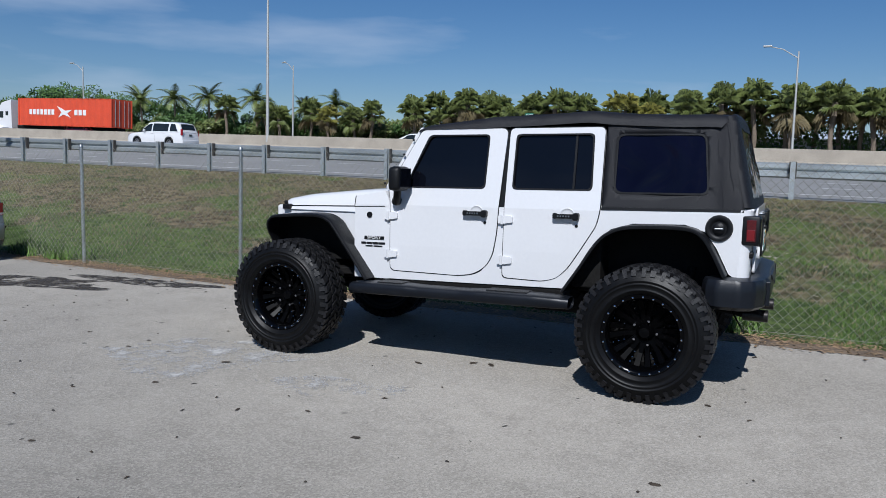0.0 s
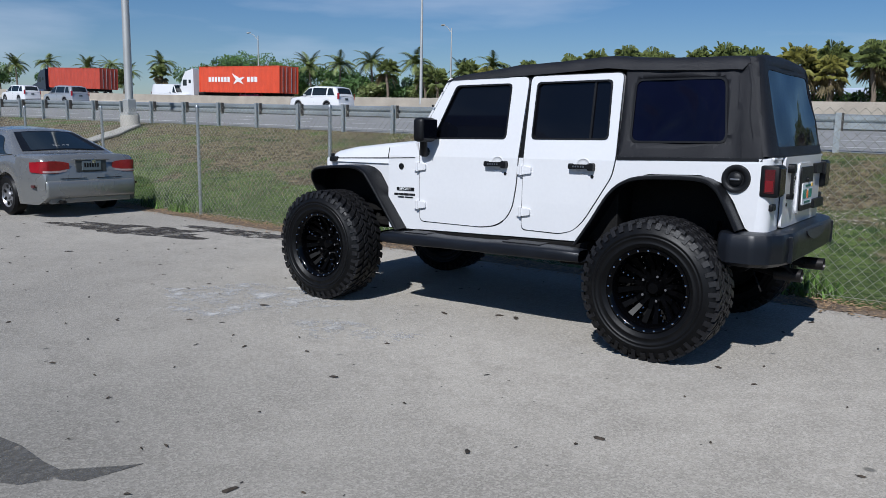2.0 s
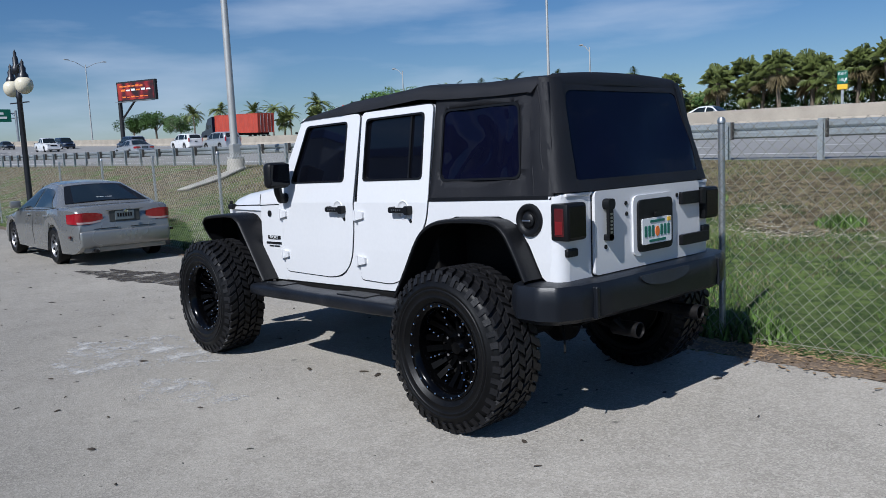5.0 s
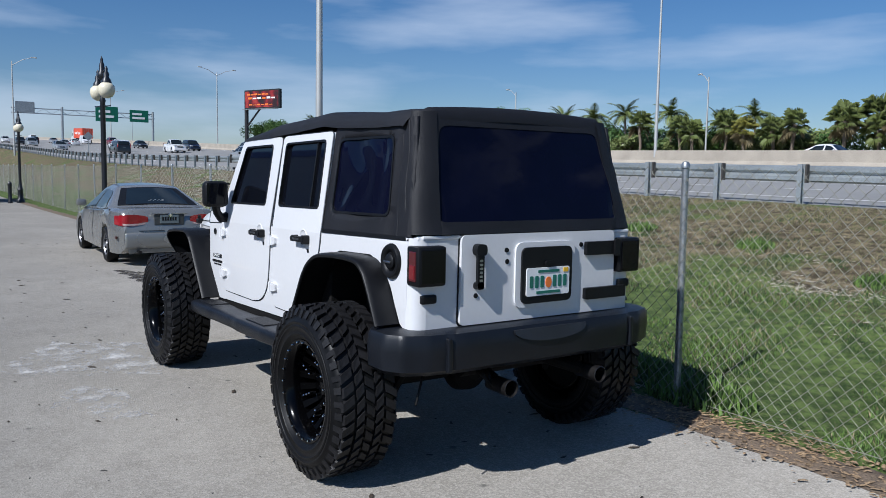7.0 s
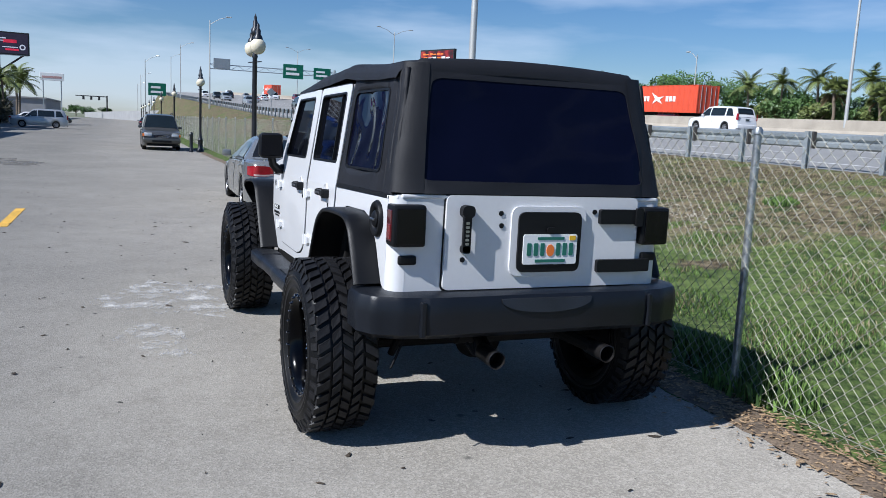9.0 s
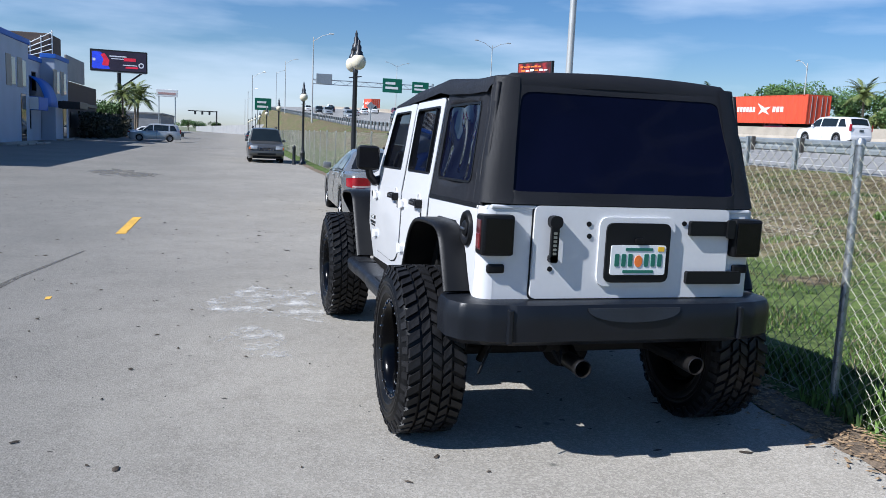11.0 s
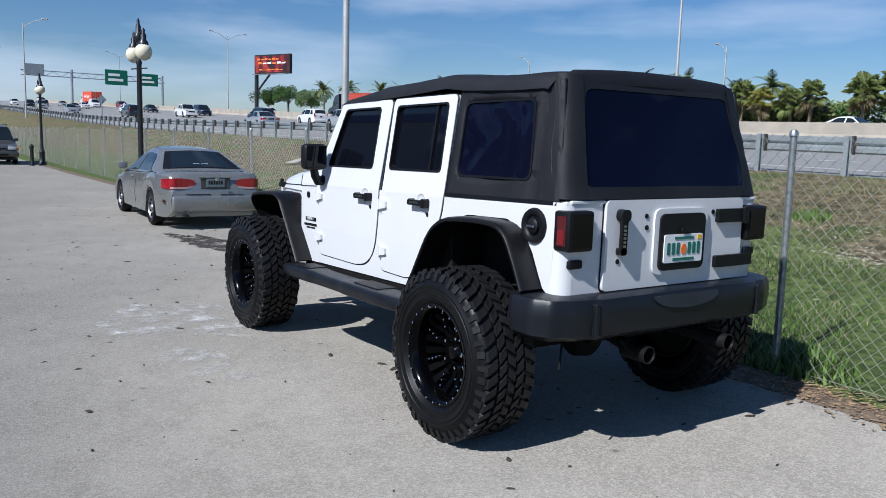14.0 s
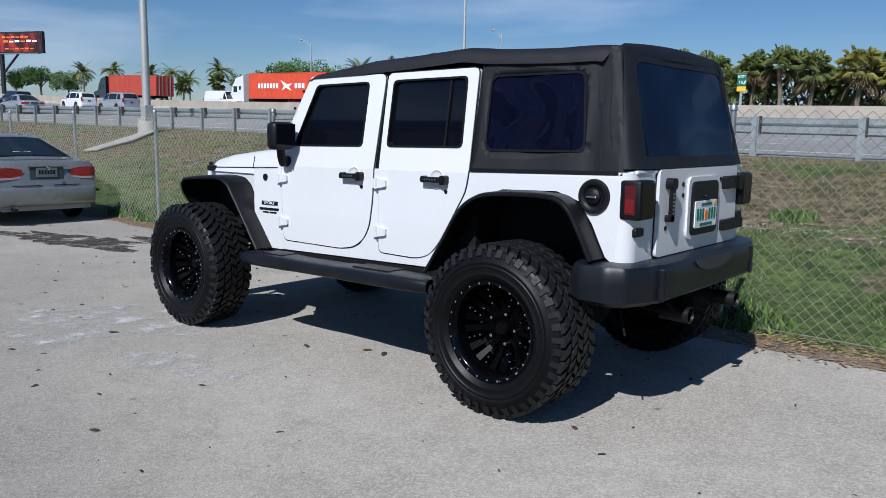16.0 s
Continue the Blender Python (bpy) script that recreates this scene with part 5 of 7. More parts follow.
    # plate colour is dulled to stand in for shade on it
    pl = part("number_plate", B((e - 0.0, e + 0.014, -0.155, 0.155, pz - 0.01, pz + 0.14), bevel=0.004), M("shade_dulled_plate", (0.13, 0.16, 0.17), 0.5, var=0.2), root)
    for i in range(6):
        part("plate_character", B((e + 0.012, e + 0.0165, -0.12 + i * 0.042, -0.095 + i * 0.042, pz + 0.04, pz + 0.1)), DARKMETAL, pl)
    root.matrix_basis = at
    return root


GOLD = M("champagne_metallic", (0.3, 0.3, 0.285), 0.27, 0.6, var=0.06, scale=2, coat=0.8)
SILVER = M("silver_metallic", (0.45, 0.46, 0.47), 0.3, 0.5, var=0.05, scale=2, coat=0.8)
PEWTER = M("pewter_metallic", (0.085, 0.083, 0.076), 0.35, 0.4, var=0.08, scale=2, coat=0.8)
NAVY = M("navy_paint", (0.008, 0.012, 0.03), 0.3, var=0.08, coat=1.0)
BLACKP = M("black_paint", (0.012, 0.012, 0.014), 0.3, var=0.08, coat=1.0)
WINE = M("wine_red_paint", (0.2, 0.012, 0.025), 0.3, var=0.08, coat=1.0)

sedan = car("parked_sedan", "champagne-grey four-door sedan parked at the fence", GOLD, pose(-11.15, 1.81, 0, rz=-1.5), 4.6, 1.76, 1.355)
part("rear_deck_vent", B((1.33, 1.40, -0.14, 0.14, 1.06, 1.085), bevel=0.008), SIGNWHITE, sedan)
part("boot_badge", lathe([(0.0, 0.012), (0.03, 0.012), (0.035, 0.0)], 16, "x", at=(2.37, 0, 0.86)), CHROME, sedan)
for s in (1, -1):
    part("reflector", B((2.08, 2.17, s * 0.835 - 0.012, s * 0.835 + 0.012, 0.47, 0.51)), REDLENS, sedan)
part("exhaust", T(((2.1, -0.5, 0.25), (2.4, -0.5, 0.25)), 0.03, 8), DARKMETAL, sedan)
old_suv = car("parked_suv", "pewter-grey older SUV parked facing along the street", PEWTER, pose(-38.3, 0.75, 0, rz=180), 4.6, 1.8, 1.75, "suv")
part("front_bumper", B((-2.42, -2.2, -0.86, 0.86, 0.36, 0.6), bevel=0.05, seg=3), PEWTER, old_suv, smooth=True)
part("air_intake", B((-2.43, -2.38, -0.45, 0.45, 0.4, 0.5), bevel=0.01), PLASTIC, old_suv)
for k in range(3):
    part("grille_bar", B((-2.345, -2.30, -0.36, 0.36, 0.63 + 0.055 * k, 0.652 + 0.055 * k), bevel=0.006), CHROME, old_suv)
for q in (-1, 1):
    part("roof_rail", T(((-0.3, q * 0.6, 1.76), (-0.2, q * 0.6, 1.82), (1.3, q * 0.6, 1.8), (1.4, q * 0.6, 1.74)), 0.022, 6), PLASTIC, old_suv, smooth=True)
    part("front_lamp", B((-2.335, -2.24, q * 0.62 - 0.17, q * 0.62 + 0.17, 0.66, 0.8), bevel=0.03), LENS, old_suv, smooth=True)
    part("indicator", B((-2.3, -2.2, q * 0.83 - 0.04, q * 0.83 + 0.04, 0.66, 0.79), bevel=0.015), ORANGE, old_suv)

car("parked_suv", "silver SUV parked before the shops", SILVER, pose(-82, -8.3, 0, rz=92), 5.0, 1.95, 1.8, "suv", "cars before the shops")
car("parked_sedan", "white sedan parked before the shops", WHITE, pose(-99, -10.5, 0, rz=-85), 4.7, 1.8, 1.45, "sedan", "cars before the shops")
car("parked_suv", "dark SUV parked before the shops", BLACKP, pose(-112, -9.4, 0, rz=-80), 4.7, 1.85, 1.7, "suv", "cars before the shops")
car("parked_sedan", "dark sedan parked far down the street", BLACKP, pose(-112, 2.2, 0), 4.6, 1.8, 1.42)


def on_highway(x, y, turn=0):
    s = math.degrees(math.atan((highway_z(x + 2, y) - highway_z(x - 2, y)) / 4))
    return pose(x, y, highway_z(x, y) + 0.01, 0, -s, 0) @ pose(0, 0, 0, 0, 0, turn)


HW = "traffic on the highway"
for style, paint, colour, x, y in (
        ("suv", NAVY, "navy", -88, 33), ("suv", WHITE, "white", -80, 36), ("suv", SILVER, "silver", -66, 33), ("sedan", SILVER, "silver", -62, 23),
        ("suv", WHITE, "white", -118, 25), ("sedan", WHITE, "white", -140, 29), ("suv", BLACKP, "black", -105, 22), ("sedan", SILVER, "silver", -160, 24),
        ("sedan", WHITE, "white", -185, 30), ("suv", BLACKP, "black", -215, 26), ("suv", WHITE, "white", -37.6, 36),
        ("van", WHITE, "white", -250, 30)):
    dim = {"sedan": (4.7, 1.8, 1.43), "suv": (4.75, 1.9, 1.72), "pickup": (5.6, 1.95, 1.85), "van": (5.6, 2.0, 2.1)}[style]
    car("highway_" + ("car" if style == "sedan" else style), f"{colour} {style} driving on the highway", paint, on_highway(x, y), *dim, style, HW)
for style, paint, colour, x, y in (("van", WHITE, "white", -73, 49), ("sedan", WHITE, "white", -26, 52), ("sedan", WHITE, "white", -128, 50), ("suv", WINE, "wine-red", -60, 50)):
    dim = {"sedan": (4.7, 1.8, 1.43), "suv": (4.75, 1.9, 1.72), "van": (5.6, 2.0, 2.1)}[style]
    car("highway_" + ("car" if style == "sedan" else style), f"{colour} {style} beyond the median wall", paint, on_highway(x, y, 180), *dim, style, HW)


for style, paint, colour, x, y in (
        ("sedan", SILVER, "silver", -132, 19), ("suv", NAVY, "navy", -124, 37), ("pickup", WHITE, "white", -112, 31), ("sedan", BLACKP, "black", -148, 35), ("suv", SILVER, "silver", -172, 20),
        ("sedan", WHITE, "white", -176, 37), ("suv", BLACKP, "black", -198, 21), ("van", WHITE, "white", -206, 36), ("sedan", SILVER, "silver", -226, 32), ("suv", WHITE, "white", -238, 22), ("suv", WINE, "wine-red", -195, 40)):
    dim = {"sedan": (4.7, 1.8, 1.43), "suv": (4.75, 1.9, 1.72), "pickup": (5.6, 1.95, 1.85), "van": (5.6, 2.0, 2.1)}[style]
    car("highway_" + ("car" if style == "sedan" else style), f"{colour} {style} far along the raised highway", paint, on_highway(x, y, 180), *dim, style, HW)


def truck(label, boxmat, cabmat, at, mark):
    root = thing("container_truck", label, "truck", "container trucks")
    # container with corrugated sides
    bm = bmesh.new()
    n = 60
    for s in (-1, 1):
        g = []
        for i in range(n + 1):
            x = -6.0 + 12.0 * i / n
            y = s * (1.2 - (0.035 if i % 4 in (1, 2) else 0))
            g.append([bm.verts.new((x, y, z)) for z in (1.35, 3.85)])
        for a, b in zip(g, g[1:]):
            bm.faces.new((a[0], b[0], b[1], a[1]))
    box = part("container", bm, boxmat, root, "corrugated steel shipping container")
    part("container_roof", B((-6.05, 6.05, -1.2, 1.2, 3.84, 3.9), (-6.05, 6.05, -1.2, 1.2, 1.3, 1.38)), boxmat, box)
    for x in (-6.1, 6.0):
        part("container_end", B((x, x + 0.1, -1.22, 1.22, 1.3, 3.9)), boxmat, box)
    for x in (-6.06, 6.06):
        for y in (-1.2, 1.2):
            part("corner_post", B((x - 0.07, x + 0.07, y - 0.05, y + 0.05, 1.3, 3.9)), boxmat, box)
    for y in (-0.8, -0.3, 0.3, 0.8):
        part("door_bar", T(((6.14, y, 1.4), (6.14, y, 3.8)), 0.03, 6), GALV, box)
    if mark:
        # the shipping line's mark as plain white shapes on both flanks
        for s in (-1, 1):
            for i in range(7):
                part("mark_bar", B((-4.6 + i * 0.5, -4.25 + i * 0.5, s * 1.205 - 0.012, s * 1.205 + 0.012, 2.35, 2.85)), SIGNWHITE, box)
            for i in range(3):
                part("mark_bar", B((1.4 + i * 0.55, 1.8 + i * 0.55, s * 1.205 - 0.012, s * 1.205 + 0.012, 2.35, 2.85)), SIGNWHITE, box)
            part("mark_bird", slab([[(-0.9, 3.2), (0.2, 2.75), (1.1, 2.85), (0.45, 2.5), (0.9, 2.1), (0.0, 2.4), (-0.7, 2.1), (-0.3, 2.6)]], lambda u, v, d, s=s: Vector((u, s * (1.2 + d), v)), -0.01, 0.02), SIGNWHITE, box)
    part("chassis", B((-8.6, 6.0, -0.5, 0.5, 1.0, 1.3), (-10.6, -7, -0.5, 0.5, 0.6, 1.0)), DARKMETAL, root)
    cab = part("cab", grid_mesh(1, 1, lambda u, v: Vector((-9.2, u * 0.01, 1 + v * 0.01))), cabmat, root)
    bm = slab([[(-10.9, 0.5), (-10.9, 1.25), (-10.6, 1.55), (-9.5, 1.85), (-9.2, 2.7), (-8.6, 3.45), (-7.3, 3.75), (-7.2, 0.75), (-9.0, 0.75), (-9.2, 1.1), (-9.9, 1.1), (-10.1, 0.5)]], lambda u, v, d: Vector((u, d, v)), -1.12, 1.12)
    bmesh.ops.bevel(bm, geom=[e for e in bm.edges if abs(e.verts[0].co.y - e.verts[1].co.y) < 0.01 and len(e.link_faces) == 2 and e.calc_face_angle(0) > 1.2], offset=0.12, segments=3, affect="EDGES")
    part("cab_shell", bm, cabmat, cab, smooth=40)
    part("cab_glass", B((-9.48, -9.15, -1.0, 1.0, 1.95, 2.6), (-9.1, -8.4, -1.135, 1.135, 1.95, 2.6), (-8.1, -7.7, -1.135, 1.135, 2.2, 2.6), bevel=0.03), CARGLASS, cab)
    part("radiator_grille", B((-10.96, -10.85, -0.5, 0.5, 0.7, 1.35), bevel=0.03), STEEL, cab)
    for s in (-1, 1):
        part("fuel_tank", lathe([(0, -8.9), (0.32, -8.88), (0.32, -7.6), (0, -7.58)], 18, "x", at=(0, s * 0.95, 0.75)), STEEL, root, smooth=40)
        for x in (-10.0, -6.9, -5.6, 3.6, 4.9):
            w = part("wheel", lathe([(0.0, -0.14), (0.42, -0.15), (0.5, -0.12), (0.5, 0.12), (0.42, 0.15), (0.0, 0.14)], 22, "y"), RUBBER, root, smooth=40)
            w.location = (x, s * 1.02, 0.5)
            part("rim", lathe([(0.0, s * 0.165), (0.12, s * 0.165), (0.28, s * 0.13), (0.28, s * 0.12)], 18, "y"), STEEL, w, smooth=40)
    root.matrix_basis = at
    return root


truck("orange-red container on a truck with white cab", ORANGEBOX, WHITE, on_highway(-62, 50), True)
truck("faded red container on a truck with dark cab", REDBOX, NAVY, on_highway(-98, 53), False)
truck("orange-red container on a truck with white cab", ORANGEBOX, WHITE, on_highway(-225, 39), True)

# ---- fence ----
fence = thing("chain_link_fence", "galvanised chain-link fence on steel posts at the lot's edge", "fence")


def fence_pt(s):
    return s, curve_at(FENCE, s)


def wires(x0, x1, pitch, rad, h):
    """Zigzag pickets, each hooked into the next at its bends."""
    vs, fs = [], []
    cell = pitch / 2
    rows = int(h / cell)
    off = ((0, -rad), (rad * 1.2, 0), (0, rad), (-rad * 1.2, 0))
    for i in range(int((x1 - x0) / cell)):
        j = len(vs)
        for k in range(rows + 1):
            out = (k + i) % 2
            x = x0 + i * cell + (cell + rad) * out - rad * 0.5
            y = curve_at(FENCE, x) - 0.032 + 0.02 * noise.noise((x * 0.7, k * 0.06, 2)) + (0.0035 if out else -0.0035)
            z = 0.02 + k * cell + 0.012 * math.sin(x * 1.7)
            for a, b in off:
                vs.append((x + a, y + b, z))
        for q in range(rows):
            for t in range(4):
                u = (t + 1) % 4
                fs.append((j + q * 4 + t, j + q * 4 + u, j + q * 4 + 4 + u, j + q * 4 + 4 + t))
    return vs, fs


WIRE = M("weathered_galvanised_wire", (0.27, 0.265, 0.22), 0.5, 0.35, var=0.25, scale=2, fine=30)
for x0, x1, pitch, rad in ((-12, 11, 0.094, 0.0024), (-60, -12, 0.12, 0.0024), (-200, -60, 0.4, 0.004)):
    vs, fs = wires(x0, x1, pitch, rad, 1.7)
    tagged(raw("wire_mesh", vs, fs, WIRE, fence), "woven chain-link wire", kind="stuff")
bm = lathe([(0.025, -0.1), (0.025, 1.71), (0.031, 1.712), (0.031, 1.735), (0.02, 1.755), (0.0, 1.76)], 12)
tube(bm, ((-0.036, 0, 1.5), (0.036, 0, 1.5)), 0.006, 5)
p0 = part("fence_post", bm, GALV, fence, smooth=40)
px = [1.22 + 2.97 * k for k in range(4)] + [1.22 - 2.97 * k for k in range(1, 60)]
for i, x in enumerate(px):
    o = p0 if i == 0 else new("fence_post", p0.data)
    o.parent = fence
    o.location = (x, curve_at(FENCE, x), 0)
    lean = 0.0 if x > -9 else random.uniform(-5, 5)
    o.rotation_euler = (radians(random.uniform(-0.8, 0.8)), radians(lean), 0)
for x in px[:6]:
    y = curve_at(FENCE, x)
    bm = bmesh.new()
    for k in range(8):
        z = 0.12 + k * 0.21
        pts = [(x + 0.029 * math.cos(a), y + 0.029 * math.sin(a), z + 0.012 * a / 6) for a in (2 * math.pi * i / 10 for i in range(10))]
        tube(bm, pts, 0.0028, 4)
    tagged(part("tie_wire", bm, WIRE, fence), kind="stuff")
part("tension_wire", T([(x, curve_at(FENCE, x) - 0.035, 0.06) for x in range(-60, 12, 2)], 0.003, 4), WIRE, fence)


# ---- ornamental lamp posts ----
def lamp_post():
    root = thing("lamp_post", "black ornamental lamp post with two cream globes", "street lamp", "lamp posts along the street")
    part("post", lathe([(0.17, 0), (0.17, 0.12), (0.12, 0.18), (0.11, 0.55), (0.13, 0.6), (0.075, 0.72), (0.06, 1.0), (0.055, 3.1), (0.07, 3.15), (0.05, 3.2), (0.045, 3.62)], 16), IRON, root, smooth=40)
    part("finial", lathe([(0.06, 3.6), (0.1, 3.66), (0.1, 3.74), (0.06, 3.8), (0.055, 3.95), (0.03, 4.0), (0.035, 4.05), (0.0, 4.14)], 14), IRON, root, smooth=40)
    part("crossbar", T(((0.0, -0.32, 3.02), (0.0, 0.32, 3.02)), 0.014, 8), IRON, root)
    for q in (72, 252):
        c, s = math.cos(radians(q)), math.sin(radians(q))
        arm = part("arm", T(((0, 0, 3.5), (0.14 * c, 0.14 * s, 3.78), (0.34 * c, 0.34 * s, 3.8), (0.44 * c, 0.44 * s, 3.72)), [0.028, 0.022, 0.022, 0.026], 8), IRON, root, smooth=True)
        part("cap", lathe([(0.11, 3.5), (0.10, 3.56), (0.06, 3.62), (0.065, 3.7), (0.03, 3.76), (0.035, 3.82), (0.0, 3.88)], 16, at=(0.44 * c, 0.44 * s, 0)), IRON, arm, smooth=40)
        part("globe", lathe([(0.11, 3.5), (0.165, 3.44), (0.18, 3.36), (0.165, 3.28), (0.12, 3.21), (0.05, 3.17), (0.0, 3.165)], 24, at=(0.44 * c, 0.44 * s, 0)), GLOBE, arm, "cream glass globe", smooth="all")
    return root


lp = lamp_post()
lp.matrix_basis = pose(-14.35, 1.83, 0, rz=108)
for i, (x, y) in enumerate(((-35.5, 2.5), (-58, 2.65), (-80, 2.75), (-102, 2.9), (-124, 3.05), (-146, 3.2), (-168, 3.4), (-190, 3.6))):
    copy_thing(lp, pose(x, y, 0, rz=106 + i))
bol = thing("bollard", "short black bollard beside a lamp post", "bollard", at=pose(-35.2, 2.05, 0))
part("bollard_post", lathe([(0.1, 0), (0.1, 0.08), (0.08, 0.12), (0.075, 0.75), (0.09, 0.8), (0.09, 0.86), (0.05, 0.95), (0.0, 0.98)], 16), IRON, bol, smooth=40)

# ---- highway light poles ----
pa = thing("light_pole", "tall tapered aluminium light pole on a concrete footing", "light pole", "highway light poles", at=pose(-21.45, 10.55, 0))
part("shaft", T(((0, 0, 1.75), (0, 0, 8), (0, 0, 14)), [0.135, 0.11, 0.08], 20), POLEALU, pa, smooth=40)
part("base_flange", B((-0.22, 0.22, -0.22, 0.22, 1.66, 1.76), (-0.15, 0.15, -0.15, 0.15, 1.75, 2.2), bevel=0.02), POLEALU, pa)
part("footing", lathe([(0.31, 0.9), (0.31, 1.64), (0.29, 1.67), (0.0, 1.67)], 24), PALECON, pa, smooth=40)
part("arm", T(((0, 0, 13.6), (0.2, 1.0, 14.2), (0.3, 2.6, 14.4)), [0.05, 0.04, 0.035], 8), POLEALU, pa, smooth=True)
part("lamp_head", B((0.1, 0.5, 2.4, 3.1, 14.33, 14.5), bevel=0.05), POLEALU, pa)
# concrete drain apron running down the bank from the pole
def apron(u, v):
    x, y = -21.6 + 0.55 * v + u * (1.1 + 0.25 * v), 10.7 - 2.8 * u
    return Vector((x, y, bank_z(x, y) + 0.05))


ap = part("drain_apron", grid_mesh(14, 3, apron), PALECON, smooth="all")
so = ap.modifiers.new("thick", "SOLIDIFY")
so.thickness, so.offset = 0.06, -1
tagged(ap, "pale concrete apron down the grassy bank", "apron", kind="structure")


def cobra(x, y, z, h, arms, label, L=2.6):
    root = thing("light_pole", label, "light pole", "highway light poles", at=pose(x, y, z))
    part("shaft", T(((0, 0, -0.5), (0, 0, h)), [0.13, 0.07], 12), POLEALU, root, smooth=40)
    for a in arms:
        c, s = math.cos(radians(a)), math.sin(radians(a))
        part("arm", T(((0, 0, h - 0.6), (0.5 * L * c, 0.5 * L * s, h + 0.25), (L * c, L * s, h + 0.6)), [0.05, 0.045, 0.04], 6), POLEALU, root, smooth=True)
        bm = B((-0.35, 0.4, -0.16, 0.16, -0.08, 0.08), bevel=0.05)
        bm.transform(Matrix.Translation((L * c, L * s, h + 0.6)) @ Matrix.Rotation(radians(a), 4, "Z"))
        part("lamp_head", bm, POLEALU, root)
    return root


cobra(-35.7, 45, highway_z(-35.7, 45) + 1.0, 12.2, (95, -80), "tall twin-arm light pole on the median wall", 3.2)
cobra(-135, 45, highway_z(-135, 45) + 1.0, 12.5, (95, -80), "tall twin-arm light pole on the median wall", 3.2)
cobra(-220, 45, highway_z(-220, 45) + 1.0, 12.5, (95, -80), "tall twin-arm light pole on the median wall", 3.2)
for x, y, a in ((1, 72, 170), (-55, 76, 150), (-116, 11, 80), (-90, 76, 170), (-190, 12, 80), (-262, 14, 80), (-330, 76, 170)):
    cobra(x, y, highway_z(x, min(y, 74)) if y > 12.7 else deck(x), 9.5 if y > 40 else 12.0, (a,), "single-arm light pole beside the highway")
for x, y in ((-162, 3.6), (-230, 4.4), (-300, 5)):
    cobra(x, y, 0, 12.5, (60,), "single-arm light pole along the street")

# ---- signs ----
# overhead gantry
GX = -180
gz = highway_z(GX, 30)
gan = thing("sign_gantry", "steel truss gantry with green guide signs over the highway", "gantry", at=pose(GX, 0, 0))
for y in (27, 45.5):
    part("column", T(((0, y, gz - 4), (0, y, 14.2)), 0.25, 10), GALV, gan, smooth=True)
for z in (12.6, 13.6):
    part("chord", T(((0, 17.5, z), (0, 45.5, z)), 0.1, 6), GALV, gan)
for i in range(19):
    y = 17.5 + i * 1.5
    part("brace", T(((0, y, 12.6), (0, y + 1.5, 13.6)) if i % 2 else ((0, y, 13.6), (0, y + 1.5, 12.6)), 0.05, 5), GALV, gan)
for y, w, h, mat2, z in ((20, 3.6, 2.2, SIGNWHITE, 12.7), (35.8, 4.6, 3.2, SIGNGREEN, 11.6), (42.5, 4.0, 2.6, SIGNGREEN, 11.8)):
    sg = part("guide_sign", B((0.2, 0.3, y - w / 2, y + w / 2, z, z + h), bevel=0.05), mat2 if mat2 is SIGNGREEN else GALV, gan)
    if mat2 is SIGNGREEN:
        for k in range(2):
            part("sign_bar", B((0.29, 0.34, y - w * 0.36, y + w * (0.3 - 0.15 * k), z + h * (0.25 + 0.33 * k), z + h * (0.42 + 0.33 * k))), SIGNWHITE, sg)
sgl = thing("roadside_sign", "green exit guide sign on posts beside the street", "road sign", at=pose(-240, 9, 0))
part("panel", B((0, 0.1, -2.4, 2.4, 7.5, 11), bevel=0.05), SIGNGREEN, sgl)
part("sign_bar", B((0.09, 0.14, -1.7, 1.5, 8.2, 8.8), ), SIGNWHITE, sgl)
part("sign_bar", B((0.09, 0.14, -1.7, 0.9, 9.5, 10.1)), SIGNWHITE, sgl)
for y in (-1.6, 1.6):
    part("sign_post", T(((0, y, 0), (0, y, 8)), 0.1, 8), GALV, sgl)
dia = thing("diamond_sign", "grey back of a diamond warning sign", "road sign", at=pose(-80, 13.6, 0))
bm = B((-0.02, 0.02, -0.33, 0.33, -0.33, 0.33))
bm.transform(Matrix.Translation((0, 0, deck(-80) + 2.3)) @ Matrix.Rotation(radians(45), 4, "X"))
part("panel", bm, GALV, dia)
part("sign_post", T(((0.03, 0, deck(-80)), (0.03, 0, deck(-80) + 2.3)), 0.05, 6), GALV, dia)

# exit sign beyond the median
ez = highway_z(-18.3, 56)
ex = thing("exit_sign", "green exit sign with yellow panel on a steel post", "road sign", at=pose(-18.3, 56, 0, rz=18))
part("panel", B((-0.45, 0.45, -0.04, 0.04, ez + 2.35, ez + 3.6), bevel=0.02), SIGNGREEN, ex)
part("yellow_panel", B((-0.45, 0.45, -0.04, 0.04, ez + 1.8, ez + 2.3), bevel=0.02), SIGNYELLOW, ex)
part("sign_post", B((-0.12, 0.12, 0.05, 0.15, ez - 1.6, ez + 3.4)), GALV, ex)
ex.matrix_basis = pose(-18.3, 56, 0, rz=18) @ Matrix.Translation((0, 0, ez + 2.6)) @ Matrix.Scale(0.72, 4) @ Matrix.Translation((0, 0, -ez - 2.6))
lettering("sign_letters", "EXIT", 0.38, Matrix.Translation((0, -0.045, ez + 3.3)) @ Matrix.Rotation(radians(90), 4, "X"), SIGNWHITE, ex)
lettering("sign_letters", "1B", 0.42, Matrix.Translation((-0.1, -0.045, ez + 2.72)) @ Matrix.Rotation(radians(90), 4, "X"), SIGNWHITE, ex)
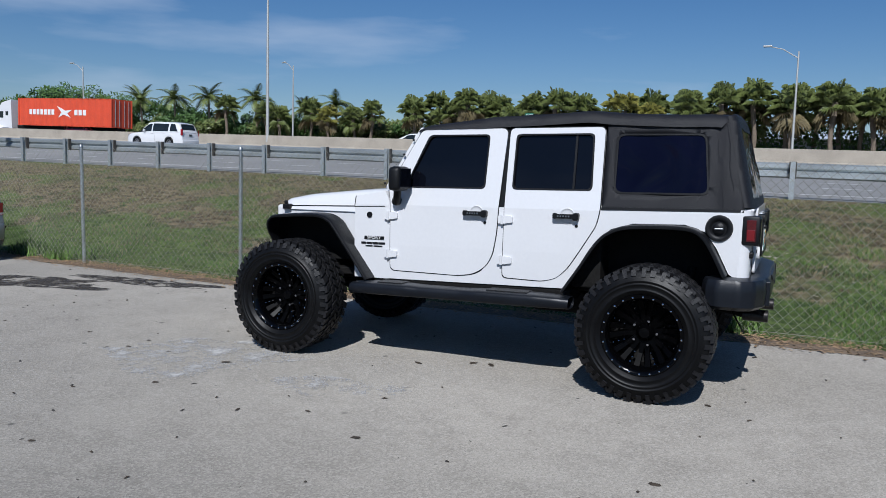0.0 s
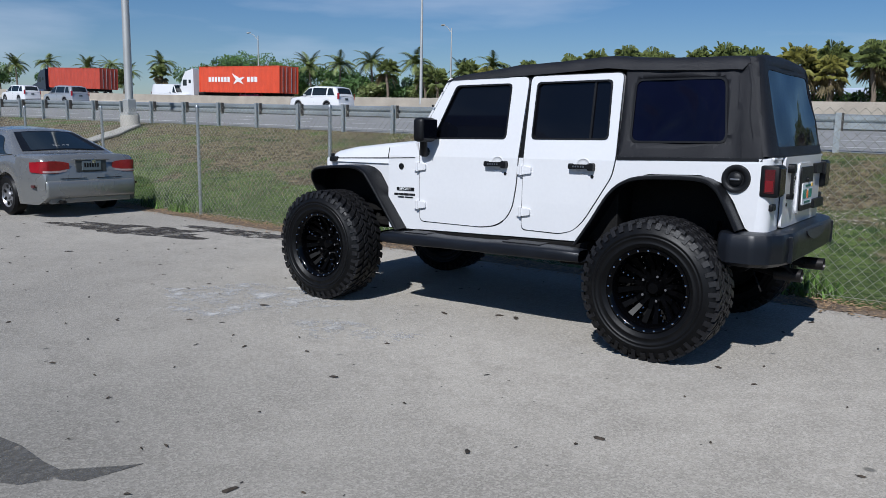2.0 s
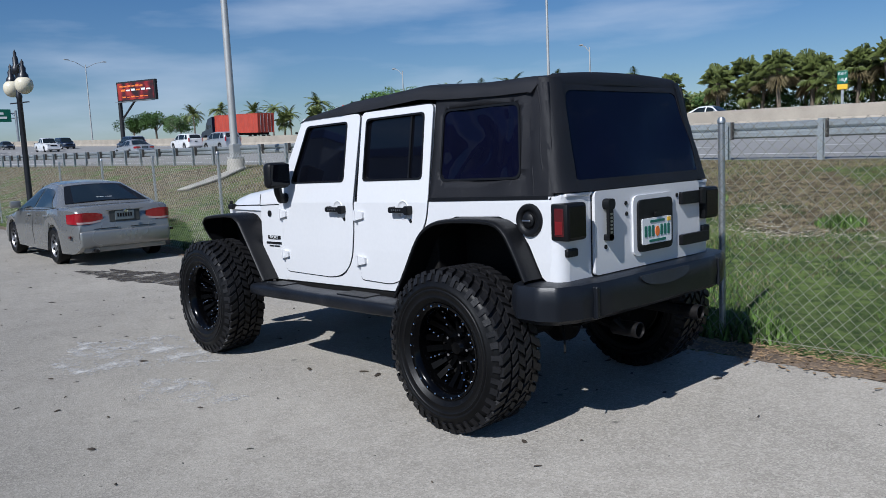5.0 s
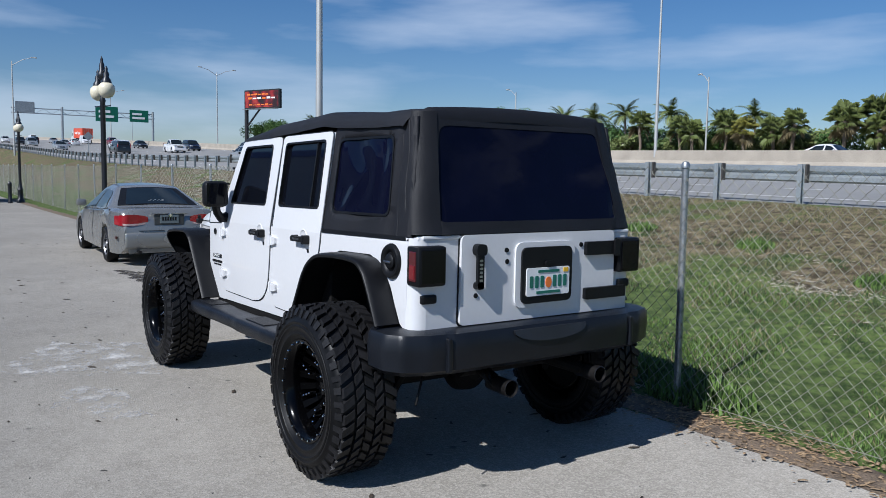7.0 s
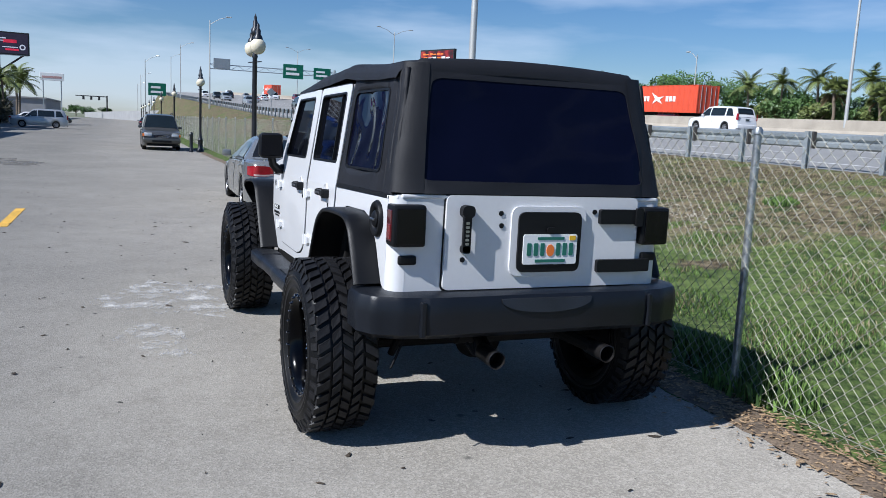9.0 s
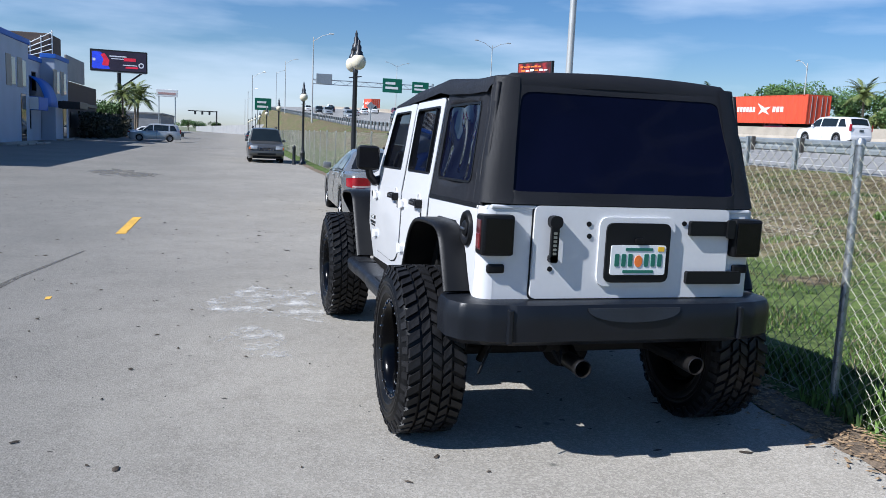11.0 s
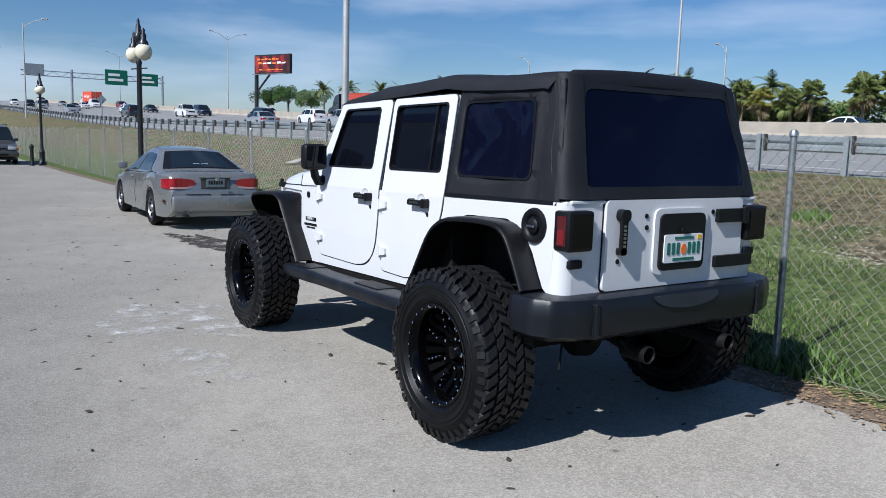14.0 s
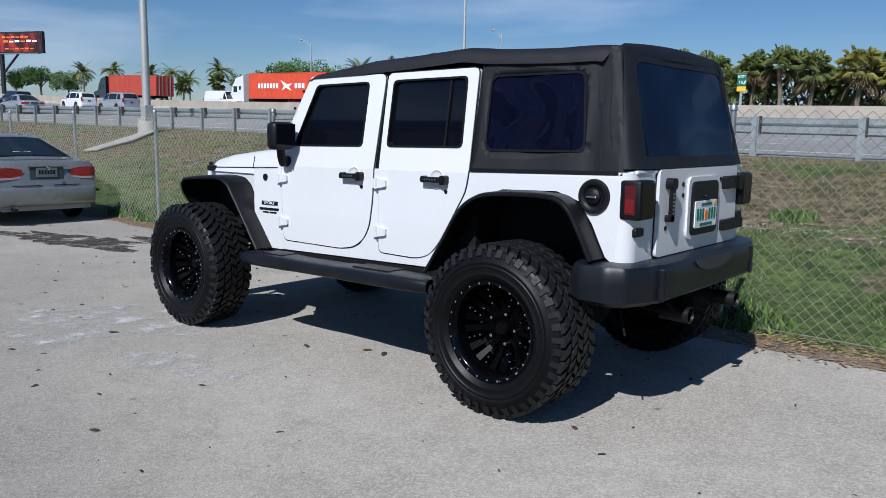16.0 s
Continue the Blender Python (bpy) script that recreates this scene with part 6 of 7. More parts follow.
part("arrow", slab([[(0.14, 2.55), (0.22, 2.48), (0.34, 2.74), (0.38, 2.63), (0.4, 2.92), (0.18, 2.83), (0.28, 2.8)]], lambda u, v, d: Vector((u, -0.05 - d, ez + v)), 0, 0.01), SIGNWHITE, ex)


# billboards
def screen_mat(name, cols, scale):
    """A lit billboard screen with a printed pattern of plain colours."""
    m = bpy.data.materials.new(name)
    m.use_nodes = True
    n, k = m.node_tree.nodes, m.node_tree.links
    tc, v, r = n.new("ShaderNodeTexCoord"), n.new("ShaderNodeTexNoise"), n.new("ShaderNodeValToRGB")
    v.inputs["Scale"].default_value = scale
    v.inputs["Detail"].default_value = 1
    k.new(tc.outputs["Object"], v.inputs["Vector"]), k.new(v.outputs[0], r.inputs[0])
    r.color_ramp.elements[0].position, r.color_ramp.elements[1].position = 0.4, 0.62
    r.color_ramp.elements[0].color, r.color_ramp.elements[1].color = (*cols[0], 1), (*cols[-1], 1)
    for i, c in enumerate(cols[1:-1]):
        r.color_ramp.elements.new(0.5 + 0.04 * i).color = (*c, 1)
    b = n["Principled BSDF"]
    k.new(r.outputs[0], b.inputs["Base Color"]), k.new(r.outputs[0], b.inputs["Emission Color"])
    b.inputs["Emission Strength"].default_value = 0.06
    b.inputs["Roughness"].default_value = 0.5
    return m


def billboard(x, y, z0, w, h, turn, ground, colours, label, post_y=0.0):
    root = thing("billboard", label, "billboard", "billboards", at=pose(x, y, 0, rz=turn))
    part("frame", B((-0.5, 0.2, -w / 2 - 0.3, w / 2 + 0.3, z0 - 0.3, z0 + h + 0.3), bevel=0.05), SIGNBLACK, root)
    part("screen", B((0.19, 0.24, -w / 2, w / 2, z0, z0 + h)), colours, root)
    part("catwalk", B((0.2, 1.1, -w / 2, w / 2, z0 - 0.45, z0 - 0.35)), GALV, root)
    part("column", T(((-0.3, post_y, ground), (-0.3, post_y, z0 + h * 0.6)), 0.42, 14), SIGNBLACK, root, smooth=True)
    part("brace", T(((-0.3, post_y, z0 - 4), (-0.3, post_y + w * 0.45, z0)), 0.2, 8), SIGNBLACK, root)
    return root


red_board = billboard(-153, 60.5, 14.6, 9.6, 3.3, -68, 4, screen_mat("red_screen", ((0.02, 0.006, 0.008), (0.1, 0.006, 0.01), (0.22, 0.012, 0.015), (0.3, 0.03, 0.02)), 0.4), "roadside billboard with a lit dark red screen", -5.0)
for u0, u1, v0, v1 in ((-4.2, 2.2, 2.5, 2.85), (-3.9, 4.2, 1.7, 2.1), (-3.6, 3.4, 0.45, 0.7)):
    w = (u1 - u0) / 6
    for i in range(6):
        part("board_bar", B((0.235, 0.25, u0 + i * w, u0 + i * w + w * 0.8, 14.6 + v0, 14.6 + v1 - 0.12 * (i % 2))), SIGNWHITE if 1 < v0 < 2 and i % 3 else ORANGE, red_board)
blue_board = billboard(-192, -25, 13.5, 11.5, 4.2, 6, 0, M("dark_screen", (0.02, 0.015, 0.03), 0.5, var=0.3, scale=0.5, fine=3, glow=0.4), "billboard with a lit blue and red screen", 0.0)
SCREENBLUE, SCREENRED, SCREENWHITE = M("lit_blue", (0.03, 0.06, 0.6), 0.5, glow=0.35, var=0.4, scale=0.6), M("lit_red", (0.6, 0.02, 0.05), 0.5, glow=0.3, var=0.3, scale=1), M("lit_white", (0.7, 0.7, 0.75), 0.5, glow=0.15)
board = lambda u, v, d: Vector((0.245 + d, u, 13.5 + v))
part("blue_patch", slab([rounded([(-5.6, 0.2), (-1.8, 0.2), (-2.6, 1.6), (-3.6, 3.9), (-5.6, 4.0)], 0.4)], board, 0, 0.01), SCREENBLUE, blue_board)
part("red_patch", slab([rounded([(-3.6, 1.0), (-2.2, 0.9), (-2.0, 2.2), (-3.0, 3.7), (-3.9, 3.4), (-3.2, 2.3)], 0.3)], board, 0.01, 0.02), SCREENRED, blue_board)
for u0, u1, v0, v1, mm in ((-2.0, 1.6, 3.0, 3.25, SCREENWHITE), (-1.6, 1.2, 2.5, 2.68, SCREENWHITE), (1.0, 3.6, 2.2, 2.9, SCREENRED), (0.8, 3.8, 1.2, 1.4, SCREENWHITE), (1.4, 4.0, 0.6, 1.0, SCREENRED), (-5.5, -4.9, 1.9, 2.5, SCREENWHITE)):
    part("board_bar", slab([rect(u0, u1, v0, v1, 0.05, 2)], board, 0.01, 0.02), mm, blue_board)
part("board_ring", slab([[(4.7 + 0.6 * math.cos(q), 1.4 + 0.6 * math.sin(q)) for q in (2 * math.pi * i / 20 for i in range(20))], [(4.7 + 0.35 * math.cos(q), 1.4 + 0.35 * math.sin(q)) for q in (2 * math.pi * i / 20 for i in range(20))]], board, 0.01, 0.02), SCREENWHITE, blue_board)
sb = thing("shop_sign", "white box sign on two posts", "sign", at=pose(-160, -12.5, 0))
part("sign_box", B((-0.3, 0.3, -2, 2, 7.2, 8.6), bevel=0.05), SIGNWHITE, sb)
part("sign_band", B((0.29, 0.33, -1.6, 1.6, 7.6, 8.0)), M("faded_red_print", (0.45, 0.28, 0.26), 0.6, var=0.2), sb)
for y in (-1.5, 1.5):
    part("sign_post", T(((0, y, 0), (0, y, 7.2)), 0.1, 8), GALV, sb)

# ---- shops on the other side of the street ----
shop = thing("shop_building", "pale blue-grey single-storey shops with blue awnings", "building")
def wall_with(name, x0, x1, z1, holes, mat_):
    return part(name, slab([[(x0, 0), (x1, 0), (x1, z1), (x0, z1)]] + holes, lambda u, v, d: Vector((u, -16 - d, v)), 0, 0.3), mat_, shop)


door_h = [[(x, 0.05), (x + 1.1, 0.05), (x + 1.1, 2.3), (x, 2.3)] for x in (-50, -59, -68.5)]
win_h = [[(x, 3.9), (x + 1.6, 3.9), (x + 1.6, 5.4), (x, 5.4)] for x in (-44, -47, -66, -70)]
lowin = [[(x, 0.9), (x + 2.2, 0.9), (x + 2.2, 2.4), (x, 2.4)] for x in (-46, -54, -64)]
wall_with("front_wall", -72, -10, 6.3, door_h + win_h + lowin, STUCCO)
part("end_wall", B((-72.3, -72, -34, -16, 0, 6.3), (-10, -9.7, -34, -16, 0, 6.3), (-72, -10, -34.3, -34, 0, 6.3)), STUCCO, shop)
part("roof", B((-72.2, -9.8, -34, -16.1, 6.0, 6.15)), GREYWALL, shop)
part("parapet", B((-72.4, -9.6, -16.12, -15.85, 6.25, 6.6), bevel=0.03), BLUETRIM, shop)
for h in win_h + lowin + door_h:
    (a, z0), (b, z1) = h[0], h[2]
    w = part("window" if z0 > 0.5 else "door", B((a, b, -16.22, -16.18, z0, z1)), CARGLASS, shop)
    part("window_frame", B((a, a + 0.06, -16.2, -16.04, z0, z1), (b - 0.06, b, -16.2, -16.04, z0, z1), (a, b, -16.2, -16.04, z1 - 0.06, z1), (a, b, -16.2, -16.04, z0, z0 + 0.06)), SIGNBLACK, w)
def awn(u, v):
    a = v * math.pi / 2
    return Vector((-66.3 + 4.6 * u, -16 + 1.5 * math.sin(a), 2.7 + 2.3 * math.cos(a)))


a = part("awning", grid_mesh(1, 8, awn), BLUETRIM, shop, "curved blue fabric awning", smooth="all")
so = a.modifiers.new("thick", "SOLIDIFY")
so.thickness = 0.04
part("valance", B((-61.6, -58.6, -16, -14.3, 2.35, 3.3), bevel=0.03), BLUETRIM, shop, "straight blue fabric awning")
part("valance_end", B((-58.62, -58.5, -15.95, -14.35, 2.38, 3.27)), SIGNWHITE, shop)
for x0, x1, h in ((-58.4, -24, 6.9), (-73, -67.5, 6.7)):
    bay = part("entrance_bay", B((x0, x1, -16.02, -14.9, 0, h), bevel=0.03), STUCCO, shop)
    part("bay_cap", B((x0 - 0.1, x1 + 0.1, -16.0, -14.8, h, h + 0.35), bevel=0.02), BLUETRIM, bay)
    for k in range(2):
        part("bay_window", B((x0 + 1.0 + 2.9 * k, x0 + 2.0 + 2.9 * k, -14.93, -14.86, 3.9, 5.7), bevel=0.01), CARGLASS, bay)
        part("pale_panel", B((x0 + 2.05 + 2.9 * k, x0 + 3.3 + 2.9 * k, -14.93, -14.85, 3.8, 5.8), bevel=0.01), PALECON, bay)
    part("bay_door", B((x0 + 1.2, x0 + 2.5, -14.93, -14.86, 0.05, 3.4), bevel=0.01), CARGLASS, bay)
    part("step", B((x0 + 0.5, min(x0 + 9, x1), -14.9, -14.3, 0, 0.14), bevel=0.02), PALECON, bay)
for k in range(4):
    part("wheel_stop", B((-57.5 + 2.3 * k, -55.7 + 2.3 * k, -13.6, -13.4, 0, 0.13), bevel=0.03), PALECON, shop)
part("canopy", B((-72.5, -68.5, -14.9, -13.2, 2.7, 3.3), bevel=0.03), SIGNBLACK, shop, "black flat door canopy")
for k in range(3):
    for x in (-58.3 + 0.5 * k,):
        part("mast", T(((x, -19, 6), (x, -19, 19 - k)), 0.07, 6), GALV, shop)
part("antenna_mast", T(((-58, -20, 6), (-58, -20, 12.5)), 0.06, 6), GALV, shop)
b2 = thing("brown_building", "dark brown flat-roofed building beside the shops", "building")
part("wall", B((-100, -80, -34, -16.5, 0, 5.6), (-79, -74, -30, -16.5, 0, 9.3), bevel=0.05), BROWNWALL, b2)
part("screen_wall", B((-90, -80, -16.4, -16.2, 5.6, 8), bevel=0.03), GREYWALL, b2)
part("canopy", B((-82, -76, -16.5, -13.8, 3.0, 3.3), bevel=0.03), SIGNBLACK, b2)
for i in range(7):
    part("lattice_bar", T(((-74 - 0.0 * i, -16.3 - i * 0.9, 5.8), (-74, -16.3 - i * 0.9, 9.6 - 0.5 * i)), 0.05, 5), SIGNWHITE, b2)
    part("lattice_bar", T(((-73.9, -16.3, 9.4 - i * 0.5), (-73.9, -22, 9.4 - 3.2 - i * 0.1)), 0.04, 5), SIGNWHITE, b2)
for i in range(3):
    part("window", B((-98 + i * 6, -95 + i * 6, -16.52, -16.44, 1, 2.6)), SIGNBLACK, b2)
b3 = thing("far_building", "low pale commercial building far down the street", "building")
part("wall", B((-175, -130, -45, -20, 0, 2.9), (-240, -190, -40, -16, 0, 4.2)), GREYWALL, b3)
part("roof", B((-175.3, -129.7, -45.3, -19.7, 2.9, 3.15), (-240.3, -189.7, -40.3, -15.7, 4.2, 4.5)), GREYWALL, b3)
for i in range(10):
    part("window", B((-129.98, -129.9, -43 + i * 2.3, -41.4 + i * 2.3, 1, 2.3)), CARGLASS, b3)
wh = thing("warehouse", "long low grey warehouse with dark bays behind the palms", "building")
wz = highway_z(0, 74)
part("wall", B((-30, 60, 112, 130, wz - 3, wz + 3.4)), GREYWALL, wh)
part("roof", B((-31, 61, 110.5, 131, wz + 3.4, wz + 4.2), bevel=0.1), STUCCO, wh)
for i in range(11):
    part("bay_door", B((-28 + i * 8, -23 + i * 8, 111.9, 112.1, wz - 1, wz + 2.6)), SIGNBLACK, wh)
# signals over the street, far off
op = thing("signal_gantry", "dark signal gantry far down the street", "gantry", at=pose(-300, 0, 0))
part("beam", B((-0.2, 0.2, -15, -5, 7.3, 7.6), bevel=0.05), SIGNBLACK, op)
for y in (-5,):
    part("column", T(((0, y, 0), (0, y, 7.8)), 0.25, 8), SIGNBLACK, op)
for y in (-12.5, -10, -7.5):
    part("signal_head", B((-0.35, 0.35, y - 0.35, y + 0.35, 6.2, 7.4), bevel=0.08), SIGNBLACK, op)

# a ramp wall that closes the far end of the street
vs = [(-215 - 120 * i / 12, 12 - 25 * i / 12 + dy, h * (3.4 - 1.5 * i / 12)) for i in range(13) for dy, h in ((0.0, 0.0), (0.0, 1.0), (-0.5, 1.0), (-0.5, 0.0))]
fs = [(i * 4 + j, i * 4 + 4 + j, i * 4 + 5 + j, i * 4 + 1 + j) for i in range(12) for j in range(3)] + [(0, 1, 2, 3), (51, 50, 49, 48)]
tagged(raw("ramp_wall", vs, fs, GREYWALL), "pale concrete ramp wall far down the street", "wall", kind="structure")

# ---- paint, stains and litter on the pavement ----
def flat(name, outline, material, label, cat, z=0.004, kind="structure"):
    ob = part(name, slab([outline], lambda u, v, d: Vector((u, v, d)), z - 0.003, z), material)
    return tagged(ob, label, cat, kind=kind)


def blob(x, y, a, b, turn, seed, rough=0.3):
    out = []
    for i in range(48):
        q = 2 * math.pi * i / 48
        r = 1 + rough * noise.noise((math.cos(q) * 1.7 + seed, math.sin(q) * 1.7, seed)) + rough * 0.7 * noise.noise((math.cos(q) * 6 + seed, math.sin(q) * 6, seed))
        u, v = a * r * math.cos(q), b * r * math.sin(q)
        c, s = math.cos(radians(turn)), math.sin(radians(turn))
        out.append((x + u * c - v * s, y + u * s + v * c))
    return out


def stain_mat(name, col, lo, hi, scale):
    """A patchy film with holes, so that the asphalt shows through."""
    m = M(name, col, 0.9, var=0.25, scale=scale, fine=60)
    n, k = m.node_tree.nodes, m.node_tree.links
    tc, z, r = n.new("ShaderNodeTexCoord"), n.new("ShaderNodeTexNoise"), n.new("ShaderNodeMapRange")
    z.inputs["Scale"].default_value, z.inputs["Detail"].default_value, z.inputs["Roughness"].default_value = scale, 8, 0.7
    r.inputs[1].default_value, r.inputs[2].default_value = lo, hi
    k.new(tc.outputs["Object"], z.inputs["Vector"]), k.new(z.outputs[0], r.inputs[0]), k.new(r.outputs[0], n["Principled BSDF"].inputs["Alpha"])
    return m


OIL = stain_mat("oily_stain", (0.05, 0.043, 0.037), 0.4, 0.62, 3.5)
LIME = stain_mat("whitish_scuff", (0.52, 0.505, 0.475), 0.47, 0.72, 5)
DAMP = stain_mat("damp_streak", (0.12, 0.115, 0.105), 0.33, 0.68, 16)
FAINT = stain_mat("faint_smudge", (0.15, 0.145, 0.135), 0.4, 0.85, 1.4)
SMUDGE = (-23.3, -4.5)
flat("road_marking", rounded([(-9.75, -2.78), (-7.4, -2.78), (-7.4, -2.64), (-9.75, -2.64)], 0.02), YELLOW, "worn yellow dash on the asphalt", "road marking")
flat("road_marking", rounded([(-2.71, -2.80), (-2.58, -2.79), (-2.60, -2.745), (-2.72, -2.75)], 0.01), YELLOW, "small yellow chip lying on the asphalt", "road marking")
flat("stain", blob(-7.0, 1.2, 1.35, 0.36, 10, 1.0, 0.5), OIL, "dark oily stain on the asphalt", "stain")
flat("stain", blob(-5.6, 2.0, 1.2, 0.22, 4, 3.0, 0.5), OIL, "dark damp stain along the lot's edge", "stain")
flat("scuff", blob(-2.35, -0.75, 0.75, 0.55, 20, 5.0, 0.5), LIME, "whitish scuffed patch on the asphalt", "stain")
flat("scuff", blob(-0.9, -0.9, 0.5, 0.25, 20, 9.0, 0.6), LIME, "faint whitish scuff on the asphalt", "stain")
flat("stain", blob(SMUDGE[0], SMUDGE[1], 2.2, 0.9, 25, 7.0, 0.6), FAINT, "faint grey smudge on the asphalt", "stain")
streak = ((-5.64, -2.93, 0.02), (-3.77, -3.27, 0.04), (-2.37, -3.42, 0.08), (-1.5, -3.55, 0.15), (-0.93, -3.6, 0.2), (-0.66, -3.59, 0.21), (-0.41, -3.58, 0.16), (-0.27, -3.55, 0.12), (-0.2, -3.45, 0.09), (-0.09, -3.36, 0.13), (-0.05, -3.21, 0.01))
flat("tyre_mark", [(x, y + 0.75 * w) for x, y, w in streak] + [(x, y - 0.75 * w) for x, y, w in reversed(streak)], DAMP, "dark curved wet streak on the asphalt", "stain")

rng = random.Random(4)
vs, fs = [], []


def chip(x, y, z, s, a, tilt):
    c, q = math.cos(a), math.sin(a)
    j = len(vs)
    for u, v, h in ((-1, -0.35, 0), (1, -0.2, tilt), (0.8, 0.4, tilt), (-0.7, 0.45, 0), (0.1, 0, 0.5)):
        vs.append((x + s * (u * c - v * q), y + s * (u * q + v * c), z + s * max(0, h) * 0.6))
    fs.extend([(j, j + 1, j + 4), (j + 1, j + 2, j + 4), (j + 2, j + 3, j + 4), (j + 3, j, j + 4), (j + 3, j + 2, j + 1, j)])


for i in range(4200):
    x = rng.uniform(-12, 6)
    y = curve_at(EDGE, x) + rng.gauss(0.12, 0.16)
    chip(x, y, 0.012 + 0.02 * max(0, min(1, (y - curve_at(EDGE, x)) * 4)), rng.uniform(0.008, 0.032), rng.uniform(0, 6.3), rng.uniform(0, 0.6))
tagged(raw("leaf_litter", vs, fs, TWIG), "dry leaves and twigs along the pavement's edge", "litter", kind="stuff")
vs, fs = [], []
for i in range(420):
    x, y = rng.uniform(-9, 6), rng.uniform(-6, 2.0)
    chip(x, y, 0.001, rng.choice((0.006, 0.008, 0.01, 0.013, 0.022)), rng.uniform(0, 6.3), rng.uniform(0, 0.4))
tagged(raw("dark_grit", vs, fs, M("dark_grit", (0.05, 0.045, 0.04), 0.9, var=0.5)), "dark chips and grit scattered over the asphalt", "litter", kind="stuff")
vs, fs = [], []
for cx, cy, n, sp in ((-0.35, 6.6, 300, 0.45), (-6.3, 7.3, 260, 0.9), (-5.0, 7.0, 200, 0.7), (0.9, 6.6, 260, 0.7), (-1.0, 7.6, 160, 1.0), (2.2, 5.6, 120, 1.2), (-9.0, 8.0, 160, 1.4), (-3.0, 9.5, 160, 2.0)):
    for i in range(n):
        x, y = rng.gauss(cx, sp), rng.gauss(cy, sp * 0.45)
        if y > 3.2:
            chip(x, y, bank_z(x, y) + 0.003, rng.choice((0.012, 0.018, 0.025, 0.035)), rng.uniform(0, 6.3), rng.uniform(0, 0.7))
tagged(raw("pale_rubble", vs, fs, M("pale_rubble", (0.42, 0.38, 0.31), 0.9, var=0.4, scale=20, fine=80)), "pale stones and dry scraps on the bank", "rubble", kind="stuff")

# ---- grass on the bank ----
def blades(name, n, area, h, material, label, seed, patchy=True, wide=0.007):
    rg = np.random.default_rng(seed)
    vs, fs = [], []
    x0, x1, y0, y1 = area
    xs, ys = rg.uniform(x0, x1, n), rg.uniform(0, 1, n) ** (1.3 if patchy else 0.8)
    an, hs, ln = rg.uniform(0, 6.28, n), rg.uniform(0.5, 1.2, n) * h, rg.uniform(-0.6, 0.6, (n, 2))
    for i in range(n):
        x = float(xs[i])
        e = curve_at(EDGE, x) + 0.42 + 0.12 * noise.noise((x * 2, 0, 4))
        y = e + float(ys[i]) * (y1 - e)
        d = noise.noise((x * 0.9, y * 0.9, 5)) + 0.5 * noise.noise((x * 3, y * 3, 8))
        if patchy and d < -0.05 + 0.09 * (y - e) or not patchy and y + 2.4 * d < 5.6:
            continue
        z = bank_z(x, y) - 0.01
        k = hs[i] * (0.6 + max(0, d))
        c, s = math.cos(an[i]) * wide, math.sin(an[i]) * wide
        j = len(vs)
        vs += [(x - c, y - s, z), (x + c, y + s, z), (x + ln[i, 0] * k, y + ln[i, 1] * k, z + k)]
        fs.append((j, j + 1, j + 2))
    return tagged(raw(name, vs, fs, material), label, "grass", kind="stuff")


GRASS = M("grass_blade", (0.12, 0.2, 0.042), 0.6, var=0.2, scale=1.5, fine=30, col2=(0.03, 0.062, 0.011), island=0.9)
STRAW = M("straw_blade", (0.3, 0.25, 0.15), 0.7, var=0.2, scale=1.5, fine=30, col2=(0.05, 0.036, 0.02), island=0.9)
blades("grass", 230000, (-16, 8, 2.6, 8.0), 0.055, GRASS, "short green grass on the bank", 1)
blades("dry_grass", 34000, (-16, 8, 2.6, 11.5), 0.07, STRAW, "straw-coloured dry grass on the bank", 2)
blades("thatch", 130000, (-22, 12, 2.6, 12.2), 0.045, STRAW, "brown and straw-coloured thatch over the upper bank", 9, patchy=False, wide=0.009)
blades("olive_grass", 70000, (-22, 12, 2.6, 12.2), 0.07, M("olive_blade", (0.19, 0.2, 0.07), 0.7, var=0.2, scale=1.5, fine=30, col2=(0.05, 0.055, 0.018), island=0.9), "thin olive grass over the upper bank", 13, patchy=False)
DARKGRASS = M("coarse_dark_grass", (0.035, 0.07, 0.018), 0.6, var=0.5, scale=1.5, fine=30)


def clumps(name, n, material, label, seed, hmax, lo, hi):
    """Scattered low clumps of coarse grass over the bank."""
    rg = random.Random(seed)
    vs, fs = [], []
    for i in range(n):
        x = rg.uniform(-16, 8)
        y = curve_at(EDGE, x) + lo + rg.random() * (hi - lo)
        if noise.noise((x * 0.6, y * 0.8, 12)) < -0.05:
            continue
        r = rg.uniform(0.05, 0.22)
        for k in range(int(40 + 180 * r)):
            a, d = rg.uniform(0, 6.28), r * math.sqrt(rg.random())
            u, v = x + 1.5 * d * math.cos(a), y + d * math.sin(a)
            z, h, b = bank_z(u, v) - 0.01, hmax * rg.uniform(0.35, 1) * (1.1 - 0.6 * d / r), rg.uniform(0, 6.28)
            j = len(vs)
            vs += [(u - 0.006 * math.cos(b), v - 0.006 * math.sin(b), z), (u + 0.006 * math.cos(b), v + 0.006 * math.sin(b), z), (u + rg.uniform(-0.5, 0.5) * h, v + rg.uniform(-0.5, 0.5) * h, z + h)]
            fs.append((j, j + 1, j + 2))
    return tagged(raw(name, vs, fs, material), label, "grass", kind="stuff")


clumps("coarse_grass", 900, DARKGRASS, "dark green coarse grass clumps on the bank", 5, 0.09, 0.6, 8.5)
clumps("dead_grass", 500, M("dead_grass_blade", (0.1, 0.075, 0.045), 0.8, var=0.5, scale=2, fine=30), "brown dead grass clumps on the upper bank", 6, 0.07, 2.5, 9.3)
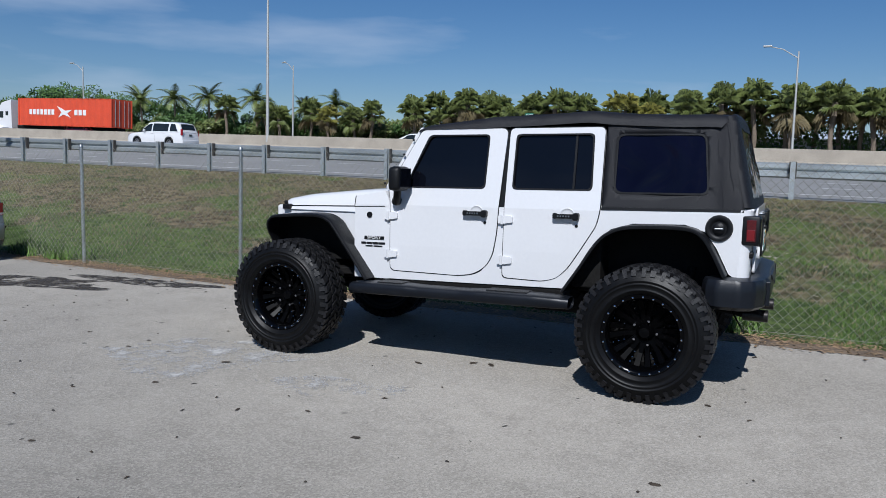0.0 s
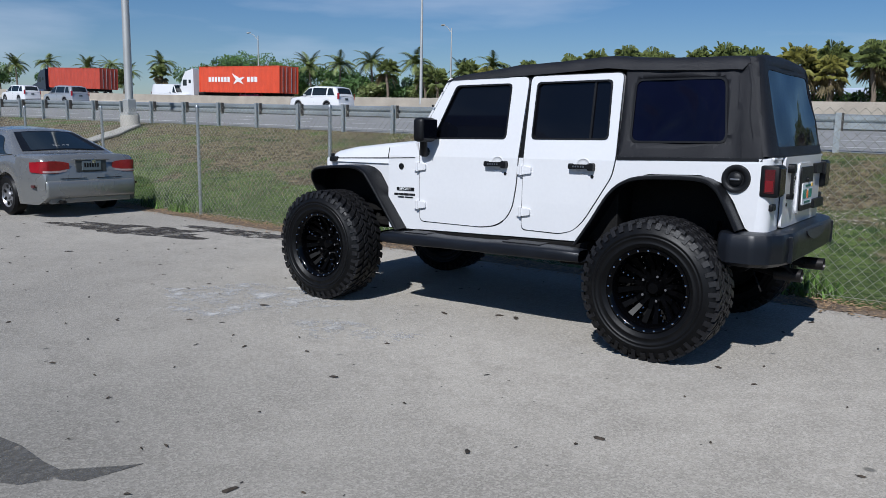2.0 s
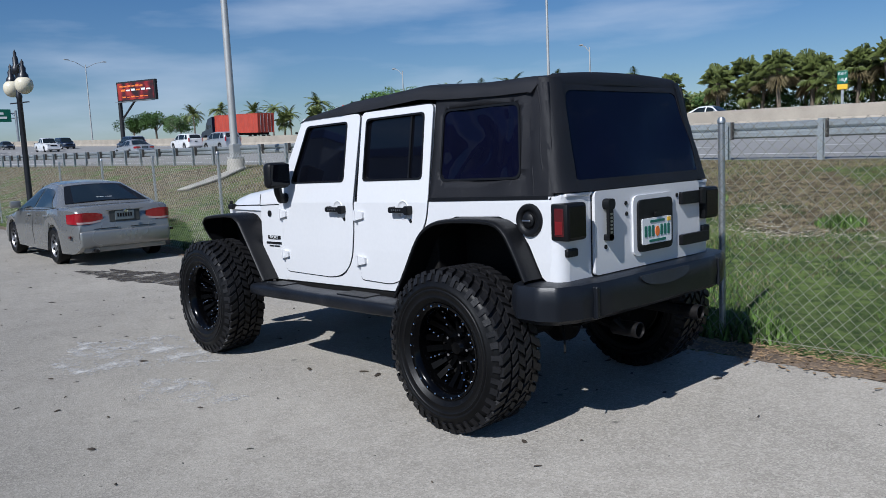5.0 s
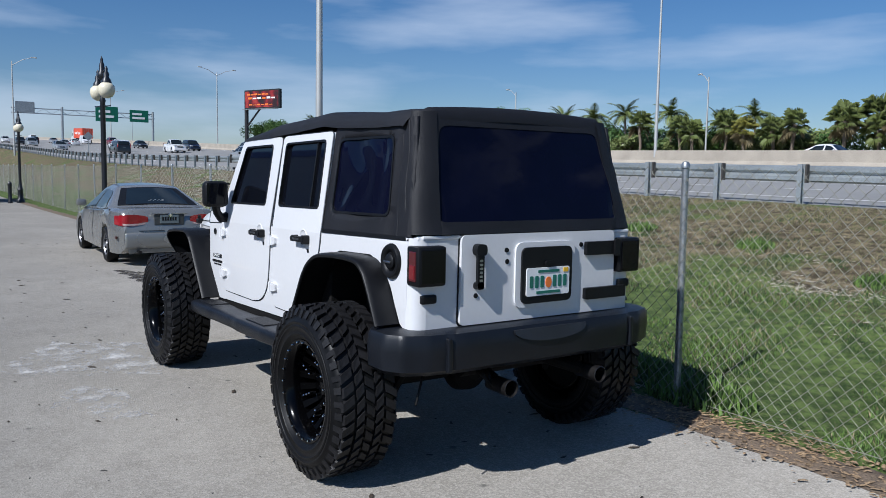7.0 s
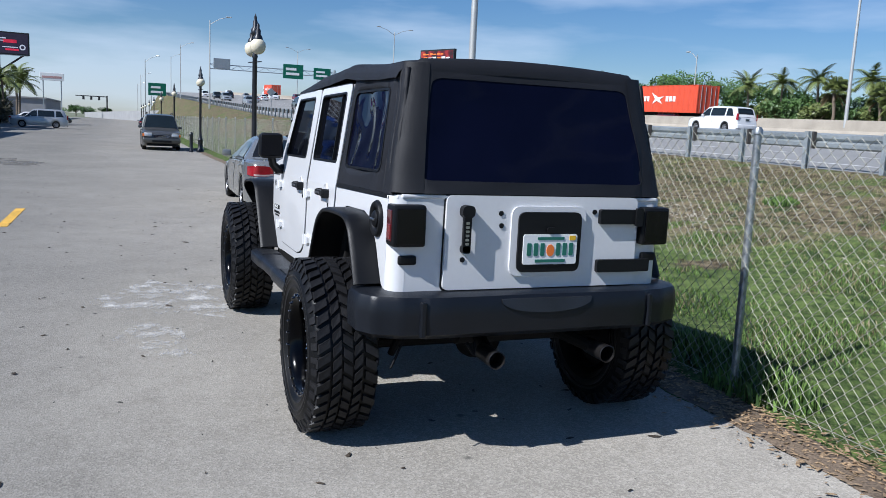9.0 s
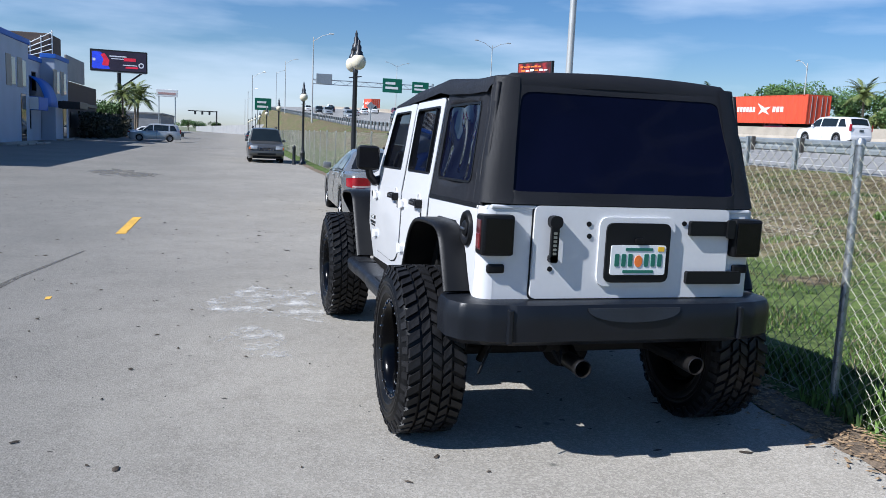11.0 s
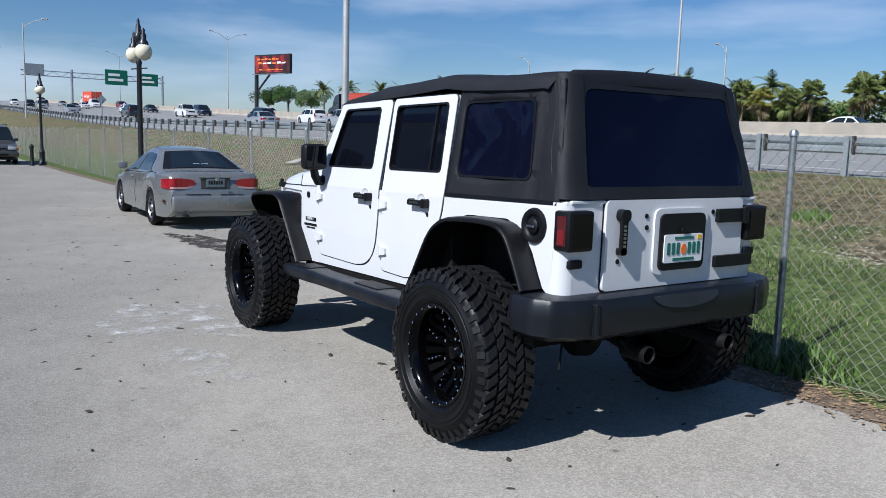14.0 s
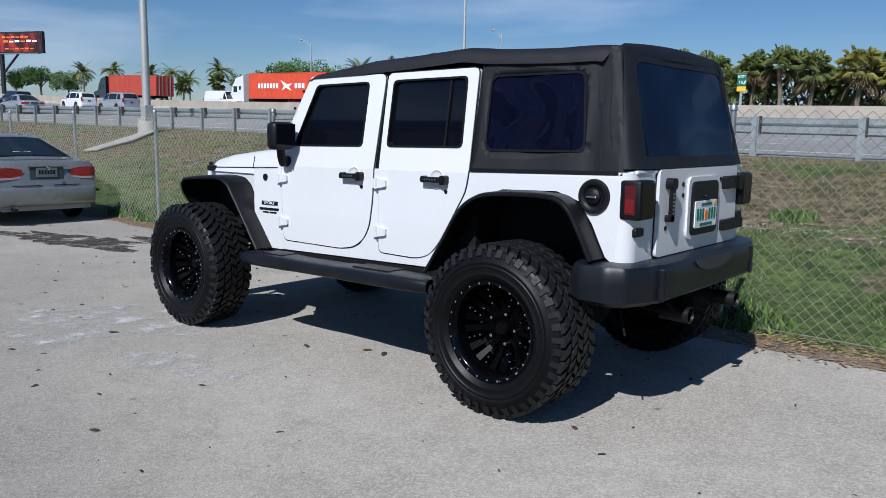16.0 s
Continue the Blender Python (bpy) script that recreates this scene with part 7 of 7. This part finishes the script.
# hedge under the palms beyond the highway
rg = random.Random(31)
vs, fs = [], []
for i in range(26000):
    x = rg.uniform(-75, 45)
    hz = highway_z(x, 74)
    top = 2.7 + 1.5 * noise.noise((x * 0.12, 1, 0)) + 0.6 * noise.noise((x * 0.5, 2, 0))
    p = Vector((x, 80 + rg.uniform(-1.2, 1.2), hz - 0.4 + rg.random() ** 0.8 * max(0.3, top + 0.4)))
    a, b = (Vector((rg.gauss(0, 1), rg.gauss(0, 1), rg.gauss(0, 1))).normalized() * 0.17 for _ in range(2))
    j = len(vs)
    vs += [p - a, p + b, p + a, p - b]
    fs.append((j, j + 1, j + 2, j + 3))
tagged(raw("far_hedge", vs, fs, LEAF), "dark green hedge under the palms beyond the highway", "hedge", kind="stuff")
# overgrown hedge before the brown building; building shade is put into its leaf colour
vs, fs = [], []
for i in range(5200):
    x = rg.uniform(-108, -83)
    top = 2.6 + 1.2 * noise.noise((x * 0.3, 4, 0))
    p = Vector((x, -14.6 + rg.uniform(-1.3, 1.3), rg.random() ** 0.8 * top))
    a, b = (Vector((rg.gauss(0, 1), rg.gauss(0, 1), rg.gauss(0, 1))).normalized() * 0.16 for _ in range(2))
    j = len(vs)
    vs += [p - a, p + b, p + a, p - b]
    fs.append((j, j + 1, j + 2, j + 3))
tagged(raw("street_hedge", vs, fs, M("shade_darkened_leaf", (0.045, 0.045, 0.024), 0.6, var=0.5, scale=0.7, fine=4)), "overgrown hedge before the brown building, its leaves darkened for shade", "hedge", kind="stuff")
# dry leaves and twigs gathered along the pavement's edge
LITTER = M("dry_leaf_litter", (0.3, 0.2, 0.11), 0.9, var=0.6, scale=9, fine=40)
rg = random.Random(21)
vs, fs = [], []
for i in range(9000):
    x = rg.uniform(-16, 9)
    e = curve_at(EDGE, x)
    y = e + 0.2 + rg.gauss(0, 0.13) + 0.1 * noise.noise((x * 2, 3, 0))
    if noise.noise((x * 1.5, y * 2, 6)) < -0.15:
        continue
    z = (max(0, bank_z(x, y) - 0.03) if y > e else 0) + 0.022 + rg.uniform(0, 0.012)
    a, r, w = rg.uniform(0, 6.28), rg.uniform(0.008, 0.03), rg.uniform(0.002, 0.009)
    c, s = math.cos(a), math.sin(a)
    j = len(vs)
    vs += [(x - c * r, y - s * r, z + rg.uniform(-0.006, 0.008)), (x + s * w, y - c * w, z), (x + c * r, y + s * r, z + rg.uniform(-0.006, 0.008)), (x - s * w, y + c * w, z + 0.003)]
    fs += [(j, j + 1, j + 2), (j, j + 2, j + 3)]
tagged(raw("leaf_litter", vs, fs, LITTER), "dry brown leaves and twigs along the pavement's edge", "leaf litter", kind="stuff")
# dry leaf chips strewn over the lot
rg = random.Random(44)
vs, fs = [], []
for i in range(420):
    x, y = rg.uniform(-14, 7), rg.uniform(-7, 2.3)
    r, a, n = rg.uniform(0.008, 0.03) * rg.choice((0.6, 1, 1, 1.5)), rg.uniform(0, 6.28), rg.choice((5, 6, 7))
    j = len(vs)
    vs.append((x, y, 0.012))
    for k in range(n):
        q = 2 * math.pi * k / n
        u, v = r * math.cos(q) * rg.uniform(0.8, 1.5), 0.5 * r * math.sin(q) * rg.uniform(0.6, 1.3)
        vs.append((x + u * math.cos(a) - v * math.sin(a), y + u * math.sin(a) + v * math.cos(a), rg.uniform(0.002, 0.008)))
    fs += [(j, j + 1 + k, j + 1 + (k + 1) % n) for k in range(n)]
tagged(raw("leaf_chips", vs, fs, M("dark_dry_leaf", (0.045, 0.034, 0.024), 0.9, var=0.7, scale=0.8, fine=20)), "small dark dry leaf chips strewn over the asphalt", "leaf litter", kind="stuff")
rg = random.Random(7)
for x, y, s in ((1.3, 2.75, 0.28), (0.5, 2.9, 0.25), (-0.6, 2.95, 0.25), (-9.0, 3.2, 0.35), (-8.2, 3.1, 0.3), (0.4, 7.05, 0.2), (-2.0, 8.2, 0.2), (-4.5, 8.6, 0.2)):
    vs, fs = [], []
    for i in range(420):
        a, r = rg.uniform(0, 6.28), s * math.sqrt(rg.random())
        px_, py_ = x + r * 1.6 * math.cos(a), y + r * math.sin(a)
        z = max(0, bank_z(px_, py_)) - 0.01
        h = s * rg.uniform(0.4, 1.0) * (1.1 - r / s * 0.6)
        b = rg.uniform(0, 6.28)
        c, q = 0.012 * math.cos(b), 0.012 * math.sin(b)
        j = len(vs)
        dx, dy = rg.uniform(-0.4, 0.4) * h, rg.uniform(-0.4, 0.4) * h
        vs += [(px_ - c, py_ - q, z), (px_ + c, py_ + q, z), (px_ + dx * 0.5 + c, py_ + dy * 0.5 + q, z + h * 0.6), (px_ + dx, py_ + dy, z + h)]
        fs += [(j, j + 1, j + 2), (j, j + 2, j + 3)]
    tagged(raw("weed_tuft", vs, fs, GRASS), "bushy green weed tuft on the bank", "weed", "weeds on the bank", kind="stuff")


# ---- palms and trees ----
def fan_palm(seed, mats, trunk_h=3.6):
    """A cabbage palm: a stout trunk and a round head of drooping fan leaves."""
    rg = random.Random(seed)
    root = thing("fan_palm", "cabbage palm with a round head of fan leaves", "palm tree", "palms beyond the highway")
    pts = [(0.1 * math.sin(i), 0.08 * math.cos(i * 1.3), trunk_h * i / 5 - 0.3) for i in range(6)]
    part("trunk", T(pts, [0.24, 0.2, 0.18, 0.18, 0.2, 0.24], 9), BARK, root, smooth=True)
    for m, n, lo, hi in ((mats[0], 34, -20, 80), (mats[1], 6, -65, -15)):
        vs, fs = [], []
        for i in range(n):
            a, el = rg.uniform(0, 6.28), radians(rg.uniform(lo, hi))
            d = Vector((math.cos(a) * math.cos(el), math.sin(a) * math.cos(el), math.sin(el)))
            stem = rg.uniform(0.6, 1.1)
            base = Vector((0, 0, trunk_h - 0.3)) + d * 0.1
            tip = base + d * stem + Vector((0, 0, -0.12))
            side = d.cross(Vector((0, 0, 1)))
            side = side.normalized() if side.length > 0.05 else Vector((1, 0, 0))
            up = side.cross(d)
            j = len(vs)
            vs += [base + side * 0.02, base - side * 0.02, tip]
            fs.append((j, j + 1, j + 2))
            R = rg.uniform(0.75, 1.15)
            for q in range(13):
                b = radians(-105 + 210 * q / 12 + rg.uniform(-5, 5))
                ld = (d * math.cos(b) + side * math.sin(b) + up * 0.15 * abs(math.sin(b))).normalized()
                w = (side * math.cos(b) - d * math.sin(b)) * 0.06
                mid = tip + ld * R * 0.6
                end = tip + ld * R + Vector((0, 0, -0.35 * R))
                j = len(vs)
                vs += [tip, mid + w, end, mid - w]
                fs += [(j, j + 1, j + 2), (j, j + 2, j + 3)]
        tagged(raw("crown" if m is mats[0] else "dry_skirt", vs, fs, m, root), kind="stuff")
    return root


def feather_palm(seed, h=5.0):
    """A coconut-like palm with arching feather leaves."""
    rg = random.Random(seed)
    root = thing("feather_palm", "slender palm with arching feather leaves", "palm tree", "palms beyond the highway")
    part("trunk", T(((0, 0, -0.3), (0.15, 0.05, h * 0.5), (0.3, 0, h)), [0.17, 0.13, 0.11], 9), BARK, root, smooth=True)
    vs, fs = [], []
    for i in range(20):
        a, el = 6.28 * i / 20 + rg.uniform(-0.2, 0.2), radians(rg.uniform(5, 75))
        p, d = Vector((0.3, 0, h)), Vector((math.cos(a) * math.cos(el), math.sin(a) * math.cos(el), math.sin(el)))
        for k in range(16):
            side = d.cross(Vector((0, 0, 1))).normalized()
            q = p + d * 0.17
            ll = 0.62 * math.sin(math.pi * min(1, (k + 2) / 18)) + 0.08
            for s in (-1, 1):
                j = len(vs)
                e = p + side * s * ll + d * 0.22 + Vector((0, 0, -0.3 * ll))
                vs += [p, q, e]
                fs.append((j, j + 1, j + 2))
            p = q
            d = (d + Vector((0, 0, -0.105))).normalized()
    tagged(raw("crown", vs, fs, FROND, root), kind="stuff")
    return root


def leafy_tree(seed, w, h, material=LEAF, n=5200):
    """A broad crown of many small leaf clumps on a forked trunk."""
    rg = random.Random(seed)
    root = thing("leafy_tree", "dense dark green broadleaf tree", "tree", "trees beyond the highway")
    bm = T(((0, 0, -0.5), (0.1, 0, h * 0.3), (0.0, 0.1, h * 0.55)), [0.25, 0.2, 0.1], 8)
    for i in range(5):
        a = i * 1.26
        tube(bm, ((0.05, 0, h * 0.28), (w * 0.2 * math.cos(a), w * 0.2 * math.sin(a), h * 0.5), (w * 0.34 * math.cos(a), w * 0.34 * math.sin(a), h * 0.68)), [0.12, 0.08, 0.03], 6)
    part("trunk", bm, BARK, root, smooth=True)
    lobes = [(Vector((rg.uniform(-0.36, 0.36) * w, rg.uniform(-0.36, 0.36) * w, h * rg.uniform(0.42, 0.82))), rg.uniform(0.13, 0.25) * w) for _ in range(14)]
    vs, fs = [], []
    for i in range(n):
        c, r = lobes[rg.randrange(14)]
        d = Vector((rg.gauss(0, 1), rg.gauss(0, 1), rg.gauss(0, 0.8))).normalized()
        p = c + d * r * rg.uniform(0.65, 1.08)
        u = Vector((rg.gauss(0, 1), rg.gauss(0, 1), rg.gauss(0, 1))).normalized()
        v = u.orthogonal().normalized()
        s = rg.uniform(0.1, 0.24)
        j = len(vs)
        vs += [p - u * s, p + v * s * 0.6, p + u * s, p - v * s * 0.6]
        fs.append((j, j + 1, j + 2, j + 3))
    tagged(raw("crown", vs, fs, material, root), kind="stuff")
    return root


def beyond(x, y):
    return highway_z(x, 74) - 0.1 - max(0, y - 74) * 0.008


shrubs = [leafy_tree(21, 4.2, 3.4, LEAF, 1800), leafy_tree(22, 4.0, 3.0, FROND, 1800)]
for o in shrubs:
    tagged(o, "dense green shrub among the palms", "shrub", "shrubs beyond the highway")
    o.name = "shrub"
fans = [fan_palm(1, (FROND, DRYFROND), 3.7), fan_palm(2, (FROND, DRYFROND), 4.3), fan_palm(3, (YELFROND, DRYFROND), 3.6), fan_palm(5, (FROND, FROND), 3.2)]
feathers = [feather_palm(1, 5.2), feather_palm(2, 4.4)]
rg = random.Random(11)
first = set()


def plant(protos, k, x, y, s=1.0):
    o = protos[k]
    tall = 1.14 if protos is fans else 1.0
    m = pose(x, y, beyond(x, y), rz=rg.uniform(0, 360)) @ Matrix.Diagonal((s, s, s * tall, 1))
    if (id(protos), k) not in first:
        first.add((id(protos), k))
        o.matrix_basis = m
    else:
        c = copy_thing(o, pose(0, 0, 0))
        c.matrix_basis = m


for x, y, k, s in ((-38.5, 76, 0, 1.05), (-34.5, 78, 1, 0.95), (-32, 76, 1, 1.1), (-29.5, 78, 0, 1.1), (-27, 76, 3, 1.0), (-24.8, 77, 1, 1.05), (-22, 76, 1, 1.1), (-19.3, 77, 0, 1.15), (-15, 76, 2, 1.2), (-12.3, 77, 2, 1.0),
                   (-8.6, 76, 0, 1.2), (-5.5, 76, 1, 1.15), (-2.6, 77, 1, 1.25), (0.8, 76, 0, 1.3), (4.2, 76, 1, 1.2), (7.6, 77, 0, 1.25), (11, 76, 1, 1.2), (14.5, 77, 0, 1.2), (18, 76, 1, 1.2),
                   (-44, 76, 0, 1.0), (-47, 77, 3, 1.0), (-50, 76, 2, 0.9), (-53, 77, 0, 1.05), (-57, 76, 3, 1.0), (-60.5, 78, 0, 1.0), (-66, 77, 1, 1.0), (-120, 80, 0, 1.0), (-131, 80, 3, 1.0)):
    plant(fans, k, x, y, s)
for x, y, k, s in ((-50.5, 79, 0, 1.0), (-56, 80, 1, 1.0), (-62.5, 79, 0, 1.1), (-71, 80, 0, 1.15), (-77, 80, 0, 1.1), (-83, 80, 1, 1.2), (-125, 84, 0, 1.2), (-142, 84, 0, 1.1), (-150, 84, 1, 1.2), (-165, 84, 0, 1.2), (-178, 84, 1, 1.3), (-135, 84, 1, 1.0)):
    plant(feathers, k, x, y, s)
sr = random.Random(31)
for i in range(27):
    plant(shrubs, i % 2, -92 + i * 1.95 + sr.uniform(-0.8, 0.8), 80 + sr.uniform(-1.5, 3), sr.uniform(0.75, 1.15) * (1.0 if i < 30 else 0.62))
for i in range(26):
    x = -41 + i * 2.4 + sr.uniform(-0.8, 0.8)
    plant(fans, sr.choice((0, 1, 1, 0, 3)), x, 79 + sr.uniform(-1, 3), sr.uniform(0.95, 1.15) * (1.0 if x < -12 else 1.08))
trees = [leafy_tree(1, 8, 6.2), leafy_tree(2, 6, 6.8)]
for x, y, k, s in ((-96, 80, 0, 1.2), (-88, 82, 0, 1.05), (-80, 83, 0, 0.9), (-103, 80, 1, 1.1), (-72, 82, 0, 0.75), (-64, 82, 0, 0.7), (-57, 82, 0, 0.65), (-50, 82, 1, 0.62), (-44, 82, 0, 0.55), (-112, 82, 0, 0.9), (-190, 86, 0, 1.0), (-205, 86, 1, 1.2), (-220, 86, 0, 1.1), (-155, 88, 0, 0.7), (-172, 88, 0, 0.7)):
    plant(trees, k, x, y, s)
# palms and shrubs beside the shops
for x, y, k, s in ((-104, -14, 0, 1.0), (-110, -13, 1, 1.1), (-118, -14, 0, 1.15)):
    c = copy_thing(feathers[k], pose(0, 0, 0))
    c.matrix_basis = pose(x, y, 0, rz=50 * k) @ Matrix.Diagonal((s, s, s, 1))
    tagged(c, "slender palm with arching leaves beside the shops", group="palms beside the shops")
for x, y, k, s in ((-106, -17, 0, 0.7), (-114, -17, 1, 0.75)):
    c = copy_thing(trees[k], pose(0, 0, 0))
    c.matrix_basis = pose(x, y, 0) @ Matrix.Diagonal((s, s, s, 1))
    tagged(c, "dense dark tree beside the shops", group="trees beside the shops")
# a far line of trees down the street
for i in range(26):
    c = copy_thing(trees[i % 2], pose(0, 0, 0))
    c.matrix_basis = pose(-360 - rg.uniform(0, 20), -170 + i * 6.6 + rg.uniform(-2, 2), 0, rz=rg.uniform(0, 360)) @ Matrix.Diagonal((0.9, 0.9, rg.uniform(0.5, 0.8), 1))
    tagged(c, "dark green tree far down the street", group="far trees down the street")
